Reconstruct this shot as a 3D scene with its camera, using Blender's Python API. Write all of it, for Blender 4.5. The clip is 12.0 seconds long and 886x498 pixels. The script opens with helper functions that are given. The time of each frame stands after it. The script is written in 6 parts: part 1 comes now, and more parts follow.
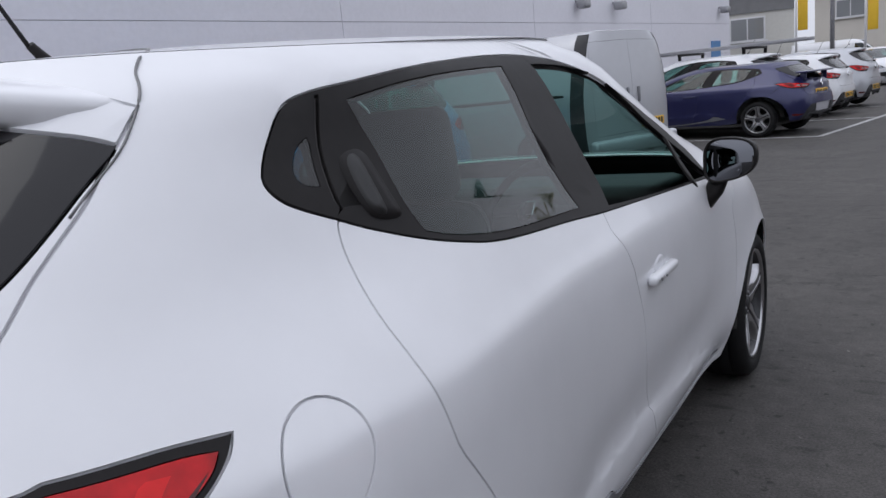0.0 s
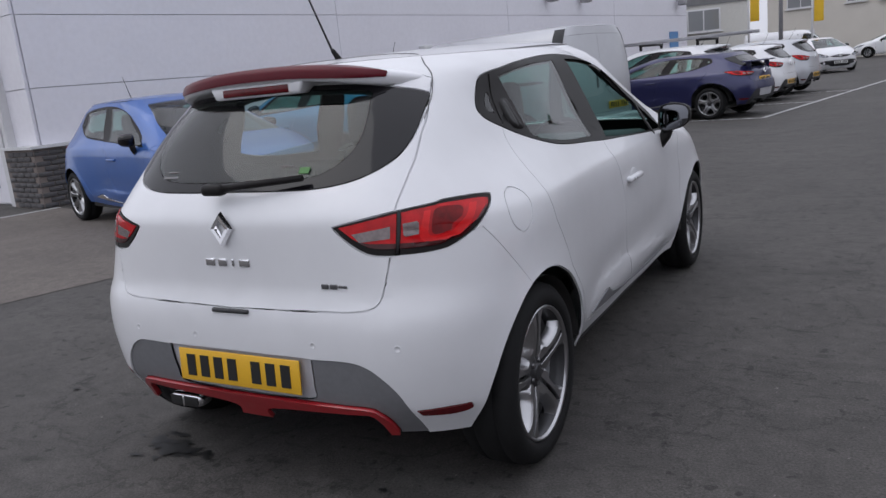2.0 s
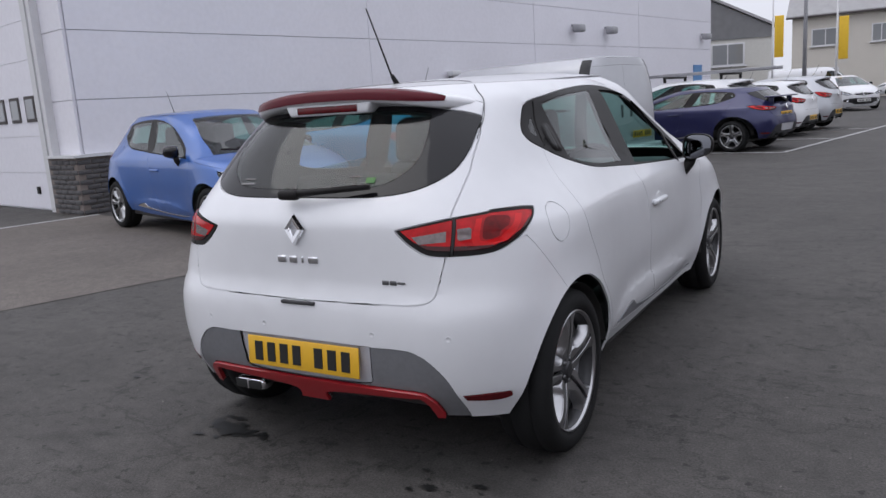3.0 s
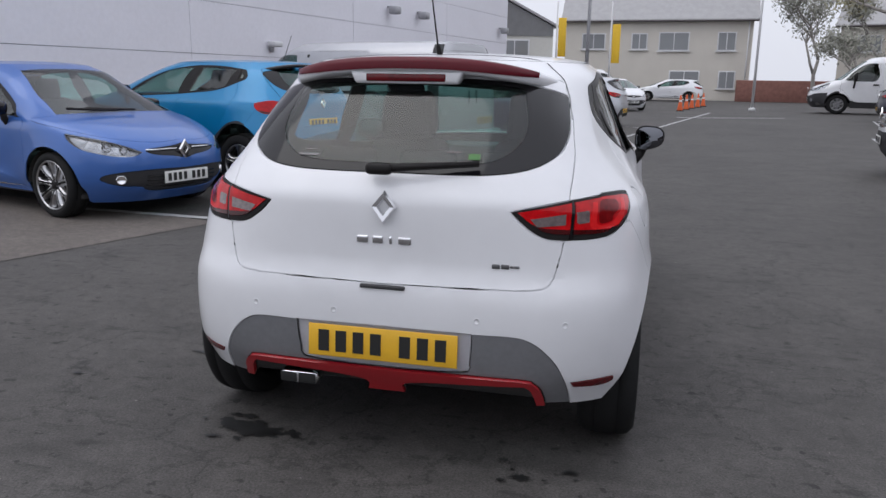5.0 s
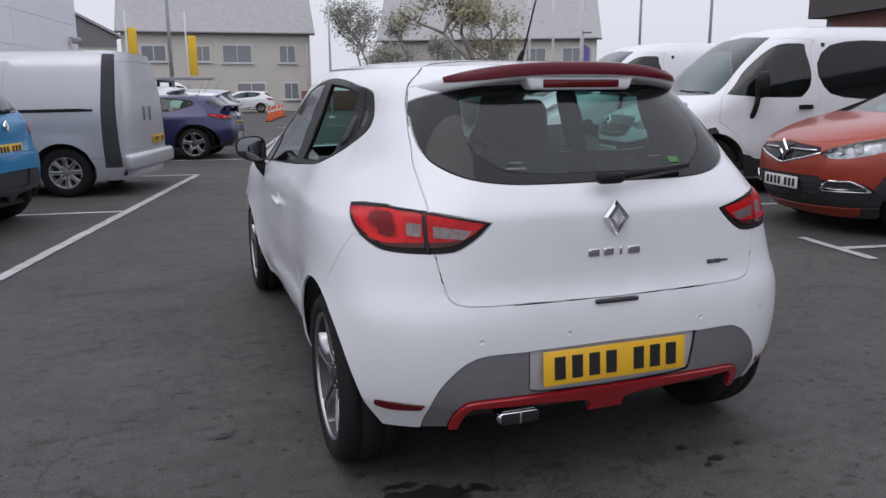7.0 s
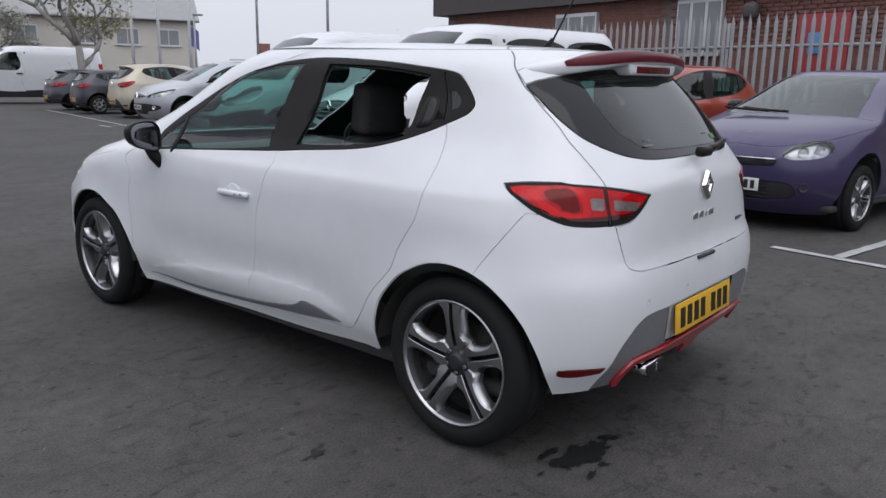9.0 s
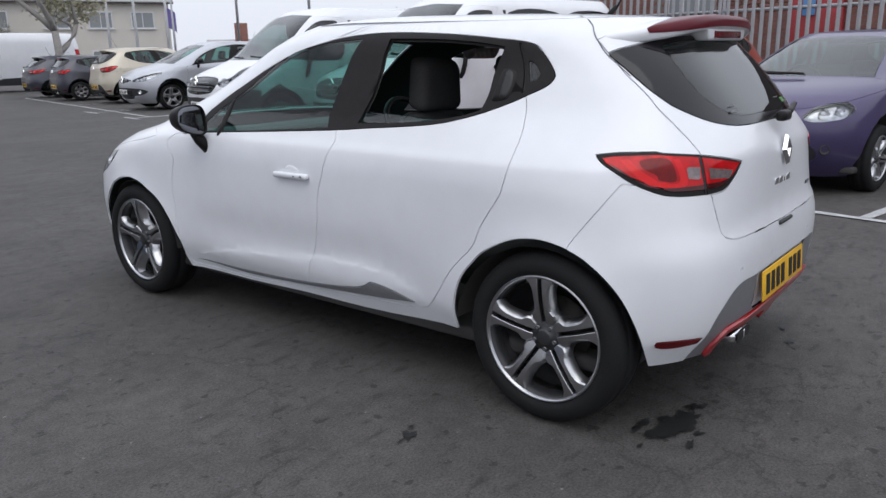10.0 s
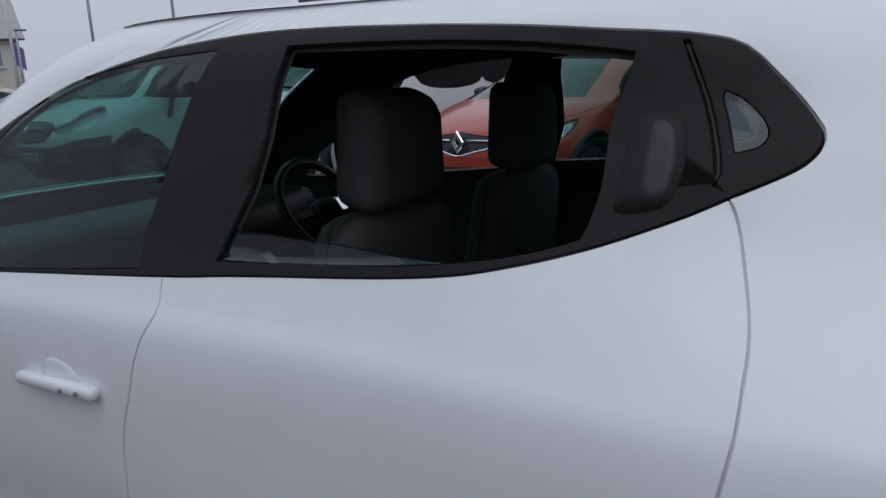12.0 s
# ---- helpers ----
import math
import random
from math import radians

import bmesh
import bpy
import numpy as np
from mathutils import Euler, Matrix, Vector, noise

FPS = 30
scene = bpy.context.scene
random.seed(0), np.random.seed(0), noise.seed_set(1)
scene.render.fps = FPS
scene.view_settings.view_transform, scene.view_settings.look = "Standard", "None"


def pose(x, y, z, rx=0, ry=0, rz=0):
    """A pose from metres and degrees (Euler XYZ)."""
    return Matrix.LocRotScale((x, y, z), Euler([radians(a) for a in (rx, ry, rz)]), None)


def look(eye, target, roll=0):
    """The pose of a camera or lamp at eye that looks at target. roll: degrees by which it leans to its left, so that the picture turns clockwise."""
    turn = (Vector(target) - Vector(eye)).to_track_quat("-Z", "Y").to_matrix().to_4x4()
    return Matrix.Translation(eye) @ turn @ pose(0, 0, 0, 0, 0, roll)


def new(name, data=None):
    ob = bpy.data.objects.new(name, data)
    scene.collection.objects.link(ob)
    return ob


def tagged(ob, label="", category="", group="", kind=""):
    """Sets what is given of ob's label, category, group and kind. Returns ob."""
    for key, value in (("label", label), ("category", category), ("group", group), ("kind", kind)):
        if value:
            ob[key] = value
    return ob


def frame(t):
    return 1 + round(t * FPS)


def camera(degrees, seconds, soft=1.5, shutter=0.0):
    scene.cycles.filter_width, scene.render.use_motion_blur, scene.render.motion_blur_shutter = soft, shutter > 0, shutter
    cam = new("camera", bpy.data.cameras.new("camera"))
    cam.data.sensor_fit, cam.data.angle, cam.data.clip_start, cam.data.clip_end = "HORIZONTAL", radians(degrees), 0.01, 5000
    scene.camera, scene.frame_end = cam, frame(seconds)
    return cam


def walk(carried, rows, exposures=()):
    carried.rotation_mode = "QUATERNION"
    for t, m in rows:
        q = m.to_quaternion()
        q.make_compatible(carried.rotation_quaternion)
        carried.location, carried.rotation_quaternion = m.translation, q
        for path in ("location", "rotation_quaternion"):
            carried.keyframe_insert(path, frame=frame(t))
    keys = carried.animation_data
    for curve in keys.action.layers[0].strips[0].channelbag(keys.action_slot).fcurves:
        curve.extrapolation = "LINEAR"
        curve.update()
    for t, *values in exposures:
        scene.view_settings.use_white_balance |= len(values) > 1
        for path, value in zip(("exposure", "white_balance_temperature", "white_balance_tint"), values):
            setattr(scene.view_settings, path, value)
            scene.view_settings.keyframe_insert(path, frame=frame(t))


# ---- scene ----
cam = camera(60.63, 12.0)
PATH = [
    (0, (1.384, -0.674, 1.294), (0.336, 0.982, 0.894), -5.64),
    (0.5, (1.505, -1.145, 1.314), (0.482, 0.515, 0.867), -6.83),
    (1, (1.622, -1.583, 1.312), (0.599, 0.071, 0.845), -6.55),
    (1.5, (1.660, -1.957, 1.319), (0.702, -0.263, 0.859), -6.94),
    (2, (1.764, -2.238, 1.310), (0.797, -0.542, 0.873), -5.70),
    (2.5, (1.829, -2.405, 1.330), (0.838, -0.723, 0.896), -4.78),
    (3, (1.819, -2.559, 1.319), (0.813, -0.871, 0.946), -3.77),
    (3.2, (1.785, -2.628, 1.341), (0.719, -0.983, 0.945), -3.29),
    (4.8, (0.897, -2.836, 1.336), (0.357, -0.962, 0.889), 0.94),
    (5, (0.756, -2.846, 1.327), (0.300, -0.949, 0.888), 0.80),
    (5.5, (0.275, -2.833, 1.300), (0.085, -0.892, 0.859), 0.45),
    (6, (-0.281, -2.809, 1.294), (-0.228, -0.859, 0.852), 0.20),
    (6.5, (-0.755, -2.710, 1.277), (-0.447, -0.780, 0.853), -0.05),
    (7, (-1.286, -2.562, 1.303), (-0.640, -0.713, 0.898), -0.45),
    (7.2, (-1.497, -2.510, 1.309), (-0.713, -0.722, 0.879), -0.42),
    (8.8, (-2.684, -1.689, 1.288), (-1.235, -0.374, 0.873), 0.86),
    (9, (-2.771, -1.595, 1.281), (-1.280, -0.334, 0.846), 0.82),
    (9.5, (-2.966, -1.445, 1.293), (-1.477, -0.201, 0.808), -0.16),
    (10, (-2.965, -1.294, 1.277), (-1.458, -0.077, 0.779), -1.07),
    (10.5, (-2.677, -1.040, 1.269), (-1.176, 0.203, 0.820), -2.64),
    (11, (-2.321, -0.686, 1.252), (-0.757, 0.485, 0.824), -2.74),
    (11.5, (-1.957, -0.352, 1.264), (-0.310, 0.709, 0.864), -2.81),
    (11.8, (-1.726, -0.114, 1.287), (-0.079, 0.934, 0.854), -2.62),
    (12, (-1.576, 0.025, 1.275), (0.108, 1.013, 0.842), -2.65),
]
EXPOSURE = [(0, 0.12, 6350, 9), (0.5, -0.24, 6300, 9), (1, -0.18, 6350, 9), (1.5, -0.07, 6400, 9), (2, 0.08, 6420, 10), (2.5, 0.22, 6450, 10), (5.5, 0.24, 6450, 9), (7, 0.14, 6450, 10), (9, 0.14, 6420, 8), (9.5, 0.2, 6400, 8), (10, 0.36, 6380, 7), (10.5, 0.22, 6380, 7), (11, -0.05, 6330, 6), (11.5, -0.33, 6180, 7), (12, -0.42, 6130, 6)]
walk(cam, [(t, look(eye, target, roll)) for t, eye, target, roll in PATH], EXPOSURE)

# ---- light ----
world = bpy.data.worlds.new("overcast")
scene.world = world
world.use_nodes = True
wn, wl = world.node_tree.nodes, world.node_tree.links
sky = wn.new("ShaderNodeTexSky")
sky.sky_type, sky.sun_disc = "NISHITA", False
sky.sun_elevation, sky.sun_rotation = radians(62), radians(238)
sky.air_density, sky.dust_density, sky.ozone_density = 1.0, 6.0, 1.0
# an overcast deck: the standard overcast sky, brightest overhead
wc, sep, deck = wn.new("ShaderNodeTexCoord"), wn.new("ShaderNodeSeparateXYZ"), wn.new("ShaderNodeMapRange")
wl.new(wc.outputs["Generated"], sep.inputs[0]), wl.new(sep.outputs[2], deck.inputs[0])
deck.inputs[3].default_value, deck.inputs[4].default_value = 6.9, 11.8
tone = wn.new("ShaderNodeVectorMath")
tone.operation = "SCALE"
tone.inputs[0].default_value = (0.965, 0.985, 1.10)
wl.new(deck.outputs[0], tone.inputs[3])
cloud = wn.new("ShaderNodeMix")
cloud.data_type = "RGBA"
cloud.inputs[0].default_value = 0.93
wl.new(sky.outputs[0], cloud.inputs[6]), wl.new(tone.outputs[0], cloud.inputs[7])
wn["Background"].inputs[1].default_value = 0.1
wl.new(cloud.outputs[2], wn["Background"].inputs[0])
sun = new("sun", bpy.data.lights.new("sun", "SUN"))
sun.data.energy, sun.data.angle, sun.data.color = 0.42, radians(45), (1, 0.985, 0.97)
sun.matrix_world = look((0, 0, 20), (10.5, 6.5, -4))

# ---- materials ----


def mat(name, color=(0.5, 0.5, 0.5), rough=0.5, metal=0.0, coat=0.0, spec=0.5, var=0.0, scale=8.0, bump=0.0, bscale=60.0, island=0.0):
    """A principled material with colour variation at two scales and fine relief."""
    m = bpy.data.materials.new(name)
    m.use_nodes = True
    n, l = m.node_tree.nodes, m.node_tree.links
    b = n["Principled BSDF"]
    b.inputs["Base Color"].default_value = (*color, 1)
    b.inputs["Roughness"].default_value, b.inputs["Metallic"].default_value = rough, metal
    b.inputs["Coat Weight"].default_value, b.inputs["Coat Roughness"].default_value = coat, 0.05
    b.inputs["Specular IOR Level"].default_value = spec
    if var or bump:
        co = n.new("ShaderNodeTexCoord")
        big, fine = n.new("ShaderNodeTexNoise"), n.new("ShaderNodeTexNoise")
        big.inputs["Scale"].default_value, big.inputs["Detail"].default_value = scale, 6
        fine.inputs["Scale"].default_value, fine.inputs["Detail"].default_value = bscale, 4
        l.new(co.outputs["Object"], big.inputs[0]), l.new(co.outputs["Object"], fine.inputs[0])
        add = n.new("ShaderNodeMath")
        add.operation = "ADD"
        l.new(big.outputs[0], add.inputs[0]), l.new(fine.outputs[0], add.inputs[1])
        mr = n.new("ShaderNodeMapRange")
        mr.inputs[1].default_value, mr.inputs[2].default_value = 0.7, 1.3
        mr.inputs[3].default_value, mr.inputs[4].default_value = 1 - var, 1 + var
        l.new(add.outputs[0], mr.inputs[0])
        mul = n.new("ShaderNodeVectorMath")
        mul.operation = "SCALE"
        mul.inputs[0].default_value = color
        l.new(mr.outputs[0], mul.inputs[3]), l.new(mul.outputs[0], b.inputs["Base Color"])
        if bump:
            bp = n.new("ShaderNodeBump")
            bp.inputs["Strength"].default_value, bp.inputs["Distance"].default_value = bump, 0.004
            l.new(fine.outputs[0], bp.inputs["Height"]), l.new(bp.outputs[0], b.inputs["Normal"])
    return m


def glass_mat(name, tint=(0.42, 0.575, 0.54), gloss=0.02):
    """Thin pane: light passes tinted, reflection grows at grazing angles."""
    m = bpy.data.materials.new(name)
    m.use_nodes = True
    n, l = m.node_tree.nodes, m.node_tree.links
    n.remove(n["Principled BSDF"])
    tr, gl, fr, mx, mp = (n.new("ShaderNode" + k) for k in ("BsdfTransparent", "BsdfGlossy", "LayerWeight", "MixShader", "Math"))
    tr.inputs[0].default_value, gl.inputs["Roughness"].default_value = (*tint, 1), gloss
    mp.operation = "POWER"
    mp.inputs[1].default_value = 3.8
    rg = n.new("ShaderNodeMapRange")
    rg.inputs[3].default_value, rg.inputs[4].default_value = 0.065, 0.95
    l.new(fr.outputs["Facing"], mp.inputs[0]), l.new(mp.outputs[0], rg.inputs[0]), l.new(rg.outputs[0], mx.inputs[0])
    l.new(tr.outputs[0], mx.inputs[1]), l.new(gl.outputs[0], mx.inputs[2])
    l.new(mx.outputs[0], n["Material Output"].inputs[0])
    return m


def paint(name, color, flake=0.0):
    return mat(name, color, 0.38 if not flake else 0.33, flake, coat=0.6, var=0.025, scale=1.6, bscale=9)


M_WHITE = paint("white_paint", (0.725, 0.73, 0.752))
M_BLUE = paint("deep_blue_paint", (0.038, 0.120, 0.385), 0.2)
M_CYAN = paint("bright_blue_paint", (0.0, 0.20, 0.43), 0.2)
M_PURPLE = paint("purple_paint", (0.052, 0.038, 0.105), 0.3)
M_ORANGE = paint("orange_paint", (0.32, 0.040, 0.018), 0.2)
M_SILVER = paint("silver_paint", (0.48, 0.49, 0.52), 0.4)
M_GREY = paint("grey_paint", (0.48, 0.485, 0.51), 0.35)
M_BEIGE = paint("beige_paint", (0.50, 0.45, 0.36), 0.3)
M_NAVY = paint("navy_paint", (0.019, 0.021, 0.085), 0.3)
M_DARK = paint("dark_paint", (0.035, 0.035, 0.05), 0.2)
M_BLACK = mat("black_plastic", (0.0165, 0.0152, 0.0152), 0.40, spec=0.14, var=0.1, scale=20)
M_GBLACK = mat("gloss_black", (0.008, 0.0075, 0.009), 0.07, spec=0.36, coat=0.04)
M_TRIM = mat("grained_grey_plastic", (0.028, 0.028, 0.031), 0.6, var=0.12, scale=10, bump=0.3, bscale=400)
M_SURR = mat("silver_plate_recess", (0.56, 0.555, 0.59), 0.35, 0.25, var=0.04)
M_GREYTRIM = mat("satin_grey_plastic", (0.21, 0.212, 0.225), 0.42, 0.3, var=0.06, scale=14)
M_LINING = mat("dark_lining", (0.040, 0.038, 0.037), 0.85)
M_CLOTH = mat("seat_cloth", (0.052, 0.050, 0.050), 0.9, var=0.15, scale=12)
M_RUBBER = mat("tyre_rubber", (0.009, 0.009, 0.0095), 0.8, spec=0.3, var=0.2, scale=12, bump=0.2, bscale=200)
M_ALLOY = mat("diamond_cut_alloy", (0.45, 0.45, 0.46), 0.28, 1.0, var=0.05, scale=20)
M_ALLOYD = mat("dark_alloy", (0.055, 0.055, 0.058), 0.42, 0.6, var=0.1, scale=20)
M_CHROME = mat("chrome", (0.80, 0.80, 0.82), 0.08, 1.0)
M_RED = mat("red_lens", (0.44, 0.003, 0.006), 0.12, spec=0.2, coat=0.3, var=0.35, scale=9, bscale=30)
M_GUIDE = mat("bright_red_light_guide", (0.62, 0.012, 0.014), 0.2, spec=0.2, coat=0.2, var=0.1)
M_SMOKE = mat("smoked_lens", (0.050, 0.002, 0.003), 0.10, spec=0.3, coat=0.4, var=0.3, scale=20)
M_IRON = mat("brake_iron", (0.05, 0.047, 0.045), 0.6, 0.6, var=0.2, scale=20)
M_STEELD = mat("dull_bolt_steel", (0.16, 0.16, 0.165), 0.4, 0.8)
M_DRED = mat("dark_red_lens", (0.10, 0.003, 0.006), 0.18, spec=0.3, coat=0.3, var=0.2, scale=30)
M_REDTRIM = mat("red_gloss_trim", (0.31, 0.010, 0.016), 0.3, coat=0.5, var=0.05)
M_SPOIL = mat("dark_red_trim", (0.095, 0.004, 0.011), 0.30, spec=0.22, coat=0.08, var=0.05)
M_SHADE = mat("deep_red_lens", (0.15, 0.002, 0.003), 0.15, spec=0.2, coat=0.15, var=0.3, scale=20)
M_RLENS = mat("clear_reversing_lens", (0.19, 0.15, 0.15), 0.14, 0.3, coat=0.8, var=0.3, scale=40)
M_YELLOW = mat("yellow_plate", (0.74, 0.42, 0.025), 0.4, var=0.04)
M_PLATEW = mat("white_plate", (0.68, 0.68, 0.66), 0.4, var=0.04)
M_INK = mat("plate_ink", (0.012, 0.012, 0.012), 0.5)
M_GLASS = glass_mat("window_glass")
M_GLASSG = glass_mat("green_window_glass", (0.36, 0.60, 0.55))
M_GLASSD = glass_mat("dark_window_glass", (0.24, 0.28, 0.275))
M_LAMPG = glass_mat("lamp_glass", (0.86, 0.88, 0.90))
M_BUCKET = mat("lamp_bucket", (0.42, 0.42, 0.43), 0.22, 0.9, var=0.5, scale=16, bump=0.6, bscale=26)
M_MIRROR = mat("mirror", (0.15, 0.155, 0.17), 0.03, 1.0)

# ---- mesh tools ----


def mesh_of(name, verts, faces, smooth=True):
    me = bpy.data.meshes.new(name)
    me.from_pydata([tuple(map(float, v)) for v in verts], [], [tuple(map(int, f)) for f in faces])
    if smooth:
        me.polygons.foreach_set("use_smooth", [True] * len(me.polygons))
    me.update()
    return me


def part(name, me, material, parent=None, label=""):
    """One mesh object, a part of its parent."""
    if isinstance(me, bmesh.types.BMesh):
        bm, me = me, bpy.data.meshes.new(name)
        bm.to_mesh(me), bm.free()
    if material and not me.materials:
        me.materials.append(material)
    ob = new(name, me)
    ob.parent = parent
    return tagged(ob, label)


def box(sx, sy, sz, at=(0, 0, 0), bevel=0.0, seg=2, turn=None, taper=None):
    """A bevelled block, centred at a place."""
    bm = bmesh.new()
    bmesh.ops.create_cube(bm, size=1)
    for v in bm.verts:
        v.co = Vector((v.co.x * sx, v.co.y * sy, v.co.z * sz))
        if taper and v.co.z > 0:
            v.co.x *= taper[0]
            v.co.y *= taper[1]
    if bevel:
        bmesh.ops.bevel(bm, geom=bm.edges[:], offset=bevel, segments=seg, affect="EDGES", profile=0.5)
        for f in bm.faces:
            f.smooth = True
    m = Matrix.Translation(at) @ (turn or Matrix())
    bmesh.ops.transform(bm, matrix=m, verts=bm.verts)
    return bm


def joined(*bms):
    out = bmesh.new()
    for b in bms:
        tmp = bpy.data.meshes.new("tmp")
        b.to_mesh(tmp), b.free()
        out.from_mesh(tmp)
        bpy.data.meshes.remove(tmp)
    return out


def lathe(profile, seg=48, axis="x"):
    """A turned shape: profile of (along axis, radius)."""
    vs, fs, n = [], [], len(profile)
    for i in range(seg):
        a = 2 * math.pi * i / seg
        for h, r in profile:
            vs.append((h, r * math.cos(a), r * math.sin(a)) if axis == "x" else (r * math.cos(a), r * math.sin(a), h))
    for i in range(seg):
        j = (i + 1) % seg
        for k in range(n - 1):
            fs.append((i * n + k, j * n + k, j * n + k + 1, i * n + k + 1))
    bm = bmesh.new()
    tmp = mesh_of("tmp", vs, fs)
    bm.from_mesh(tmp)
    bpy.data.meshes.remove(tmp)
    bmesh.ops.recalc_face_normals(bm, faces=bm.faces)
    return bm


def tube(points, radius, seg=8, taper=1.0):
    """A round rod along points."""
    bm, rings = bmesh.new(), []
    pts = [Vector(p) for p in points]
    for i, p in enumerate(pts):
        d = (pts[min(i + 1, len(pts) - 1)] - pts[max(i - 1, 0)]).normalized()
        u = d.orthogonal().normalized()
        w, r = d.cross(u), radius * (1 + (taper - 1) * i / max(1, len(pts) - 1))
        rings.append([bm.verts.new(p + r * (math.cos(a) * u + math.sin(a) * w)) for a in (2 * math.pi * k / seg for k in range(seg))])
    for a, b in zip(rings, rings[1:]):
        for k in range(seg):
            bm.faces.new((a[k], a[(k + 1) % seg], b[(k + 1) % seg], b[k])).smooth = True
    bm.faces.new(rings[0]), bm.faces.new(rings[-1])
    bmesh.ops.recalc_face_normals(bm, faces=bm.faces)
    return bm


def pchip(pts):
    """A smooth curve through (t, value) pairs, without overshoot."""
    t, v = np.array(pts, float).T
    h, d = np.diff(t), np.diff(v) / np.diff(t)
    m = np.zeros(len(t))
    m[0], m[-1] = d[0], d[-1]
    for i in range(1, len(t) - 1):
        if d[i - 1] * d[i] > 0:
            w1, w2 = 2 * h[i] + h[i - 1], h[i] + 2 * h[i - 1]
            m[i] = (w1 + w2) / (w1 / d[i - 1] + w2 / d[i])

    def f(x):
        x = np.clip(np.asarray(x, float), t[0], t[-1])
        i = np.clip(np.searchsorted(t, x) - 1, 0, len(t) - 2)
        s = (x - t[i]) / h[i]
        return (v[i] * (1 + 2 * s) * (1 - s) ** 2 + m[i] * h[i] * s * (1 - s) ** 2 + v[i + 1] * s * s * (3 - 2 * s) + m[i + 1] * h[i] * s * s * (s - 1))
    return f


def smooth_loop(pts, sub=5, closed=True):
    """Catmull-Rom through 2D points; a point given with a third value True stays a corner."""
    n, out = len(pts), []
    for i in range(n if closed else n - 1):
        p1, p2 = pts[i], pts[(i + 1) % n]
        p0 = p1 if (len(p1) > 2 or (not closed and i == 0)) else pts[i - 1]
        p3 = p2 if (len(p2) > 2 or (not closed and i == n - 2)) else pts[(i + 2) % n]
        for k in range(sub):
            s = k / sub
            out.append(tuple(0.5 * (2 * p1[c] + (p2[c] - p0[c]) * s + (2 * p0[c] - 5 * p1[c] + 4 * p2[c] - p3[c]) * s * s + (3 * p1[c] - p0[c] - 3 * p2[c] + p3[c]) * s ** 3) for c in (0, 1)))
    if not closed:
        out.append(tuple(pts[-1][:2]))
    return out


def inside(px, py, poly):
    """Which of the points lie in the polygon."""
    poly = np.asarray(poly)
    r, x1, y1 = np.zeros(len(px), bool), poly[:, 0], poly[:, 1]
    x2, y2 = np.roll(x1, -1), np.roll(y1, -1)
    for a, b, c, d in zip(x1, y1, x2, y2):
        if b != d:
            r ^= ((b > py) != (d > py)) & (px < (c - a) * (py - b) / (d - b) + a)
    return r

# ---- car bodies ----
from mathutils.geometry import delaunay_2d_cdt


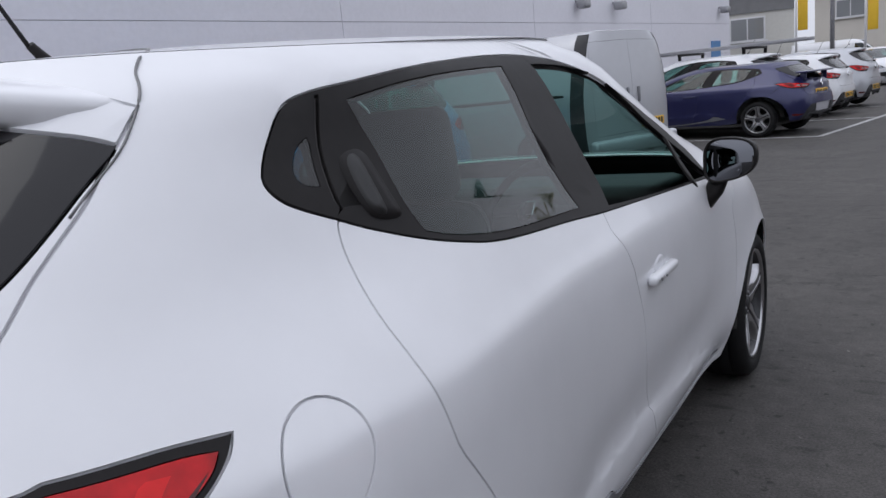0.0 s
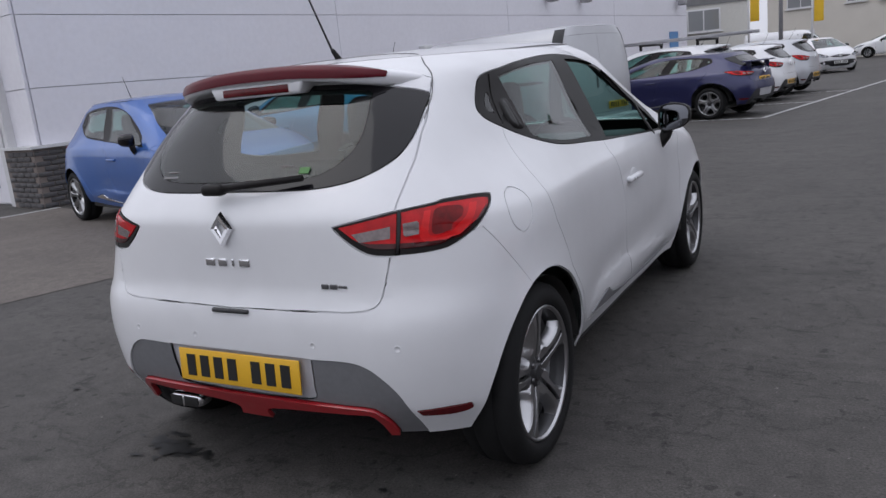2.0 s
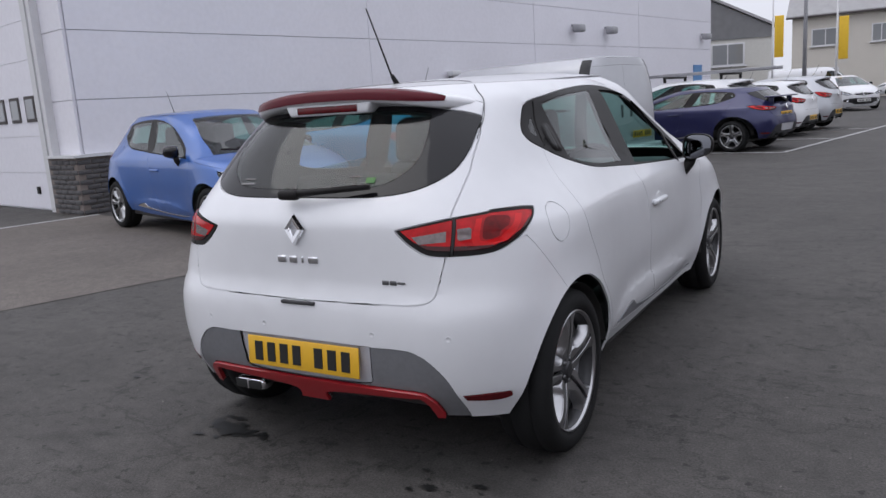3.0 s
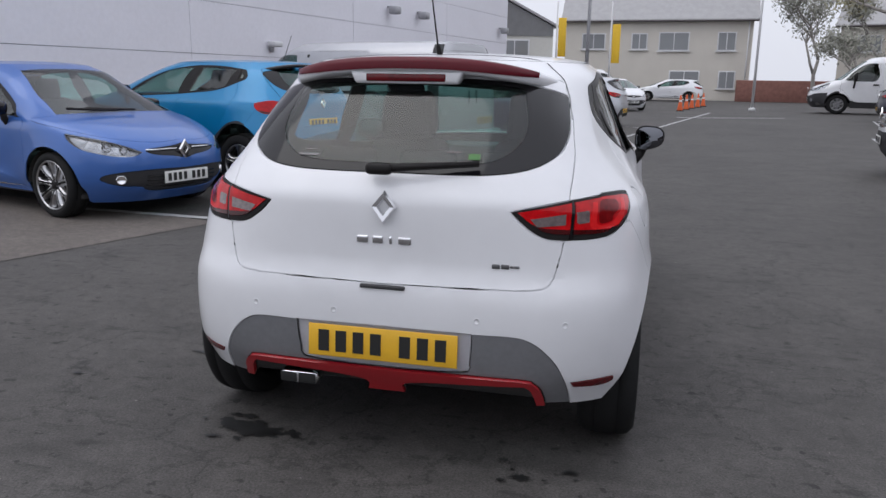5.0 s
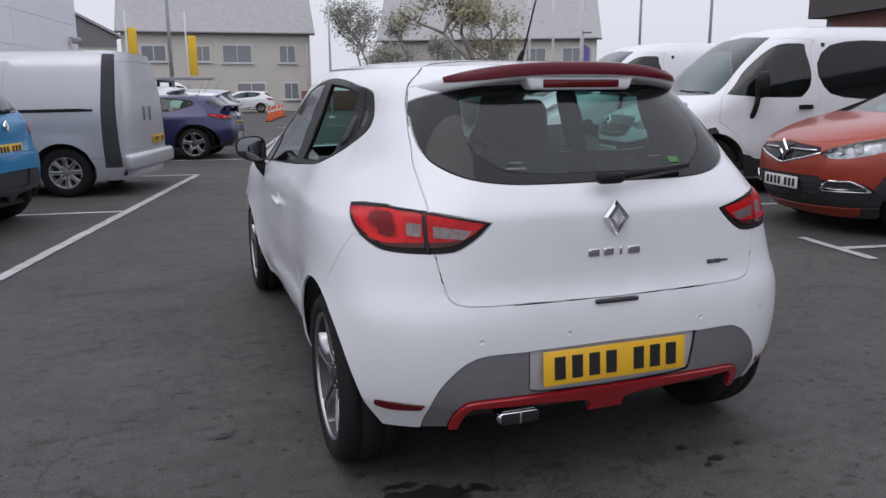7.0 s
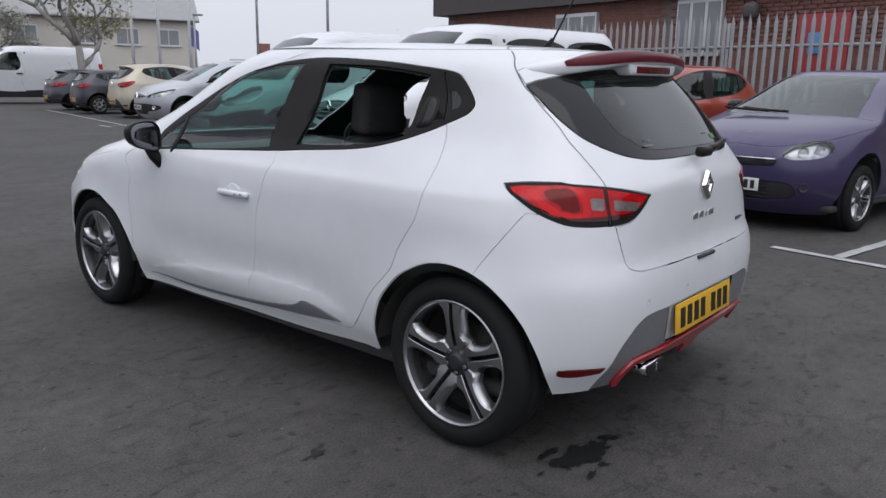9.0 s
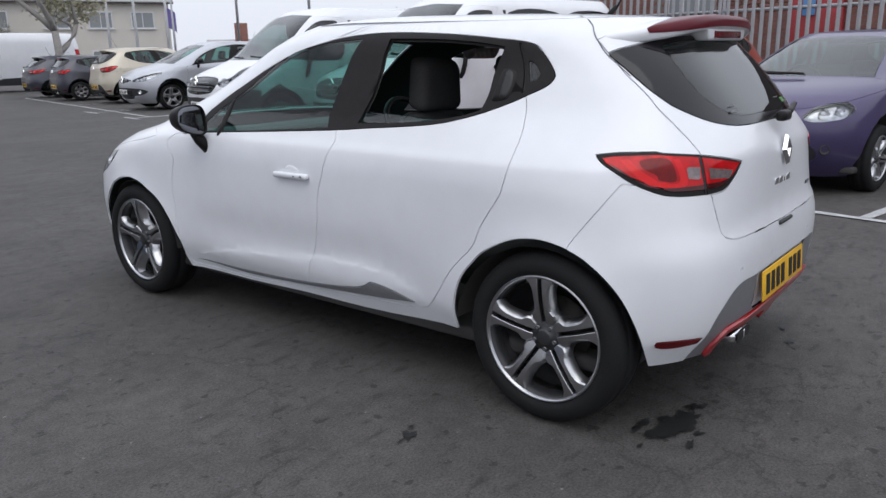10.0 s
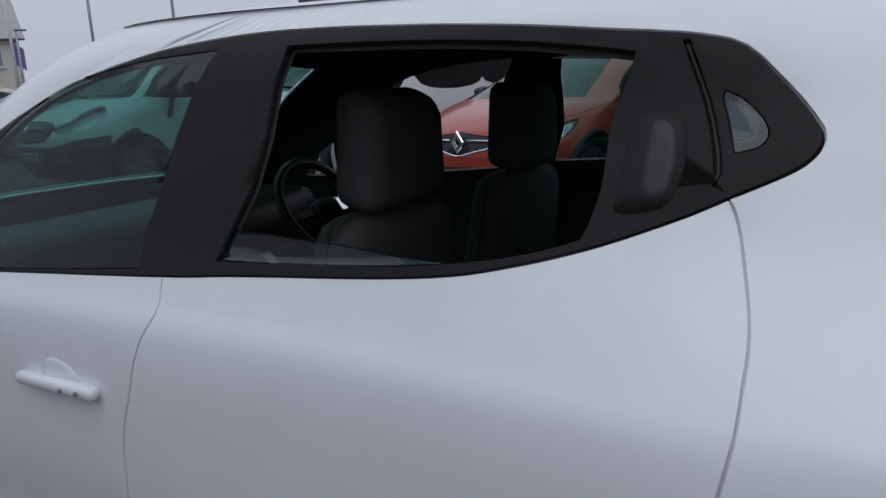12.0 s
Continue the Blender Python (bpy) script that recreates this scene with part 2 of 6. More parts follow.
class Shell:
    """A car body's skin: at each height a rounded plan outline from the tail's middle round the side to the nose's middle."""

    def __init__(self, W, R, F, nr, dr, nf, df, lo, top, crown, arches=(), flare=0.018, warp=None, crease=None):
        self.W, self.R, self.F, self.nr, self.dr, self.nf, self.df = (pchip(c) for c in (W, R, F, nr, dr, nf, df))
        self.lo, self.top, self.crown, self.arches, self.flare, self.warp, self.crease = lo, top, crown, arches, flare, warp, crease

    def ring(self, z, rear):
        """Outline samples of one end at heights z: arc fraction, x, y."""
        z = np.atleast_1d(z)[:, None]
        n, d = (self.nr(z), self.dr(z)) if rear else (self.nf(z), self.df(z))
        t = np.linspace(0, 1, 140)[None, :]
        p = n / 2
        tau = t ** p / (t ** p + (1 - t) ** p)
        th = tau * math.pi / 2
        sn, cs = np.abs(np.sin(th)) ** (2 / n), np.abs(np.cos(th)) ** (2 / n)
        cs[:, -1] = 0
        if rear:
            x, y = self.W(z) * sn, self.R(z) + d - d * cs
        else:
            x, y = self.W(z) * cs, self.F(z) - d + d * sn
        a = np.concatenate([np.zeros((len(z), 1)), np.cumsum(np.hypot(np.diff(x), np.diff(y)), 1)], 1)
        return a / a[:, -1:], x, y

    def ends(self, z):
        return self.R(z) + self.dr(z), self.F(z) - self.df(z)

    def to_s(self, kind, a, z):
        yc, yf = (float(v) for v in self.ends(z))
        if kind == "r" or (kind == "s" and a < yc):
            A, x, y = (v[0] for v in self.ring(z, True))
            return float(np.interp(a, x if kind == "r" else y, A))
        if kind == "s" and a <= yf:
            return 1 + (a - yc) / (yf - yc)
        A, x, y = (v[0] for v in self.ring(z, False))
        return 2 + float(np.interp(a, y, A) if kind == "s" else np.interp(-a, -x, A))

    def place(self, s, z):
        """Skin points for arrays of outline position and height, before the warp."""
        s, z = np.asarray(s, float), np.asarray(z, float)
        x, y = np.zeros(len(s)), np.zeros(len(s))
        for rear in (True, False):
            k = np.where(s < 1)[0] if rear else np.where(s > 2)[0]
            if len(k):
                A, X, Y = self.ring(z[k], rear)
                q = (s[k] if rear else s[k] - 2)[:, None]
                i = np.clip((A < q).sum(1) - 1, 0, A.shape[1] - 2)
                r = np.arange(len(k))
                f = (q[:, 0] - A[r, i]) / np.maximum(A[r, i + 1] - A[r, i], 1e-9)
                x[k], y[k] = X[r, i] + f * (X[r, i + 1] - X[r, i]), Y[r, i] + f * (Y[r, i + 1] - Y[r, i])
        k = np.where((s >= 1) & (s <= 2))[0]
        yc, yf = self.ends(z[k])
        x[k], y[k] = self.W(z[k]), yc + (s[k] - 1) * (yf - yc)
        for ay, az, ar in self.arches:
            d = np.hypot(y - ay, z - az) - ar
            x = x + np.where(x > 0.45, self.flare * np.exp(-(np.maximum(d, 0) / 0.07) ** 2), 0)
        if self.crease:
            x = x + self.crease(x, y, z)
        return np.stack([x, y, z], 1)

    def out(self, p):
        return self.warp(p) if self.warp else p


def warp_of(X, Y, Z):
    """A stretch of the body along each axis by piecewise lines."""
    X, Y, Z = (np.array(v, float).T for v in (X, Y, Z))

    def ext(v, c):
        r = np.interp(v, *c)
        return np.where(v < c[0][0], c[1][0] + v - c[0][0], np.where(v > c[0][-1], c[1][-1] + v - c[0][-1], r))
    return lambda p: np.stack([np.sign(p[:, 0]) * np.interp(np.abs(p[:, 0]), *X), ext(p[:, 1], Y), ext(p[:, 2], Z)], 1)


def vertex_normals(p, tris):
    n = np.zeros_like(p)
    fn = np.cross(p[tris[:, 1]] - p[tris[:, 0]], p[tris[:, 2]] - p[tris[:, 0]])
    for c in range(3):
        np.add.at(n, tris[:, c], fn)
    return n / np.maximum(np.linalg.norm(n, axis=1, keepdims=True), 1e-9)


def panel(p, nrm, tris, gap, lip, proud, mirror, centre):
    """Verts, faces and normals of a panel cut from the skin, with a shrunk edge and a lip turned inwards."""
    used, inv = np.unique(tris, return_inverse=True)
    t, q, n = inv.reshape(-1, 3), p[used].copy(), nrm[used]
    q = q + n * proud
    count = {}
    for a, b, c in t:
        for e in ((a, b), (b, c), (c, a)):
            count[e] = 1
    edge = [e for e in count if (e[1], e[0]) not in count]
    if centre:
        edge = [e for e in edge if not (abs(p[used[e[0]], 0]) < 1e-5 and abs(p[used[e[1]], 0]) < 1e-5)]
    pull = np.zeros_like(q)
    for a, b in edge:
        v = np.cross(n[a], q[b] - q[a])
        v = v / max(np.linalg.norm(v), 1e-9)
        pull[a] += v
        pull[b] += v
    ln = np.linalg.norm(pull, axis=1, keepdims=True)
    pull = np.where(ln > 1e-6, pull / np.maximum(ln, 1e-6), 0)
    if centre:
        pull[np.abs(q[:, 0]) < 1e-5, 0] = 0
    q = q + pull * gap
    verts, norms, faces = [q], [n], [t]
    if lip and edge:
        ev = sorted({v for e in edge for v in e})
        top = {v: len(q) + i for i, v in enumerate(ev)}
        low = {v: len(q) + len(ev) + i for i, v in enumerate(ev)}
        verts += [q[ev], q[ev] - n[ev] * (lip + proud) - pull[ev] * -0.001]
        norms += [n[ev] * 0.5 - pull[ev], -pull[ev] + 1e-6]
        faces.append(np.array([(top[b], top[a], low[a]) for a, b in edge] + [(top[b], low[a], low[b]) for a, b in edge]))
    v, n, f = np.concatenate(verts), np.concatenate(norms), np.concatenate(faces)
    if mirror:
        v, n, f = v * (-1, 1, 1), n * (-1, 1, 1), f[:, ::-1]
    return v, n, f


def skin_mesh(name, pieces):
    """Joins cut pieces into one welded mesh that keeps each piece's own normals."""
    v, n, f, k = [], [], [], 0
    for a, b, c in pieces:
        v.append(a), n.append(b), f.append(c + k)
        k += len(a)
    v, n, f = np.concatenate(v), np.concatenate(n), np.concatenate(f)
    n = n / np.maximum(np.linalg.norm(n, axis=1, keepdims=True), 1e-9)
    key, first, inv = np.unique(np.round(v, 5) + 0.0, axis=0, return_index=True, return_inverse=True)
    inv = inv.reshape(-1)
    w = inv[f]
    keep = (w[:, 0] != w[:, 1]) & (w[:, 1] != w[:, 2]) & (w[:, 0] != w[:, 2])
    w, f = w[keep], f[keep]
    me = mesh_of(name, v[first], w)
    me.normals_split_custom_set([tuple(x) for x in n[f.reshape(-1)]])
    return me


def curve_of(shell, spec, g):
    """A region's outline in the skin's own coordinates; a spec row is (kind, a, z) with a fourth value for a corner."""
    out, n = [], len(spec)
    loop = []
    for i, r in enumerate(spec):
        loop.append((1.5 * shell.to_s(r[0], r[1], r[2]), r[2], True) if len(r) > 3 else (1.5 * shell.to_s(r[0], r[1], r[2]), r[2]))
    return smooth_loop(loop, 5)


def pieces_of(t):
    """Splits triangles into connected pieces."""
    root = {}

    def find(a):
        while root.setdefault(a, a) != a:
            root[a] = root[root[a]]
            a = root[a]
        return a
    for a, b, c in t:
        ra = find(a)
        root[find(b)] = ra
        root[find(c)] = find(ra)
    tag = np.array([find(a) for a in t[:, 0]])
    return [t[tag == k] for k in dict.fromkeys(tag)]


FLUSH = ("plate_surround", "light_guide", "lamp_shade", "lamp_base", "tail_lamp", "lamp_clear")


def body(shell, regions, parent, g=0.05, paint_mat=None, lining=M_LINING, stretch=(0.84, 1.0, 3.0), jamb=False):
    """Cuts the skin into panels along the regions' outlines and links them under the car. A region: name, material, outline,
    where ('c' across the middle, 'lr' one on each side, 'l', 'r', 'hole'), label, proud."""
    z0, z1, k = stretch
    fz = lambda z: np.where(z < z0, z, np.where(z < z1, z0 + (z - z0) * k, z1 + (z1 - z0) * (k - 1) + z - z1))
    gz = lambda v: np.where(v < z0, v, np.where(v < z0 + (z1 - z0) * k, z0 + (v - z0) / k, v - (z1 - z0) * (k - 1)))
    loops = [np.array(curve_of(shell, r[2], g)) for r in regions]
    for l in loops:
        l[:, 0], l[:, 1] = np.clip(l[:, 0], 0, 4.5), fz(np.clip(l[:, 1], shell.lo, shell.top))
    va, vb = float(fz(shell.lo)), float(fz(shell.top))
    pts, edges = [], []

    def chain(l, closed=True):
        base, m = len(pts), len(l)
        pts.extend(map(tuple, l))
        edges.extend((base + i, base + (i + 1) % m) for i in range(m if closed else m - 1))
    nu, nv = int(4.5 / g), int((vb - va) / g)
    us, vs = np.linspace(0, 4.5, nu + 1), np.linspace(va, vb, nv + 1)
    chain([(u, va) for u in us] + [(4.5, v) for v in vs[1:]] + [(u, vb) for u in us[::-1][1:]] + [(0, v) for v in vs[::-1][1:-1]])
    for l in loops:
        m = [tuple(l[0])]
        for a in l[1:]:
            if math.dist(a, m[-1]) > g * 0.25:
                m.append(tuple(a))
        chain(m)
    known = np.array(pts)
    grid = np.array([(u + (g / 2 if j % 2 else 0), v) for j, v in enumerate(vs[1:-1]) for u in us[1:-1]])
    near = np.array([np.min(np.abs(known - q).sum(1)) for q in grid])
    pts.extend(map(tuple, grid[near > 0.6 * g]))
    v2, _, tris = delaunay_2d_cdt([Vector(q) for q in pts], edges, [], 0, 1e-5)[:3]
    uv = np.array([(q.x, q.y) for q in v2])
    tris = np.array([t for t in tris if len(t) == 3])
    p = shell.place(uv[:, 0] / 1.5, gz(uv[:, 1]))
    p[uv[:, 0] < 1e-6, 0] = 0
    p[uv[:, 0] > 4.5 - 1e-6, 0] = 0
    p = shell.out(p)
    nrm = vertex_normals(p, tris)
    if (nrm[:, 0] * p[:, 0]).sum() < 0:
        tris, nrm = tris[:, ::-1], -nrm
    mid = np.abs(p[:, 0]) < 1e-5
    nrm[mid, 0] = 0
    c = uv[tris].mean(1)
    owner = np.full(len(tris), -1)
    for i in reversed(range(len(regions))):
        if regions[i][3] != "rib":
            owner[inside(c[:, 0], c[:, 1], loops[i])] = i
    made, solid = {}, []
    groups = {}
    for i, r in enumerate(regions):
        groups.setdefault(r[0], []).append(i)
    for key, ids in list(groups.items()) + [("body_panel", [-1])]:
        t = tris[np.isin(owner, ids)]
        r = regions[ids[0]] if ids[0] >= 0 else ("body_panel", paint_mat, None, "c", "", 0.0)
        if not len(t):
            continue
        where = r[3]
        glassy = r[1] in (M_GLASS, M_GLASSG, M_GLASSD, M_LAMPG)
        if where != "hole" and not glassy:
            solid.append(t)
        if where == "hole":
            continue
        gap, lip = (0.0, 0.004) if glassy else (0.0, 0.003) if key in FLUSH else (0.0036, 0.008) if key == "tailgate" else (0.0008, 0.008) if key == "rear_bumper" else (0.0021, 0.008)
        proud = r[5] if len(r) > 5 else 0.0
        made[key] = []
        extra = [i for i, q in enumerate(regions) if q[3] == "r+"] if ids[0] < 0 else []
        sides = {False: t, True: tris[np.isin(owner, ids + extra)]}
        if where == "c":
            across = {m: [] for m in sides}
            for m, tt in sides.items():
                for q in pieces_of(tt):
                    mid_piece = np.abs(p[q.ravel(), 0]).min() < 1e-5
                    if mid_piece:
                        across[m].append(q)
                        continue
                    y = p[q.ravel(), 1].mean()
                    nme = key if ids[0] >= 0 else "front_wing" if y > 2.0 else "quarter_panel" if y > -0.6 else "body_panel"
                    made[key].append(part(nme, skin_mesh(nme, [panel(p, nrm, q, gap, lip, proud, m, False)]), r[1], parent, r[4]))
            for q, q2 in zip(across[False], across[True]):
                nme = key if ids[0] >= 0 else "front_bumper" if p[q.ravel(), 1].mean() > 2.4 else "roof_header"
                me = skin_mesh(nme, [panel(p, nrm, q, gap, lip, proud, False, True), panel(p, nrm, q2, gap, lip, proud, True, True)])
                made[key].append(part(nme, me, r[1], parent, r[4]))
        else:
            for m, w in ((True, "l"), (False, "r")):
                if w in where:
                    for q in pieces_of(t):
                        if len(q) > 3:
                            made[key].append(part(key, skin_mesh(key, [panel(p, nrm, q, gap, lip, proud, m, False)]), r[1], parent, r[4]))
                            if r[1] == M_LAMPG:
                                part("lamp_bucket", skin_mesh("lamp_bucket", [panel(p - nrm * 0.045, nrm, q, -0.004, 0, 0, m, False)]), M_BUCKET, made[key][-1], "dull silver lamp reflector")
    # the inner shell behind the panels
    t = np.concatenate(solid)
    inner = [panel(p - nrm * 0.016, nrm, t, 0, 0, 0, m, True) for m in (False, True)]
    made["inner_shell"] = [part("inner_shell", skin_mesh("inner_shell", inner), lining, parent)]
    if jamb:
        t = tris[np.isin(owner, [i for i, q in enumerate(regions) if q[1] == paint_mat] + [-1])]
        made["door_jamb"] = [part("door_jamb", skin_mesh("door_jamb", [panel(p - nrm * 0.0085, nrm, t, 0, 0, 0, m, True) for m in (False, True)]), paint_mat, parent, "painted door shuts behind the gaps")]
    # the roof over the top ring
    A, X, Y = shell.ring(shell.top, True)
    _, X2, Y2 = shell.ring(shell.top, False)
    half = [(x, y) for x, y in zip(X[0][::4], Y[0][::4])] + [(x, y) for x, y in zip(X2[0][::4], Y2[0][::4])]
    half = [half[0]] + [b for a, b in zip(half, half[1:]) if math.dist(a, b) > 0.004]
    W, R, F = (float(f(shell.top)) for f in (shell.W, shell.R, shell.F))
    ring = half + [(-x, y) for x, y in half[::-1][1:-1]]
    n = len(ring)
    gx = [(x, y) for x in np.arange(-W, W, 0.06) for y in np.arange(R, F, 0.06)]
    gx = np.array(gx)[inside(*np.array(gx).T, np.array(ring) * 0.97 + np.array([0, 0.03 * (R + F) / 2]))]
    v2, _, tr = delaunay_2d_cdt([Vector(q) for q in ring] + [Vector(q) for q in gx], [(i, (i + 1) % n) for i in range(n)], [], 1, 1e-5)[:3]
    yc, yf = (float(v) for v in shell.ends(shell.top))
    nr, dr, nf, df = (float(f(shell.top)) for f in (shell.nr, shell.dr, shell.nf, shell.df))
    pr = []
    for q in v2:
        ax = abs(q.x) / W
        b, nn = ((yc - q.y) / dr, nr) if q.y < yc else ((q.y - yf) / df, nf) if q.y > yf else (0, 2)
        e = (ax ** nn + max(b, 0) ** nn) ** (1 / nn) if b > 0 else ax
        pr.append((q.x, q.y, shell.top + shell.crown * (1 - min(e, 1) ** 2.6)))
    pr = shell.out(np.array(pr))
    tr = np.array([x for x in tr])
    nr_ = vertex_normals(pr, tr)
    if nr_[:, 2].sum() < 0:
        tr = tr[:, ::-1]
    me = mesh_of("roof", pr, tr)
    made["roof"] = [part("roof", me, paint_mat, parent)]
    low = mesh_of("headlining", pr - np.array([0, 0, 0.02]), tr)
    made["headlining"] = [part("headlining", low, lining, parent)]
    return made


def arch_loop(y, r, z=0.31, lo=0.1):
    return [("s", y + r, lo, 1)] + [("s", y + r * math.cos(a), z + r * math.sin(a)) for a in (math.pi * k / 10 for k in range(11))] + [("s", y - r, lo, 1)]


def wheel(radius=0.308, width=0.205, rim=0.225, style=5, material=None, dark=None):
    """A wheel on its side axis x, outer face towards +x: tyre, rim, spokes."""
    w = width / 2
    tyre = lathe([(-w * 0.8, rim * 0.97), (-w, rim + 0.02), (-w, radius - 0.03), (-w * 0.8, radius - 0.008), (-w * 0.45, radius), (-w * 0.42, radius - 0.006), (-w * 0.38, radius - 0.006), (-w * 0.35, radius),
                  (w * 0.35, radius), (w * 0.38, radius - 0.006), (w * 0.42, radius - 0.006), (w * 0.45, radius), (w * 0.8, radius - 0.008), (w, radius - 0.03), (w * 1.02, rim + 0.03), (w, rim + 0.014), (w * 0.85, rim * 0.99)], 56)
    barrel = lathe([(w * 0.82, rim + 0.002), (w * 0.9, rim), (w * 0.84, rim - 0.012), (w * 0.55, rim - 0.02), (-w * 0.7, rim - 0.03), (-w * 0.7, 0.02), (-w * 0.72, 0.0)], 56)
    lipr = lathe([(w * 0.86, rim + 0.003), (w * 0.96, rim - 0.001), (w * 0.92, rim - 0.006), (w * 0.84, rim - 0.011), (w * 0.5, rim - 0.018), (w * 0.05, rim - 0.028)], 56)
    sp = []
    for k in range(style):
        a0 = 2 * math.pi * k / style + math.pi / 2 + 0.06
        for side in (-1, 1):
            b, r0, r1 = bmesh.new(), 0.035, rim - 0.004
            rows, n = [], 12
            for i in range(n + 1):
                t = i / n
                r = r0 + (r1 - r0) * t
                lo = 0.0085
                hi = (0.030 + 0.040 * math.exp(-((r - 0.058) / 0.026) ** 2) + 0.060 * t ** 9) * 5 / max(style, 5)
                hi = min(hi, r * math.tan(math.pi / style) - 0.0006)
                x = w * (0.60 + 0.26 * math.sin(t * 1.9))
                slope = 0.012 * (1 - 0.5 * t)
                pts = ((x - 0.016, lo - 0.002), (x - 0.0015, lo), (x, lo + 0.002), (x - 0.001, hi - 0.006), (x - 0.006, hi), (x - 0.040, hi + slope + 0.004))
                rows.append([b.verts.new((xx, r * math.cos(a0) - side * oo * math.sin(a0), r * math.sin(a0) + side * oo * math.cos(a0))) for xx, oo in pts])
            for p, q in zip(rows, rows[1:]):
                for j in range(5):
                    b.faces.new((p[j], p[j + 1], q[j + 1], q[j])).smooth = j == 4
            bmesh.ops.recalc_face_normals(b, faces=b.faces)
            sp.append(b)
    spokes = joined(*sp)
    hub = lathe([(w * 0.4, 0.058), (w * 0.60, 0.056), (w * 0.64, 0.048), (w * 0.64, 0.032), (w * 0.72, 0.029), (w * 0.735, 0.024), (w * 0.735, 0.0)], 32)
    bolts = [lathe([(w * 0.6, 0.0085), (w * 0.70, 0.008), (w * 0.70, 0.005), (w * 0.66, 0.0)], 8) for _ in range(5)]
    for k, bo in enumerate(bolts):
        a = 2 * math.pi * (k + 0.5) / 5 + math.pi / 2 + 0.06
        bmesh.ops.translate(bo, vec=(0, 0.042 * math.cos(a), 0.042 * math.sin(a)), verts=bo.verts)
    disc = lathe([(-w * 0.36, 0.128), (-w * 0.26, 0.128), (-w * 0.26, 0.07), (-w * 0.1, 0.066), (-w * 0.1, 0.0)], 32)
    out = []
    for nme, b, m in (("tyre", tyre, M_RUBBER), ("barrel", barrel, dark or M_ALLOYD), ("rim", lipr, material or M_ALLOY), ("spokes", spokes, material or M_ALLOY), ("hub", hub, dark or M_ALLOYD), *(("wheel_bolt", bo, M_STEELD) for bo in bolts), ("brake_disc", disc, M_IRON)):
        me = bpy.data.meshes.new(nme)
        b.to_mesh(me), b.free()
        me.materials.append(m)
        out.append((nme, me))
    return out


def add_wheels(parent, kit, spots):
    """Four wheels from one kit; spots: x, y, z of the hub."""
    for x, y, z in spots:
        e = part("wheel", kit[0][1], None, parent)
        e.matrix_basis = Matrix.Translation((x, y, z)) @ (Matrix.Rotation(math.pi, 4, "Z") if x < 0 else Matrix())
        for nme, me in kit[1:]:
            part(nme, me, None, e)


def plate(parent, at, tilt, width, height, material, yellow=True, facing=-1, seed=0):
    """A number plate with its characters as plain bars."""
    turn = Matrix.Translation(at) @ Matrix.Rotation(tilt, 4, "X") @ (Matrix.Rotation(math.pi, 4, "Z") if facing > 0 else Matrix())
    b = box(width, 0.006, height, (0, 0, 0), 0.0025)
    bmesh.ops.transform(b, matrix=turn, verts=b.verts)
    pl = part("number_plate", b, material, parent, "number plate with plain dark bars")
    for i in range(7):
        x = (i - 3) * width * 0.118 + (-0.02 if i < 4 else 0.02) * width / 0.52
        bb = box(width * 0.072, 0.003, height * 0.66, (x, -0.0042, 0))
        bmesh.ops.transform(bb, matrix=turn, verts=bb.verts)
        part("plate_bar", bb, M_INK, pl)
    return pl


def pocket(parent, y, r, x=0.86, w=0.26, z=0.31, sides=(-1, 1)):
    """A dark wheel well behind each arch."""
    for s in sides:
        vs, fs, n = [], [], 15
        for i in range(n):
            a = math.pi * (0.02 + 0.96 * i / (n - 1))
            end = -math.cos(a) if y < 1 else math.cos(a)
            for xx in (x - 0.012 - 0.085 * max(0, end) ** 2, x - w):
                vs.append((s * xx, y + r * math.cos(a), z + r * math.sin(a)))
        for i in range(n - 1):
            fs.append((2 * i, 2 * i + 1, 2 * i + 3, 2 * i + 2))
        c = len(vs)
        vs.append((s * (x - w), y, z))
        fs += [(2 * i + 1, c, 2 * i + 3) for i in range(n - 1)]
        part("wheel_arch_liner", mesh_of("wheel_arch_liner", vs, fs), M_LINING, parent)

WB = 2.589
HATCH = dict(
    W=[(0.15, 0.775), (0.25, 0.80), (0.40, 0.845), (0.55, 0.859), (0.70, 0.860), (0.85, 0.856), (0.95, 0.840), (1.0, 0.811), (1.1, 0.757), (1.2, 0.710), (1.3, 0.658), (1.38, 0.618), (1.42, 0.588), (1.445, 0.545)],
    R=[(0.15, -0.48), (0.28, -0.56), (0.40, -0.61), (0.55, -0.625), (0.66, -0.618), (0.72, -0.595), (0.95, -0.585), (1.03, -0.55), (1.2, -0.425), (1.33, -0.315), (1.445, -0.22)],
    F=[(0.15, 3.25), (0.3, 3.40), (0.5, 3.45), (0.65, 3.44), (0.75, 3.37), (0.85, 3.20), (0.93, 2.95), (1.0, 2.62), (1.1, 2.36), (1.2, 2.12), (1.3, 1.88), (1.38, 1.66), (1.445, 1.45)],
    nr=[(0.15, 4.6), (0.6, 4.5), (0.95, 3.6), (1.1, 3.6), (1.29, 3.9), (1.35, 3.5), (1.445, 3.0)],
    dr=[(0.15, 0.9), (0.6, 0.9), (0.95, 0.95), (1.2, 0.85), (1.445, 0.8)],
    nf=[(0.15, 2.8), (0.7, 2.7), (0.9, 2.6), (1.0, 3.0), (1.445, 3.2)],
    df=[(0.15, 1.0), (0.7, 1.05), (0.95, 0.8), (1.1, 0.6), (1.445, 0.55)])


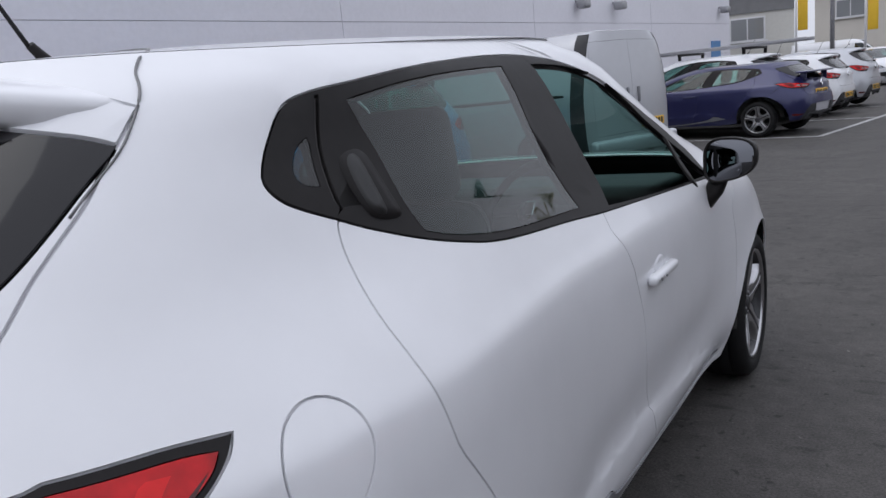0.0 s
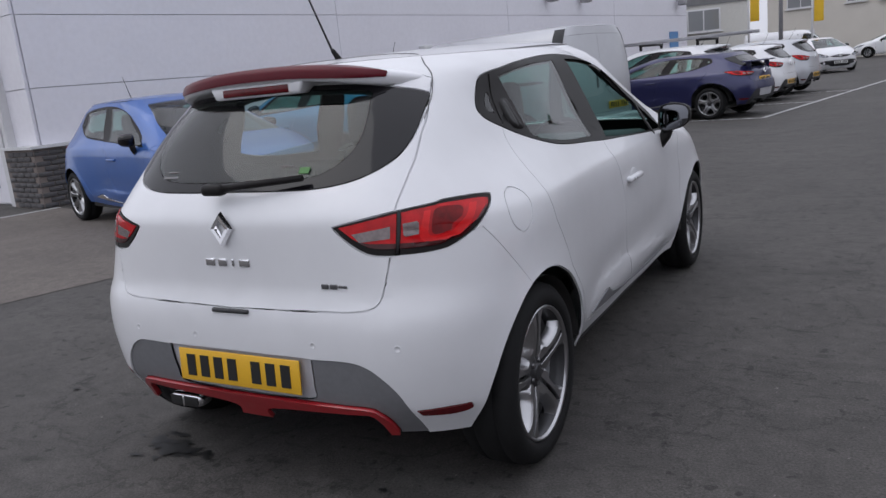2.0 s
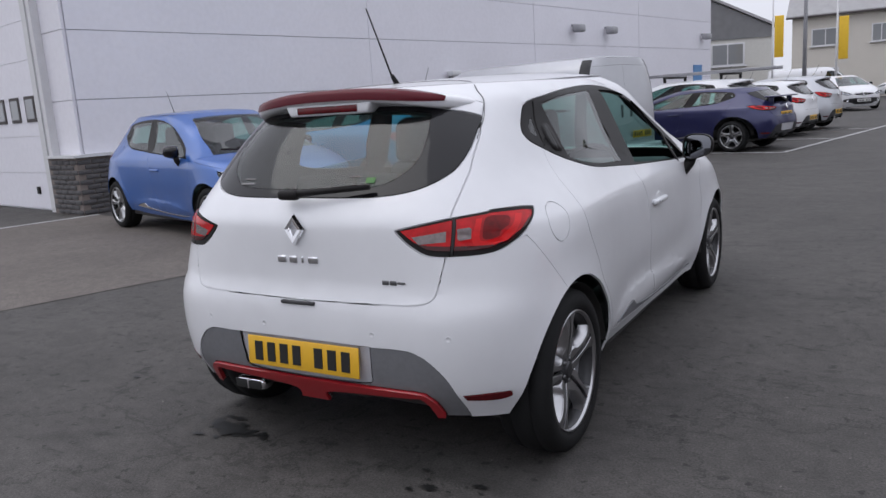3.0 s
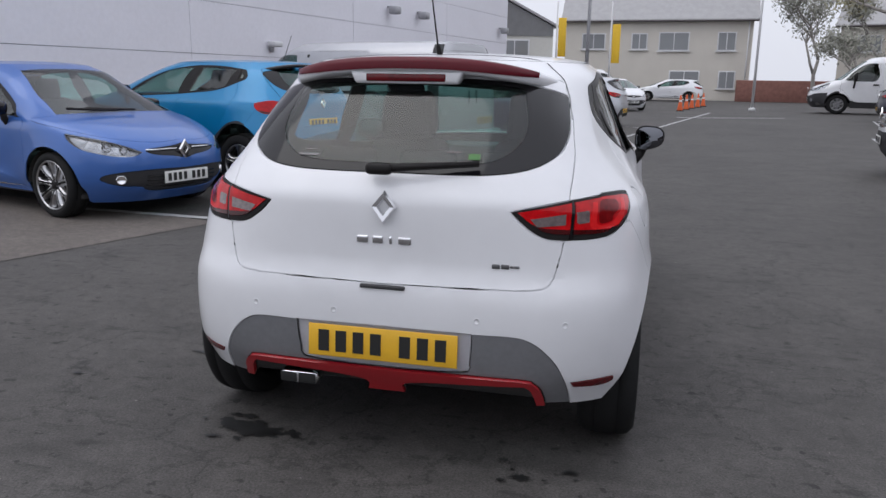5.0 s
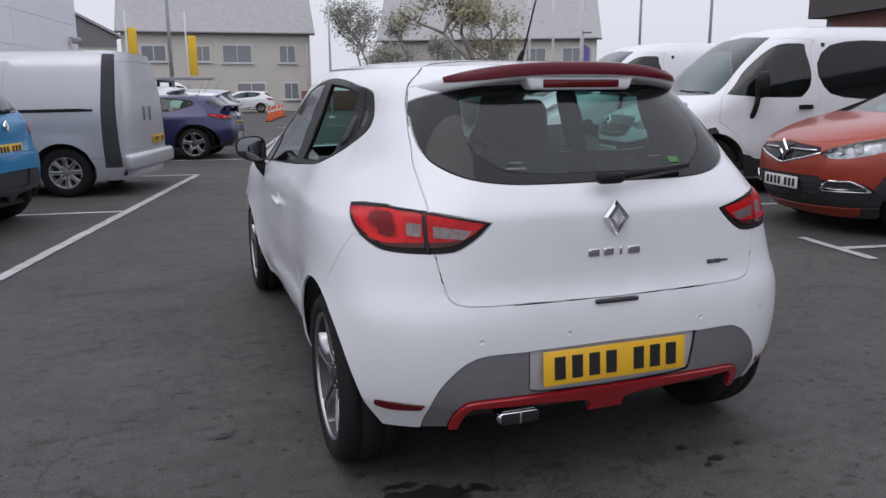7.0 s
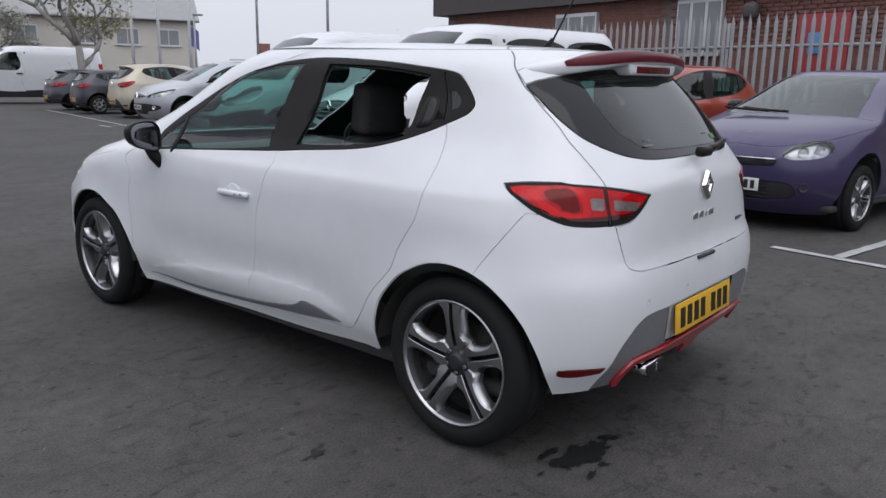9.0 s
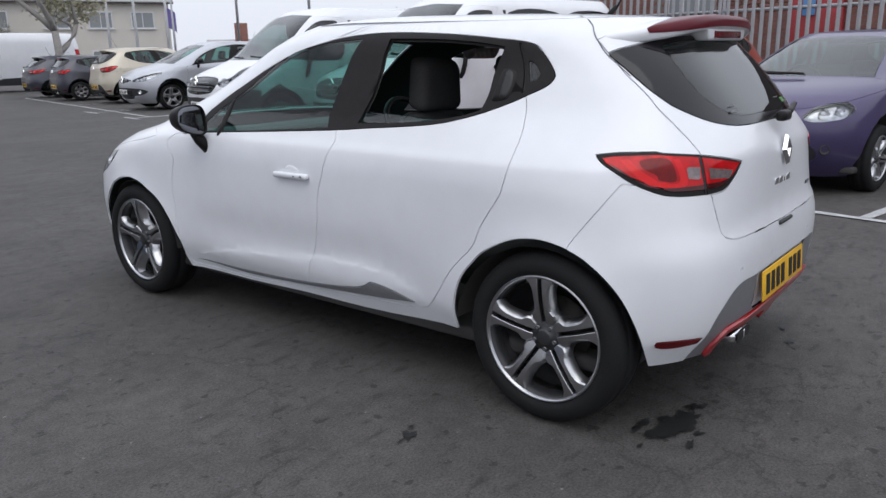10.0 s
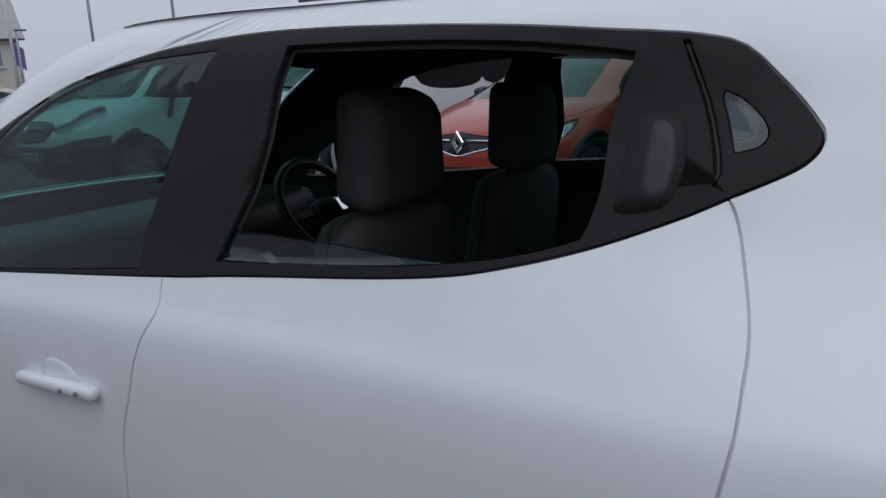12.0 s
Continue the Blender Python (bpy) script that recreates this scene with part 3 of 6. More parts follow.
RIB_Y = (0.45, 0.518, 0.576, 0.703, 0.894, 1.07, 1.38, 1.723, 2.137)
RIB_Z = (0.32, 0.357, 0.403, 0.444, 0.466, 0.462, 0.434, 0.399, 0.305)


def ramp(v):
    v = np.clip(v, 0, 1)
    return v * v * (3 - 2 * v)


def rib_z(y):
    """Height of the pressed rib along the foot of the doors."""
    return np.interp(y, RIB_Y, RIB_Z)


def door_dent(x, y, z):
    """The doors' waist between the wheel arches, the hollow low on them and the rib below it."""
    along = ramp((y - 0.38) / 0.5) * ramp((2.2 - y) / 0.4)
    waist = -0.036 * ramp((y - 0.12) / 0.75) * ramp((2.45 - y) / 0.5) * (0.3 + 0.7 * ramp((1.42 - z) / 0.4))
    hollow = -0.016 * np.exp(-((z - 0.50) / 0.095) ** 2) * along
    rib = 0.009 * ramp((rib_z(y) - z) / 0.012 + 0.5) * ramp((z - 0.2) / 0.12) * along
    return (waist + hollow + rib) * (x > 0.5)


LAMP = [("r", 0.412, 0.942, 1), ("r", 0.500, 0.963), ("r", 0.600, 0.987), ("r", 0.677, 1.007), ("s", -0.382, 1.012), ("s", -0.273, 1.019), ("s", -0.200, 1.013, 1), ("s", -0.218, 0.992), ("s", -0.262, 0.962), ("s", -0.330, 0.912), ("s", -0.400, 0.873), ("r", 0.700, 0.858), ("r", 0.640, 0.850), ("r", 0.560, 0.850), ("r", 0.510, 0.860), ("r", 0.455, 0.897)]
LENS = [("r", 0.432, 0.941, 1), ("r", 0.50, 0.954), ("r", 0.60, 0.976), ("r", 0.677, 0.995), ("s", -0.382, 1.000), ("s", -0.273, 1.006), ("s", -0.224, 1.001, 1), ("s", -0.243, 0.983), ("s", -0.284, 0.960), ("s", -0.350, 0.920), ("s", -0.413, 0.889), ("r", 0.70, 0.878), ("r", 0.64, 0.872), ("r", 0.56, 0.873), ("r", 0.515, 0.882), ("r", 0.472, 0.907)]


def tail_lamp():
    """A wide two-part tail lamp."""
    return [("lamp_clear", M_RLENS, [("r", 0.472, 0.919, 1), ("r", 0.580, 0.937, 1), ("r", 0.580, 0.900, 1), ("r", 0.494, 0.893, 1)], "lr", "clear reversing lens", 0.005),
            ("lamp_clear", M_RLENS, [("r", 0.611, 0.943, 1), ("r", 0.650, 0.950, 1), ("r", 0.651, 0.909, 1), ("r", 0.614, 0.902, 1)], "lr", "clear reversing lens", 0.005),
            ("lamp_joint", M_GBLACK, [("r", 0.591, 0.986, 1), ("r", 0.603, 0.988, 1), ("r", 0.604, 0.852, 1), ("r", 0.592, 0.850, 1)], "lr", "", 0.002),
            ("light_guide", M_GUIDE, [("r", 0.657, 0.978, 1), ("r", 0.657, 0.890), ("r", 0.728, 0.896), ("s", -0.357, 0.916), ("s", -0.314, 0.957), ("s", -0.274, 0.994, 1), ("s", -0.300, 0.995, 1), ("s", -0.335, 0.962), ("s", -0.377, 0.929), ("r", 0.718, 0.909), ("r", 0.675, 0.904), ("r", 0.671, 0.980, 1)], "lr", "bright red light guide", 0.0045),
            ("lamp_shade", M_SHADE, [("r", 0.679, 0.980), ("r", 0.705, 0.985), ("s", -0.40, 0.989), ("s", -0.335, 0.988), ("s", -0.350, 0.960), ("s", -0.388, 0.935), ("r", 0.718, 0.915), ("r", 0.682, 0.909)], "lr", "dark red inner lens", 0.0045),
            ("lamp_base", M_SMOKE, [("r", 0.478, 0.903, 1), ("r", 0.52, 0.889), ("r", 0.64, 0.884), ("r", 0.73, 0.890), ("s", -0.350, 0.912), ("s", -0.300, 0.953), ("s", -0.240, 0.988, 1), ("s", -0.284, 0.957), ("s", -0.350, 0.917), ("s", -0.413, 0.886), ("r", 0.70, 0.875), ("r", 0.64, 0.869), ("r", 0.56, 0.870), ("r", 0.515, 0.879)], "lr", "smoked lower lens", 0.004),
            ("tail_lamp", M_RED, LENS, "lr", "glossy red tail lamp lens", 0.004),
            ("lamp_bezel", M_BLACK, LAMP, "lr", "dark lamp surround", 0.001)]


def crossover_lamp():
    """A short, deep tail lamp at the corner."""
    lens = [("r", 0.49, 0.890, 1), ("r", 0.56, 0.945), ("r", 0.65, 0.976), ("s", -0.38, 0.978), ("s", -0.245, 0.950, 1), ("s", -0.262, 0.892), ("s", -0.36, 0.838), ("r", 0.66, 0.822), ("r", 0.56, 0.832)]
    return [("lamp_clear", M_RLENS, [("r", 0.60, 0.885, 1), ("r", 0.68, 0.893, 1), ("r", 0.675, 0.862, 1), ("r", 0.60, 0.856, 1)], "lr", "clear reversing lens", 0.006),
            ("lamp_base", M_SMOKE, [("r", 0.55, 0.846), ("r", 0.66, 0.845), ("s", -0.36, 0.860), ("s", -0.29, 0.880), ("s", -0.36, 0.840), ("r", 0.66, 0.824), ("r", 0.57, 0.832)], "lr", "smoked lower lens", 0.006),
            ("tail_lamp", M_RED, lens, "lr", "glossy red tail lamp lens", 0.006)]


CLIP_HEADLAMP = [("f", 0.43, 0.672, 1), ("f", 0.55, 0.735), ("f", 0.66, 0.785), ("s", 2.78, 0.838, 1), ("s", 2.83, 0.78), ("s", 2.98, 0.70), ("f", 0.66, 0.645), ("f", 0.52, 0.635)]
ROUND_HEADLAMP = [("f", 0.42, 0.705, 1), ("f", 0.48, 0.770), ("f", 0.60, 0.812), ("f", 0.695, 0.800), ("f", 0.735, 0.745), ("f", 0.69, 0.680), ("f", 0.54, 0.655), ("f", 0.44, 0.670)]


def hatch_regions(p, o):
    """Outlines of a hatchback's panels, windows and lamps, the topmost first."""
    R = [("wheel_arch", None, arch_loop(-0.012, 0.388, 0.327), "hole"), ("wheel_arch", None, arch_loop(WB - 0.015, 0.385, 0.322), "hole"),
         ("underside", None, [("s", 0.300, 0.050, 1), ("s", 0.300, 0.275, 1), ("s", 0.810, 0.228), ("s", 1.310, 0.222), ("s", 1.730, 0.209), ("s", 2.300, 0.214, 1), ("s", 2.300, 0.050, 1)], "hole"),
         ("underside", None, [("r", 0.000, 0.050, 1), ("r", 0.000, 0.275, 1), ("r", 0.068, 0.275, 1), ("r", 0.095, 0.325), ("r", 0.430, 0.352), ("r", 0.487, 0.345), ("r", 0.512, 0.266, 1), ("r", 0.630, 0.266), ("r", 0.705, 0.263), ("s", -0.360, 0.262, 1), ("s", -0.360, 0.050, 1)], "hole"),
         *(crossover_lamp() if o.get("crossover") else tail_lamp()),
         ("rear_glass", o.get("rear_glass", M_GLASS), [("r", 0.000, 1.098, 1), ("r", 0.280, 1.104), ("r", 0.385, 1.145), ("r", 0.430, 1.215), ("r", 0.420, 1.310), ("r", 0.370, 1.345), ("r", 0.000, 1.360, 1)], "c", "tinted rear window glass"),
         ("rear_window_border", M_GBLACK, [("r", 0.000, 1.066, 1), ("r", 0.210, 1.066), ("r", 0.355, 1.072), ("r", 0.465, 1.096), ("r", 0.543, 1.146), ("r", 0.570, 1.195), ("r", 0.577, 1.240), ("r", 0.572, 1.290), ("r", 0.562, 1.320, 1), ("r", 0.500, 1.338), ("r", 0.300, 1.366), ("r", 0.000, 1.378, 1)], "c", "glossy black window border"),
         ("tailgate", p, [("r", 0.000, 0.675, 1), ("r", 0.327, 0.681), ("r", 0.450, 0.682), ("r", 0.513, 0.688), ("r", 0.548, 0.708), ("r", 0.566, 0.768), ("r", 0.580, 0.840), ("r", 0.587, 0.920), ("r", 0.587, 1.005), ("r", 0.592, 1.090), ("r", 0.596, 1.147), ("r", 0.592, 1.199), ("r", 0.590, 1.235), ("r", 0.585, 1.268), ("s", -0.163, 1.312), ("s", -0.109, 1.365, 1), ("r", 0.300, 1.400), ("r", 0.000, 1.410, 1)], "c", "painted tailgate"),
         ("plate_surround", o.get("surround", M_SURR), [("r", 0.000, 0.532, 1), ("r", 0.305, 0.531, 1), ("r", 0.298, 0.439), ("r", 0.270, 0.392), ("r", 0.000, 0.382, 1)], "c", "silver-grey plate recess", -0.012),
         ("red_strip", o.get("strip", M_TRIM), [("r", 0.000, 0.270, 1), ("r", 0.068, 0.272, 1), ("r", 0.095, 0.325), ("r", 0.430, 0.352), ("r", 0.487, 0.345), ("r", 0.512, 0.266, 1), ("r", 0.545, 0.266, 1), ("r", 0.530, 0.335), ("r", 0.500, 0.372), ("r", 0.460, 0.381), ("r", 0.000, 0.381, 1)], "c", "", 0.010),
         ("diffuser", o.get("diffuser", M_TRIM), [("r", 0.000, 0.050, 1), ("r", 0.000, 0.529, 1), ("r", 0.300, 0.529), ("r", 0.440, 0.529), ("r", 0.500, 0.512), ("r", 0.545, 0.478), ("r", 0.585, 0.430), ("r", 0.611, 0.360), ("r", 0.622, 0.280, 1), ("r", 0.625, 0.050, 1)], "c", "grey lower bumper insert", -0.004),
         ("reflector", M_DRED, [("r", 0.622, 0.375, 1), ("r", 0.700, 0.381), ("r", 0.754, 0.382, 1), ("r", 0.749, 0.358), ("r", 0.712, 0.345), ("r", 0.632, 0.351, 1)], "lr", "dark red bumper reflector", 0.003),
         ("rear_bumper", p, [("r", 0, 0.05, 1), ("r", 0, 0.678, 1), ("r", 0.43, 0.686), ("r", 0.555, 0.74), ("r", 0.60, 0.86), ("s", -0.295, 0.915, 1), ("s", -0.135, 0.70, 1), ("s", -0.08, 0.05, 1)], "c", "painted rear bumper"),
         ("frame_joint", M_LINING, [("s", 0.120, 1.352, 1), ("s", 0.110, 1.310), ("s", 0.116, 1.205, 1), ("s", 0.109, 1.203, 1), ("s", 0.103, 1.310), ("s", 0.113, 1.352, 1)], "lr", "", -0.003),
         ("quarter_glass", M_GLASSD, [("s", 0.086, 1.240, 1), ("s", 0.056, 1.247), ("s", 0.045, 1.263), ("s", 0.053, 1.281), ("s", 0.070, 1.298), ("s", 0.086, 1.303, 1)], "lr", "small quarter window"),
         ("rear_door_glass", M_GLASSG, [("s", 0.880, 1.070, 1), ("s", 0.600, 1.086), ("s", 0.440, 1.104), ("s", 0.340, 1.122), ("s", 0.272, 1.142, 1), ("s", 0.234, 1.259), ("s", 0.181, 1.344, 1), ("s", 0.346, 1.362), ("s", 0.540, 1.374), ("s", 0.738, 1.378, 1)], o.get("rear_win", "lr"), "rear door window"),
         ("front_door_glass", M_GLASSG, [("s", 2.000, 0.988, 1), ("s", 1.420, 1.018), ("s", 1.050, 1.046, 1), ("s", 0.895, 1.379, 1), ("s", 1.130, 1.366), ("s", 1.380, 1.322), ("s", 1.650, 1.190), ("s", 1.860, 1.075)], o.get("front_win", "lr"), "front door window"),
         ("window_frame", M_BLACK, [("s", 2.080, 0.968, 1), ("s", 1.894, 0.984), ("s", 1.400, 1.012), ("s", 1.000, 1.036), ("s", 0.848, 1.049), ("s", 0.600, 1.069), ("s", 0.450, 1.086), ("s", 0.360, 1.104), ("s", 0.260, 1.131), ("s", 0.160, 1.167), ("s", 0.100, 1.191), ("s", 0.030, 1.220), ("s", 0.004, 1.237), ("s", -0.008, 1.255), ("s", -0.005, 1.272), ("s", 0.016, 1.309), ("s", 0.040, 1.338), ("s", 0.064, 1.351), ("s", 0.110, 1.359), ("s", 0.200, 1.370), ("s", 0.350, 1.388), ("s", 0.540, 1.400), ("s", 0.700, 1.404), ("s", 0.860, 1.401), ("s", 1.050, 1.385), ("s", 1.250, 1.352), ("s", 1.470, 1.296), ("s", 1.735, 1.190), ("s", 1.930, 1.070)], "lr", "black window frame and pillars", 0.001),
         ("fuel_flap", p, [("s", -0.108 + 0.066 * math.cos(a), 0.940 + 0.073 * math.sin(a)) for a in (2 * math.pi * k / 12 for k in range(12))], "r+", "round fuel flap"),
         ("rib", None, [("s", y, z + 0.0065) for y, z in zip(RIB_Y, RIB_Z)] + [("s", y, z - 0.0065) for y, z in zip(RIB_Y[::-1], RIB_Z[::-1])], "rib"),
         ("sill_trim", o.get("sill", M_GREYTRIM), [("s", 2.120, 0.270, 1), ("s", 1.670, 0.272), ("s", 1.257, 0.300), ("s", 0.930, 0.350), ("s", 0.836, 0.395), ("s", 0.709, 0.382), ("s", 0.590, 0.350, 1), ("s", 0.774, 0.322), ("s", 0.981, 0.303), ("s", 1.290, 0.275), ("s", 1.700, 0.250)], "lr", "slim grey door trim", 0.004),
         ("front_door", p, [("s", 0.975, 1.100, 1), ("s", 0.995, 1.034), ("s", 1.030, 0.935), ("s", 1.090, 0.830), ("s", 1.115, 0.750), ("s", 1.130, 0.640), ("s", 1.185, 0.467), ("s", 1.272, 0.262, 1), ("s", 1.725, 0.230), ("s", 2.160, 0.238, 1), ("s", 2.186, 0.400), ("s", 2.190, 0.600), ("s", 2.191, 0.730), ("s", 2.175, 0.854), ("s", 2.125, 0.970, 1)], "lr", "painted front door"),
         ("rear_door", p, [("s", 0.115, 1.210, 1), ("s", 0.095, 1.185), ("s", 0.079, 1.122), ("s", 0.069, 1.060), ("s", 0.073, 1.020), ("s", 0.090, 0.965), ("s", 0.150, 0.862), ("s", 0.240, 0.723), ("s", 0.360, 0.559), ("s", 0.455, 0.430), ("s", 0.505, 0.365), ("s", 0.540, 0.334), ("s", 0.620, 0.314, 1), ("s", 1.000, 0.288), ("s", 1.272, 0.262, 1), ("s", 1.185, 0.467), ("s", 1.130, 0.640), ("s", 1.115, 0.750), ("s", 1.090, 0.830), ("s", 1.030, 0.935), ("s", 0.995, 1.034), ("s", 0.975, 1.100, 1)], "lr", "painted rear door"),
         ("windscreen", M_GLASSG, [("f", 0, 1.02, 1), ("f", 0.45, 1.015), ("f", 0.66, 1.005, 1), ("f", 0.60, 1.18), ("f", 0.47, 1.385, 1), ("f", 0.25, 1.40), ("f", 0, 1.405, 1)], "c", "windscreen")]
    if o.get("front", True):
        small = o.get("round_lamps")
        R += [("headlamp", M_LAMPG, ROUND_HEADLAMP if small else CLIP_HEADLAMP, "lr", "clear headlamp lens", 0.002),
              ("grille", M_GBLACK, [("f", 0, 0.648, 1), ("f", 0.30, 0.652), ("f", 0.39, 0.660, 1), ("f", 0.37, 0.600), ("f", 0.30, 0.588), ("f", 0, 0.582, 1)] if small else [("f", 0, 0.755, 1), ("f", 0.14, 0.735), ("f", 0.41, 0.715, 1), ("f", 0.43, 0.668), ("f", 0.30, 0.630), ("f", 0.13, 0.600), ("f", 0, 0.575, 1)] if o.get("crossover") else [("f", 0, 0.735, 1), ("f", 0.12, 0.715), ("f", 0.36, 0.700, 1), ("f", 0.40, 0.672), ("f", 0.30, 0.640), ("f", 0.13, 0.620), ("f", 0, 0.590, 1)], "c", "black grille", -0.006),
              ("bumper_intake", M_TRIM, [("f", 0, 0.46, 1), ("f", 0.36, 0.46), ("f", 0.50, 0.44), ("f", 0.54, 0.36), ("f", 0.44, 0.30), ("f", 0, 0.285, 1)] if small else [("f", 0, 0.49, 1), ("f", 0.42, 0.49), ("f", 0.47, 0.465), ("f", 0.66, 0.465), ("f", 0.74, 0.42), ("f", 0.76, 0.34), ("f", 0.72, 0.26), ("f", 0, 0.235, 1)] if o.get("crossover") else [("f", 0, 0.50, 1), ("f", 0.40, 0.505), ("f", 0.66, 0.475), ("f", 0.72, 0.42), ("f", 0.60, 0.35), ("f", 0.44, 0.33), ("f", 0.36, 0.27), ("f", 0, 0.255, 1)], "c", "black lower grille", -0.01),
              ("bonnet", p, [("f", 0, 0.765, 1), ("f", 0.30, 0.755), ("f", 0.60, 0.80), ("s", 2.75, 0.875), ("s", 2.30, 0.95), ("f", 0.66, 0.998, 1), ("f", 0.45, 1.006), ("f", 0, 1.012, 1)], "c", "painted bonnet")]
    if o.get("cladding"):
        R += [("side_cladding", M_TRIM, [("s", -0.48, 0.05, 1), ("s", -0.48, 0.45, 1), ("s", -0.30, 0.62), ("s", 0, 0.745), ("s", 0.33, 0.60), ("s", 0.50, 0.38), ("s", 2.05, 0.36), ("s", 2.25, 0.58), ("s", WB, 0.735), ("s", 2.9, 0.60), ("s", 3.05, 0.40, 1), ("s", 3.1, 0.05, 1)], "lr", "grey plastic cladding", 0.004)]
    return R


def seat(x, y, z=0.30, lean=14, scale=1.0):
    """A front seat: cushion, backrest, head restraint as three blocks of soft shape."""
    cush = box(0.50, 0.50, 0.17, (x, y + 0.18, z + 0.14), 0.05, 3)
    turn = Matrix.Rotation(radians(lean), 4, "X")
    back = box(0.50, 0.13, 0.60, (0, 0, 0.30), 0.055, 3, taper=(0.80, 0.8))
    bmesh.ops.transform(back, matrix=Matrix.Translation((x, y - 0.06, z + 0.20)) @ turn, verts=back.verts)
    head = box(0.29, 0.11, 0.22, (0, 0, 0.715), 0.04, 3, taper=(0.88, 0.9))
    bmesh.ops.transform(head, matrix=Matrix.Translation((x, y - 0.06, z + 0.20)) @ turn, verts=head.verts)
    rods = [tube([(dx, 0, 0.56), (dx, 0, 0.64)], 0.007) for dx in (-0.06, 0.06)]
    for rod in rods:
        bmesh.ops.transform(rod, matrix=Matrix.Translation((x, y - 0.06, z + 0.20)) @ turn, verts=rod.verts)
    return cush, back, head, rods


def interior(parent, zoff=0.0, yoff=0.0, wide=1.0, rear=True):
    for x in (-0.32 * wide, 0.32 * wide):
        c, b, h, r = seat(x, 1.02 + yoff, 0.315 + zoff)
        s = part("seat", joined(c, b), M_CLOTH, parent)
        part("head_restraint", h, M_CLOTH, s)
        for rod in r:
            part("head_restraint_rod", rod, M_CHROME, s)
    if rear:
        bench = joined(box(1.22 * wide, 0.48, 0.16, (0, 0.38 + yoff, 0.46 + zoff), 0.05, 3), box(1.20 * wide, 0.14, 0.50, (0, 0.05 + yoff, 0.74 + zoff), 0.05, 3, Matrix.Rotation(radians(16), 4, "X")))
        part("rear_bench", bench, M_CLOTH, parent)
        for x in (-0.34 * wide, 0, 0.34 * wide):
            part("head_restraint", box(0.23, 0.09, 0.13, (x, -0.03 + yoff, 1.05 + zoff), 0.03, 3), M_CLOTH, parent)
    dash = joined(box(1.34 * wide, 0.42, 0.22, (0, 2.05 + yoff, 0.86 + zoff), 0.06, 3), box(0.22, 0.7, 0.34, (0, 1.6 + yoff, 0.50 + zoff), 0.04))
    part("dashboard", dash, M_BLACK, parent)
    rim = bmesh.new()
    vs, fs, a, b = [], [], 28, 8
    for i in range(a):
        for j in range(b):
            u, v = 2 * math.pi * i / a, 2 * math.pi * j / b
            r = 0.18 + 0.016 * math.cos(v)
            vs.append((r * math.cos(u), 0.016 * math.sin(v), r * math.sin(u)))
            fs.append((i * b + j, ((i + 1) % a) * b + j, ((i + 1) % a) * b + (j + 1) % b, i * b + (j + 1) % b))
    tmp = mesh_of("tmp", vs, fs)
    rim.from_mesh(tmp)
    bpy.data.meshes.remove(tmp)
    wheel_bm = joined(rim, lathe([(-0.035, 0.0), (-0.03, 0.055), (0.0, 0.07), (0.03, 0.06), (0.05, 0.0)], 20, "z"), box(0.33, 0.018, 0.035, (0, 0, 0.01), 0.006), box(0.04, 0.018, 0.17, (0, 0, -0.09), 0.006))
    m = Matrix.Translation((0.34 * wide, 1.55 + yoff, 0.93 + zoff)) @ Matrix.Rotation(radians(-24), 4, "X")
    bmesh.ops.transform(wheel_bm, matrix=m, verts=wheel_bm.verts)
    sw = part("steering_wheel", wheel_bm, M_BLACK, parent)
    badge = box(0.03, 0.006, 0.045, (0, -0.075, 0), 0.002)
    bmesh.ops.transform(badge, matrix=m, verts=badge.verts)
    part("wheel_badge", badge, M_CHROME, sw)


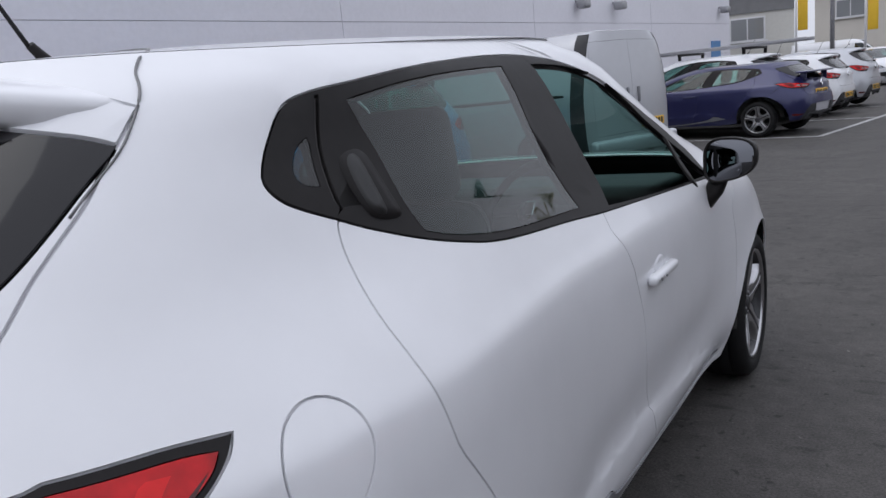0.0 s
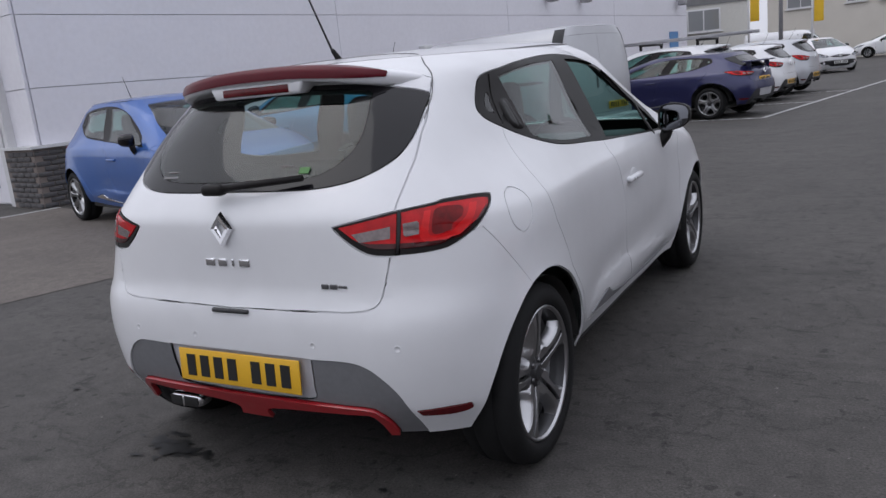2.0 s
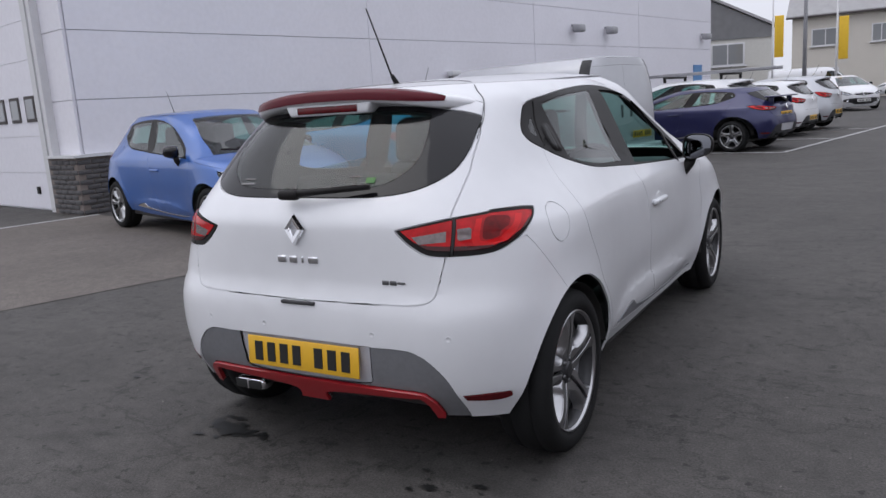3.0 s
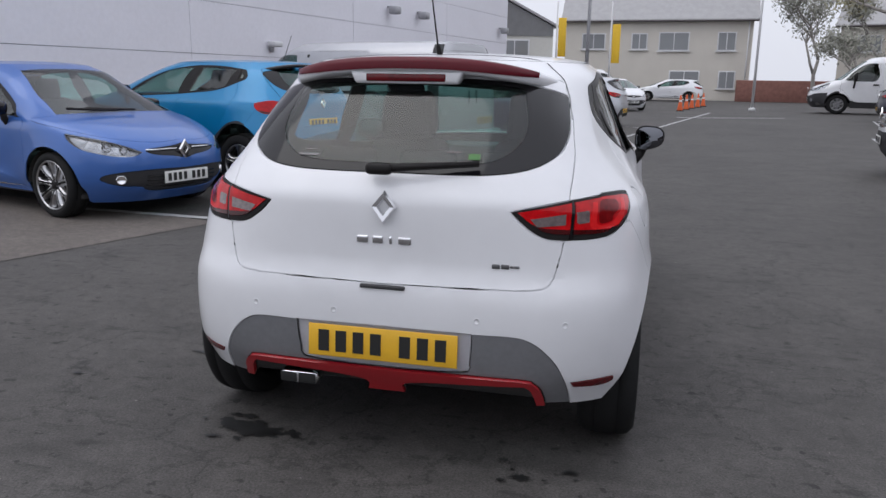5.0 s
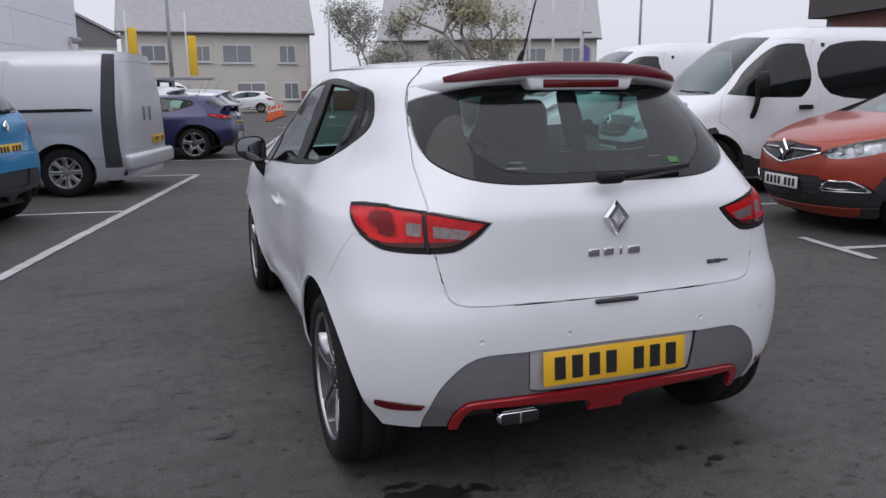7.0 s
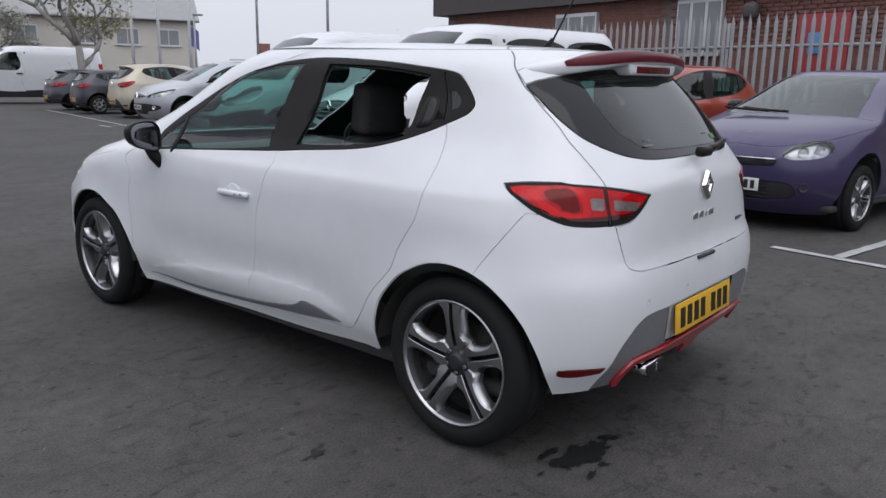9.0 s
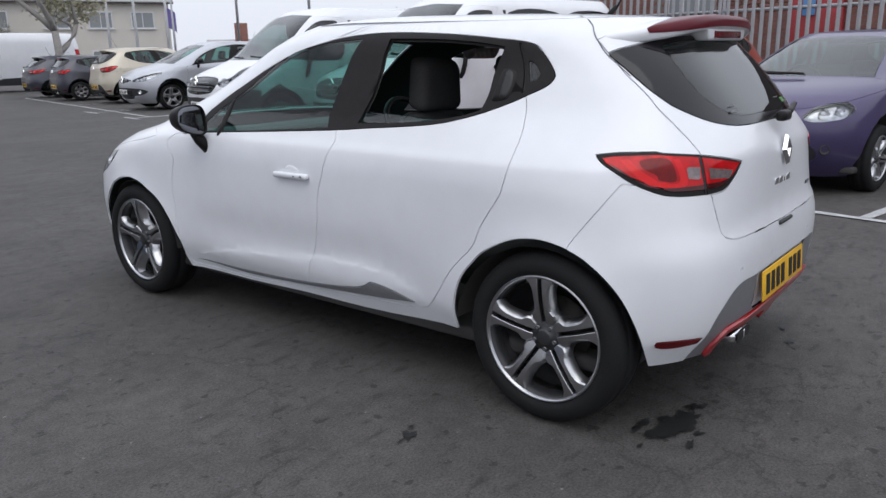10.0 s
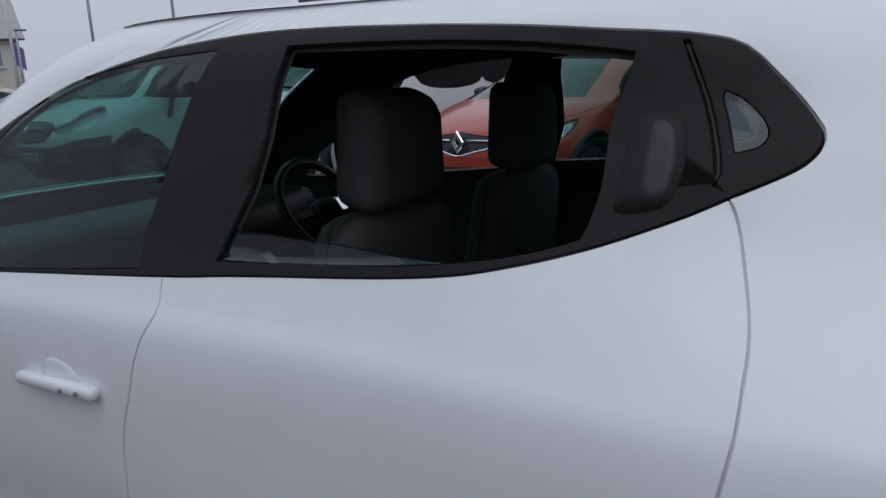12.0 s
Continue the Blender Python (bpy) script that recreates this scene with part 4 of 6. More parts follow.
def mirror(parent, s, at, material, w=0.172, h=0.145):
    """A door mirror on its foot: a rounded cup, a dark rim, the glass facing back."""
    turn = Matrix.Translation(at) @ Matrix.Rotation(radians(-7 * s), 4, "Z")
    loop = []
    for k in range(28):
        a = 2 * math.pi * k / 28
        c, d = math.cos(a), math.sin(a)
        x, z = w / 2 * math.copysign(abs(c) ** 0.72, c), h / 2 * math.copysign(abs(d) ** 0.72, d)
        out = x / w + 0.5
        loop.append((s * x, z * (1.06 - 0.22 * out) - (0.018 * (1 - out) if d < 0 else 0) + 0.008 * out))

    def cup(rows, material, name, owner, cap=True):
        vs = [turn @ Vector((x * k, y, z * k)) for y, k in rows for x, z in loop]
        n, fs = len(loop), []
        for r in range(len(rows) - 1):
            for i in range(n):
                q = (r * n + i, r * n + (i + 1) % n, (r + 1) * n + (i + 1) % n, (r + 1) * n + i)
                fs.append(q if s < 0 else q[::-1])
        if cap:
            fs.append(tuple(range((len(rows) - 1) * n, len(rows) * n)) if s < 0 else tuple(reversed(range((len(rows) - 1) * n, len(rows) * n))))
        return part(name, mesh_of(name, vs, fs), material, owner)
    rows = [(-0.040, 0.90), (-0.046, 0.96), (-0.040, 1.0)] + [(-0.04 + 0.105 * math.sin(t), math.cos(t) ** 0.7 + 0.001) for t in (0.15, 0.4, 0.65, 0.9, 1.15, 1.35, 1.5)]
    mb = cup(rows, material, "door_mirror", parent)
    tagged(mb, "glossy black door mirror")
    cup([(-0.036, 0.96), (-0.040, 0.90), (-0.040, 0.0)], M_MIRROR, "mirror_glass", mb, False)
    x, y, z = at
    foot = tube([(x - s * w * 0.22, y + 0.01, z - h * 0.34), (x - s * w * 0.34, y + 0.012, z - h * 0.75), (x - s * w * 0.52, y + 0.02, z - h * 1.06), (x - s * w * 0.74, y + 0.03, z - h * 1.24)], 0.031, 10)
    part("mirror_foot", foot, M_BLACK, mb)


def diamond(size, depth=0.014):
    """A plain raised lozenge with a hollow middle."""
    bm = bmesh.new()
    o = [(0, 1.0), (0.72, 0), (0, -1.0), (-0.72, 0)]
    rings = []
    for k, d in ((1.0, 0), (0.84, -depth), (0.50, -depth * 0.9), (0.40, 0)):
        rings.append([bm.verts.new((x * k * size / 2, d, z * k * size / 2)) for x, z in o])
    for a, b in zip(rings, rings[1:]):
        for i in range(4):
            bm.faces.new((a[i], a[(i + 1) % 4], b[(i + 1) % 4], b[i]))
    bmesh.ops.recalc_face_normals(bm, faces=bm.faces)
    return bm


def hatchback(name, label, category, paint_mat, m, warp=None, g=0.075, opts=None, kit=None, wheels=None, group="parked cars"):
    """A five-door hatchback at the pose m: origin on the ground under the rear axle, nose towards +y."""
    o = opts or {}
    car = tagged(new(name), label, category, group)
    shell = Shell(**HATCH, lo=0.16, top=1.445, crown=0.036, arches=((0, 0.31, 0.36), (WB, 0.31, 0.35)), warp=warp, crease=door_dent)
    made = body(shell, hatch_regions(paint_mat, o), car, g, paint_mat, jamb=o.get("jamb"))
    f = lambda x, y, z: tuple(float(v) for v in (warp(np.array([[x, y, z]], float))[0] if warp else (x, y, z)))
    _, _, zb = f(0, 0, 1.0)
    dz = zb - 1.0
    interior(car, dz, 0, f(0.8, 0, 0)[0] / 0.8)
    part("floor_pan", box(1.5, 3.2, 0.06, (0, 1.3, 0.22), 0.02), M_LINING, car)
    hubx = o.get("hub", 0.735)
    r = o.get("radius", 0.319)
    for y in (0, WB):
        yy = f(0, y, 0)[1]
        pocket(car, yy, 0.37, f(0.845, 0, 0)[0], z=0.31)
    add_wheels(car, kit, [(s * hubx, f(0, y, 0)[1], r) for s in (-1, 1) for y in (0, WB)])
    for s in (-1, 1):
        x, y, z = f(0.885, 1.885, 1.057)
        mirror(car, s, (s * x, y, z), o.get("mirror", M_GBLACK))
        x, y, z = f(0.814, 1.272, 0.822)
        h = part("door_handle", joined(box(0.028, 0.22, 0.027, (s * (x + 0.018), y, z), 0.011, 3), box(0.02, 0.03, 0.024, (s * (x + 0.004), y + 0.07, z), 0.006), box(0.02, 0.03, 0.024, (s * (x + 0.004), y - 0.07, z), 0.006)), paint_mat, car)
    x, y, z = f(0, 0.055, 1.452)
    a = part("aerial", joined(tube([(0, y + 0.03, z - 0.02), (0, y + 0.01, z + 0.02), (0, y - 0.02, z + 0.05)], 0.016, 8, 0.5), tube([(0, y - 0.018, z + 0.04), (0, y - 0.145, z + 0.31)], 0.0042, 6, 0.6)), M_BLACK, car)
    if o.get("spoiler", True):
        fs_ = (lambda x, y, z: (x, y, z)) if o.get("level_spoiler") else f
        n, half = 41, 0.560
        prof = ((0.34, -0.012), (0.20, 0.002), (0.08, 0.007), (0.028, 0.007), (0.006, 0.003), (0.0, -0.010), (0.002, -0.030), (0.010, -0.038), (0.06, -0.044), (0.20, -0.060))
        edge = lambda u: (-0.345 + 0.075 * abs(u) ** 2.4 + 0.250 * abs(u) ** 6, 1.424 - 0.078 * abs(u) ** 2.6)
        vs, fs = [], []
        for i in range(n):
            u = -1 + 2 * i / (n - 1)
            yy, zz = edge(u)
            k = 1 - 0.85 * abs(u) ** 7
            for dy, dzz in prof:
                vs.append(fs_(u * half, yy + dy, zz + dzz * k))
        k = len(prof)
        for i in range(n - 1):
            for j in range(k - 1):
                fs.append((i * k + j, (i + 1) * k + j, (i + 1) * k + j + 1, i * k + j + 1))
        fs += [tuple(range(k)), tuple((n - 1) * k + j for j in reversed(range(k)))]
        sp = part("roof_spoiler", mesh_of("roof_spoiler", vs, fs), o.get("spoiler_mat", paint_mat), car)
        vs, fs = [], []
        for i in range(n):
            u = -0.80 + 1.60 * i / (n - 1)
            yy, zz = edge(u)
            k, e = 1 - 0.85 * abs(u) ** 7, 1 - abs(u / 0.80) ** 5
            for dy, dzz in ((0.004 + 0.085 * e, 0.0085), (0.028 * e + 0.002, 0.0090), (0.004, 0.0048), (-0.003, -0.010), (-0.002, -0.010 - 0.020 * e)):
                vs.append(fs_(u * half, yy + dy, zz + dzz * k))
        for i in range(n - 1):
            for j in range(4):
                fs.append((i * 5 + j, (i + 1) * 5 + j, (i + 1) * 5 + j + 1, i * 5 + j + 1))
        if o.get("strip"):
            part("spoiler_trim", mesh_of("spoiler_trim", vs, fs), M_SPOIL, sp, "dark red spoiler trim")
        x, y, z = fs_(0, -0.300, 1.366)
        part("brake_light_housing", box(0.37, 0.07, 0.036, (0, y, z + 0.003), 0.010, 3, taper=(1.10, 1)), paint_mat, sp)
        part("brake_light", box(0.285, 0.012, 0.022, (0, y - 0.032, z + 0.002), 0.004), M_DRED, sp, "dark red high brake light")
    # tail details
    x, y, z = f(0, -0.588, 0.942)
    part("badge", joined_at(diamond(0.125), (0, y - 0.006, z), -6), M_CHROME, car, "plain chrome lozenge badge")
    plate(car, f(0, -0.628, 0.468) if not o.get("plate_high") else f(0, -0.600, 0.71), radians(-4), 0.52, 0.111, M_YELLOW)
    wy = [f(x, y, z) for x, y, z in ((-0.02, -0.580, 1.083), (0.10, -0.570, 1.094), (0.30, -0.528, 1.108))]
    part("rear_wiper", joined(tube(wy, 0.017, 8, 0.6), box(0.09, 0.045, 0.042, wy[0], 0.016, 3)), M_BLACK, car)
    # nose details
    nose = lambda x, z, d=0.0: tuple(a + b for a, b in zip(f(x, float(shell.place([shell.to_s("f", abs(x), z)], [z])[0][1]), z), (0, d, 0)))
    small = o.get("round_lamps")
    x, y, z = nose(0, 0.678)
    if not small:
        part("badge", joined_at(diamond(0.20), (0, y + 0.010, z), 0, 180), M_CHROME, car, "plain chrome lozenge badge")
    for s in (-1, 1):
        bar = [nose(s * k, 0.652, 0.003) for k in (0.02, 0.14, 0.27, 0.38)] if small else [nose(s * k, zz, 0.006) for k, zz in ((0.09, 0.690), (0.20, 0.690), (0.30, 0.688), (0.40, 0.690))]
        part("grille_bar", tube(bar, 0.0075, 6), M_CHROME, car)
        x, y, z = nose(0.60, 0.415)
        if not o.get("crossover"):
            part("fog_lamp", lathe_at([(-0.01, 0.046), (0.008, 0.043), (0.004, 0.034), (-0.008, 0.022), (-0.010, 0.0)], (s * x, y, z), 42 * s), M_IRON if small else M_CHROME, car)
        for k, zz, r in ((0.56, 0.715, 0.046), (0.655, 0.742, 0.040)) if small else ((0.56, 0.690, 0.036), (0.655, 0.715, 0.042)):
            x, y, z = nose(k, zz)
            part("lamp_bowl", lathe_at([(0.0, r), (-0.006, r), (-0.022, r * 0.75), (-0.030, r * 0.3), (-0.016, r * 0.22), (-0.012, 0.0)], (s * x * 0.985, y - 0.022, z), 38 * s), M_CHROME, car)
    for z in (0.31, 0.35, 0.40, 0.44):
        b = [nose(k * 0.5 * (0.8 if small or z < 0.34 else 1), z, -0.006) for k in (-0.8, -0.4, 0, 0.4, 0.8)]
        part("grille_slat", tube(b, 0.006, 5), M_GBLACK, car)
    for s in (-1, 1):
        w = [f(s * 0.10 + 0.02, 2.60, 1.035), f(s * 0.10 + 0.30, 2.585, 1.045), f(s * 0.10 + 0.52, 2.53, 1.06)]
        if o.get("wipers"):
            part("windscreen_wiper", tube([(a[0], a[1] + 0.0, a[2] + 0.005) for a in w], 0.012, 6), M_BLACK, car)
    plate(car, nose(0, 0.42, 0.006), 0, 0.52, 0.111, M_PLATEW, facing=1)
    car.matrix_basis = m
    return car, f, made


def joined_at(bm, at, tilt=0, spin=0):
    bmesh.ops.transform(bm, matrix=Matrix.Translation(at) @ Matrix.Rotation(radians(spin), 4, "Z") @ Matrix.Rotation(radians(tilt), 4, "X"), verts=bm.verts)
    return bm


def lathe_at(profile, at, yaw):
    b = lathe(profile, 24)
    bmesh.ops.transform(b, matrix=Matrix.Translation(at) @ Matrix.Rotation(radians(90 - yaw), 4, "Z"), verts=b.verts)
    return b


def lot(across, along):
    """The car park's own grid, turned ten degrees against the white car."""
    return 0.985 * across + 0.174 * along, -0.174 * across + 0.985 * along


def parked(across, along, towards):
    """A pose in a bay: nose towards the building (-1) or away from it (1)."""
    x, y = lot(across, along)
    return pose(x, y, 0, 0, 0, 80 if towards < 0 else -100)


def low_roof(p):
    """The roof falls towards the tail."""
    d = 0.018 * ramp(1.05 - p[:, 1]) * np.clip((p[:, 2] - 1.36) / 0.06, 0, 1)
    return p - np.stack([0 * d, 0 * d, d], 1)


DROP_SIDE = pchip(((0.25, 0.0), (0.40, -0.03), (0.82, -0.044), (1.03, -0.058), (1.2, -0.063), (1.31, -0.053), (1.38, -0.037), (1.48, -0.03)))
DROP_TAIL = pchip(((0.30, 0.0), (0.41, -0.015), (0.52, -0.010), (0.67, -0.012), (0.94, -0.024), (1.1, -0.045), (1.31, -0.053), (1.38, -0.037), (1.48, -0.03)))
CAB = pchip(((0.85, 0.0), (1.03, 0.055), (1.2, 0.072), (1.38, 0.125), (1.48, 0.13)))


def true_shape(p):
    """Settles the body on its wheels: a lower waist and roof, a short tail, the cab further forward, the rear pillars tucked in."""
    x, y, z = p.T
    side = ramp((y + 0.55) / 0.35)
    dz = DROP_TAIL(z) * (1 - side) + DROP_SIDE(z) * side
    dy = 0.06 * np.clip((0.15 - y) / 0.7, 0, 1.1) + CAB(z) * ramp((y + 0.4) / 0.5)
    tuck = ramp((y + 0.45) / 0.4) * ramp((0.5 - y) / 0.45) * ramp((z - 0.98) / 0.2) * ramp((1.42 - z) / 0.15)
    return np.stack([x * (1 - 0.055 * tuck), y + dy, z + dz], 1)


def reshape(car):
    """Moves every part of the body but its wheels by true_shape; plates stay stiff."""
    for ob in car.children_recursive:
        chain = [o.name.split(".")[0] for o in (ob, ob.parent)]
        if ob.type != "MESH" or "wheel" in chain:
            continue
        me = ob.data
        p = np.zeros(len(me.vertices) * 3)
        me.vertices.foreach_get("co", p)
        p = p.reshape(-1, 3)
        if "number_plate" in chain:
            c = np.array([[0.0, p[:, 1].mean(), 0.468 if p[:, 1].mean() < 0 else 0.42]])
            p = p + true_shape(c) - c
        else:
            p = true_shape(p)
        me.vertices.foreach_set("co", p.ravel())
        me.update()


KIT = wheel(0.310, 0.205, 0.228)
white, wf, _ = hatchback("white_hatchback", "glossy white hatchback with red trim and alloy wheels on asphalt", "car", M_WHITE, Matrix(), low_roof, 0.04,
                              dict(level_spoiler=True, mirror=M_BLACK, jamb=True, strip=M_REDTRIM, diffuser=M_GREYTRIM, rear_win="r", front_win="l", radius=0.31, hub=0.740), KIT, group="")


# the white car's small things
def on_skin(f, x, z, lift=0.0):
    """A place on the white car's tail at a side distance and height."""
    sh = Shell(**HATCH, lo=0.16, top=1.445, crown=0.036)
    p = sh.place([sh.to_s("r", abs(x), z)], [z])[0]
    return (x, p[1] - lift, z)


# raised name plates as plain chrome bars
for i, w in enumerate((0.040, 0.036, 0.010, 0.044)):
    x = (-0.075, -0.022, 0.022, 0.070)[i]
    part("name_bar", box(w, 0.006, 0.026, on_skin(wf, x, 0.825, 0.002), 0.0025), M_CHROME, white)
for x, w in ((0.372, 0.026), (0.402, 0.026), (0.432, 0.03)):
    part("name_bar", box(w, 0.005, 0.016 if x < 0.42 else 0.008, on_skin(wf, x, 0.758, 0.002), 0.002), M_STEELD, white)
x, y, z = on_skin(wf, 0, 0.668)
part("tailgate_grip", box(0.155, 0.03, 0.014, (0, y + 0.006, z - 0.002), 0.005), M_TRIM, white, "dark grey tailgate grip")
for x in (-0.46, -0.17, 0.32, 0.60):
    q, q2 = on_skin(wf, x, 0.575), on_skin(wf, x + 0.02, 0.575)
    b = lathe([(-0.003, 0.012), (0.0012, 0.0115), (0.0012, 0.009), (0.0005, 0.0088), (0.001, 0.0)], 18)
    bmesh.ops.transform(b, matrix=Matrix.Translation((q[0], q[1] + 0.0005, q[2])) @ Matrix.Rotation(math.atan2(q2[1] - q[1], 0.02) - math.pi / 2, 4, "Z"), verts=b.verts)
    part("parking_sensor", b, M_WHITE, white)
# twin-outlet tailpipe; a dark plate on its solid end paints the shaded opening
for nme, sx, sz, dy, m in (("tailpipe", 0.150, 0.054, 0.0, M_CHROME), ("tailpipe_bore", 0.132, 0.038, -0.041, M_INK)):
    b = box(sx, 0.08 if dy == 0 else 0.004, sz, (-0.320, -0.550 + dy, 0.294), 0.024 if dy == 0 else 0.0019, 3)
    part(nme, b, m, white, "chrome tailpipe" if dy == 0 else "")
part("tailpipe_bar", box(0.008, 0.012, 0.038, (-0.320, -0.591, 0.294), 0.003), M_CHROME, white)
part("silencer", box(0.55, 0.30, 0.12, (-0.1, -0.30, 0.30), 0.04), M_LINING, white)
# stickers inside the tail glass
for x, z, w, h, c in ((-0.30, 1.118, 0.07, 0.008, M_STEELD), (-0.295, 1.136, 0.05, 0.005, M_STEELD), (0.205, 1.142, 0.05, 0.004, M_STEELD)):
    q = on_skin(wf, x, z)
    part("glass_sticker", box(w, 0.001, h, (q[0], q[1] - 0.003, q[2]), 0, turn=Matrix.Rotation(radians(-38), 4, "X")), c, white)
M_GREEN = mat("green_sticker", (0.055, 0.18, 0.04), 0.5)
q = on_skin(wf, 0.275, 1.128)
part("glass_sticker", box(0.038, 0.001, 0.024, (q[0], q[1] - 0.004, q[2]), 0, turn=Matrix.Rotation(radians(-38), 4, "X")), M_GREEN, white, "green sticker")
# hidden rear door grips and handle hollows
SH = Shell(**HATCH, lo=0.16, top=1.445, crown=0.036, arches=((0, 0.31, 0.36), (WB, 0.31, 0.35)), crease=door_dent)


def side_patch(name, pts, material, s, lift, parent, thick=0.004):
    """A thin plate that follows the car's side, from an outline of (y, z)."""
    loop = smooth_loop(pts, 4)
    c = np.mean(np.array(loop), 0)
    rows = []
    for k in (1.0, 0.9, 0.5, 0.02):
        for y, z in loop:
            yy, zz = c[0] + (y - c[0]) * k, c[1] + (z - c[1]) * k
            x = SH.place([SH.to_s("s", yy, zz)], [zz])[0][0] + (lift if k < 1 else -0.004)
            rows.append((s * x, yy, zz))
    n, fs = len(loop), []
    for r in range(3):
        for i in range(n):
            f = (r * n + i, r * n + (i + 1) % n, (r + 1) * n + (i + 1) % n, (r + 1) * n + i)
            fs.append(f if s < 0 else f[::-1])
    return part(name, mesh_of(name, rows, fs), material, parent)


for s in (-1, 1):
    g = side_patch("rear_door_grip", [(0.188, 1.282), (0.146, 1.278), (0.137, 1.258), (0.159, 1.198), (0.181, 1.176), (0.230, 1.170), (0.234, 1.191), (0.211, 1.253)], M_BLACK, s, 0.005, white)
    # no real hollow in the grip: its shade is a raised near-black patch
    side_patch("grip_hollow", [(0.180, 1.272), (0.150, 1.266), (0.172, 1.192), (0.205, 1.186)], M_INK, s, 0.0065, g)
    side_patch("window_divider", [(1.775, 0.985), (1.808, 0.985), (1.752, 1.135), (1.725, 1.145)], M_BLACK, s, 0.003, white)
    side_patch("handle_hollow", [(1.225, 0.838), (1.255, 0.866), (1.30, 0.868), (1.335, 0.838), (1.28, 0.800)], M_WHITE, s, 0.0015, white)
    kx = float(SH.place([SH.to_s("s", 1.19, 0.822)], [0.822])[0][0])
    part("key_cover", box(0.004, 0.009, 0.009, (s * (kx + 0.0315), 1.188, 0.826), 0.0015), M_GREYTRIM, white)
    part("key_cover", box(0.004, 0.008, 0.007, (s * (kx + 0.0315), 1.232, 0.825), 0.0015), M_GREYTRIM, white)
side_patch("lowered_pane", [(0.878, 1.072), (0.879, 1.118), (0.747, 1.115), (0.613, 1.110), (0.50, 1.102), (0.46, 1.100), (0.60, 1.084)], M_GLASSG, -1, -0.010, white)
# the tailgate's joint over the roof
def roof_z(x, y):
    sh = SH
    W, R = float(sh.W(sh.top)), float(sh.R(sh.top))
    dr, nr = float(sh.dr(sh.top)), float(sh.nr(sh.top))
    b = max(0, (R + dr - y) / dr)
    e = min(1, ((abs(x) / W) ** nr + b ** nr) ** (1 / nr))
    return sh.top + sh.crown * (1 - e ** 2.6)


for s in (-1, 1):
    pts = []
    for y, z in ((-0.225, 1.255), (-0.165, 1.305), (-0.135, 1.335), (-0.112, 1.365), (-0.098, 1.39), (-0.085, 1.415), (-0.060, 1.437)):
        x = float(SH.place([SH.to_s("s", y, z)], [z])[0][0])
        pts.append((s * x, y, z))
    pts += [(s * x, y, roof_z(x, y)) for x, y in ((0.40, -0.015), (0.34, 0.015), (0.26, 0.035), (0.15, 0.048), (0.0, 0.052))]
    pts = low_roof(np.array(pts))
    loop = smooth_loop([(a, b) for a, b in pts[:, :2]], 4, False)
    zz = smooth_loop([(a, b) for a, b in pts[:, 1:]], 4, False)
    part("roof_joint", tube([(a[0], a[1], b[1] + 0.0004) for a, b in zip(loop, zz)], 0.0019, 6), M_STEELD, white)
reshape(white)

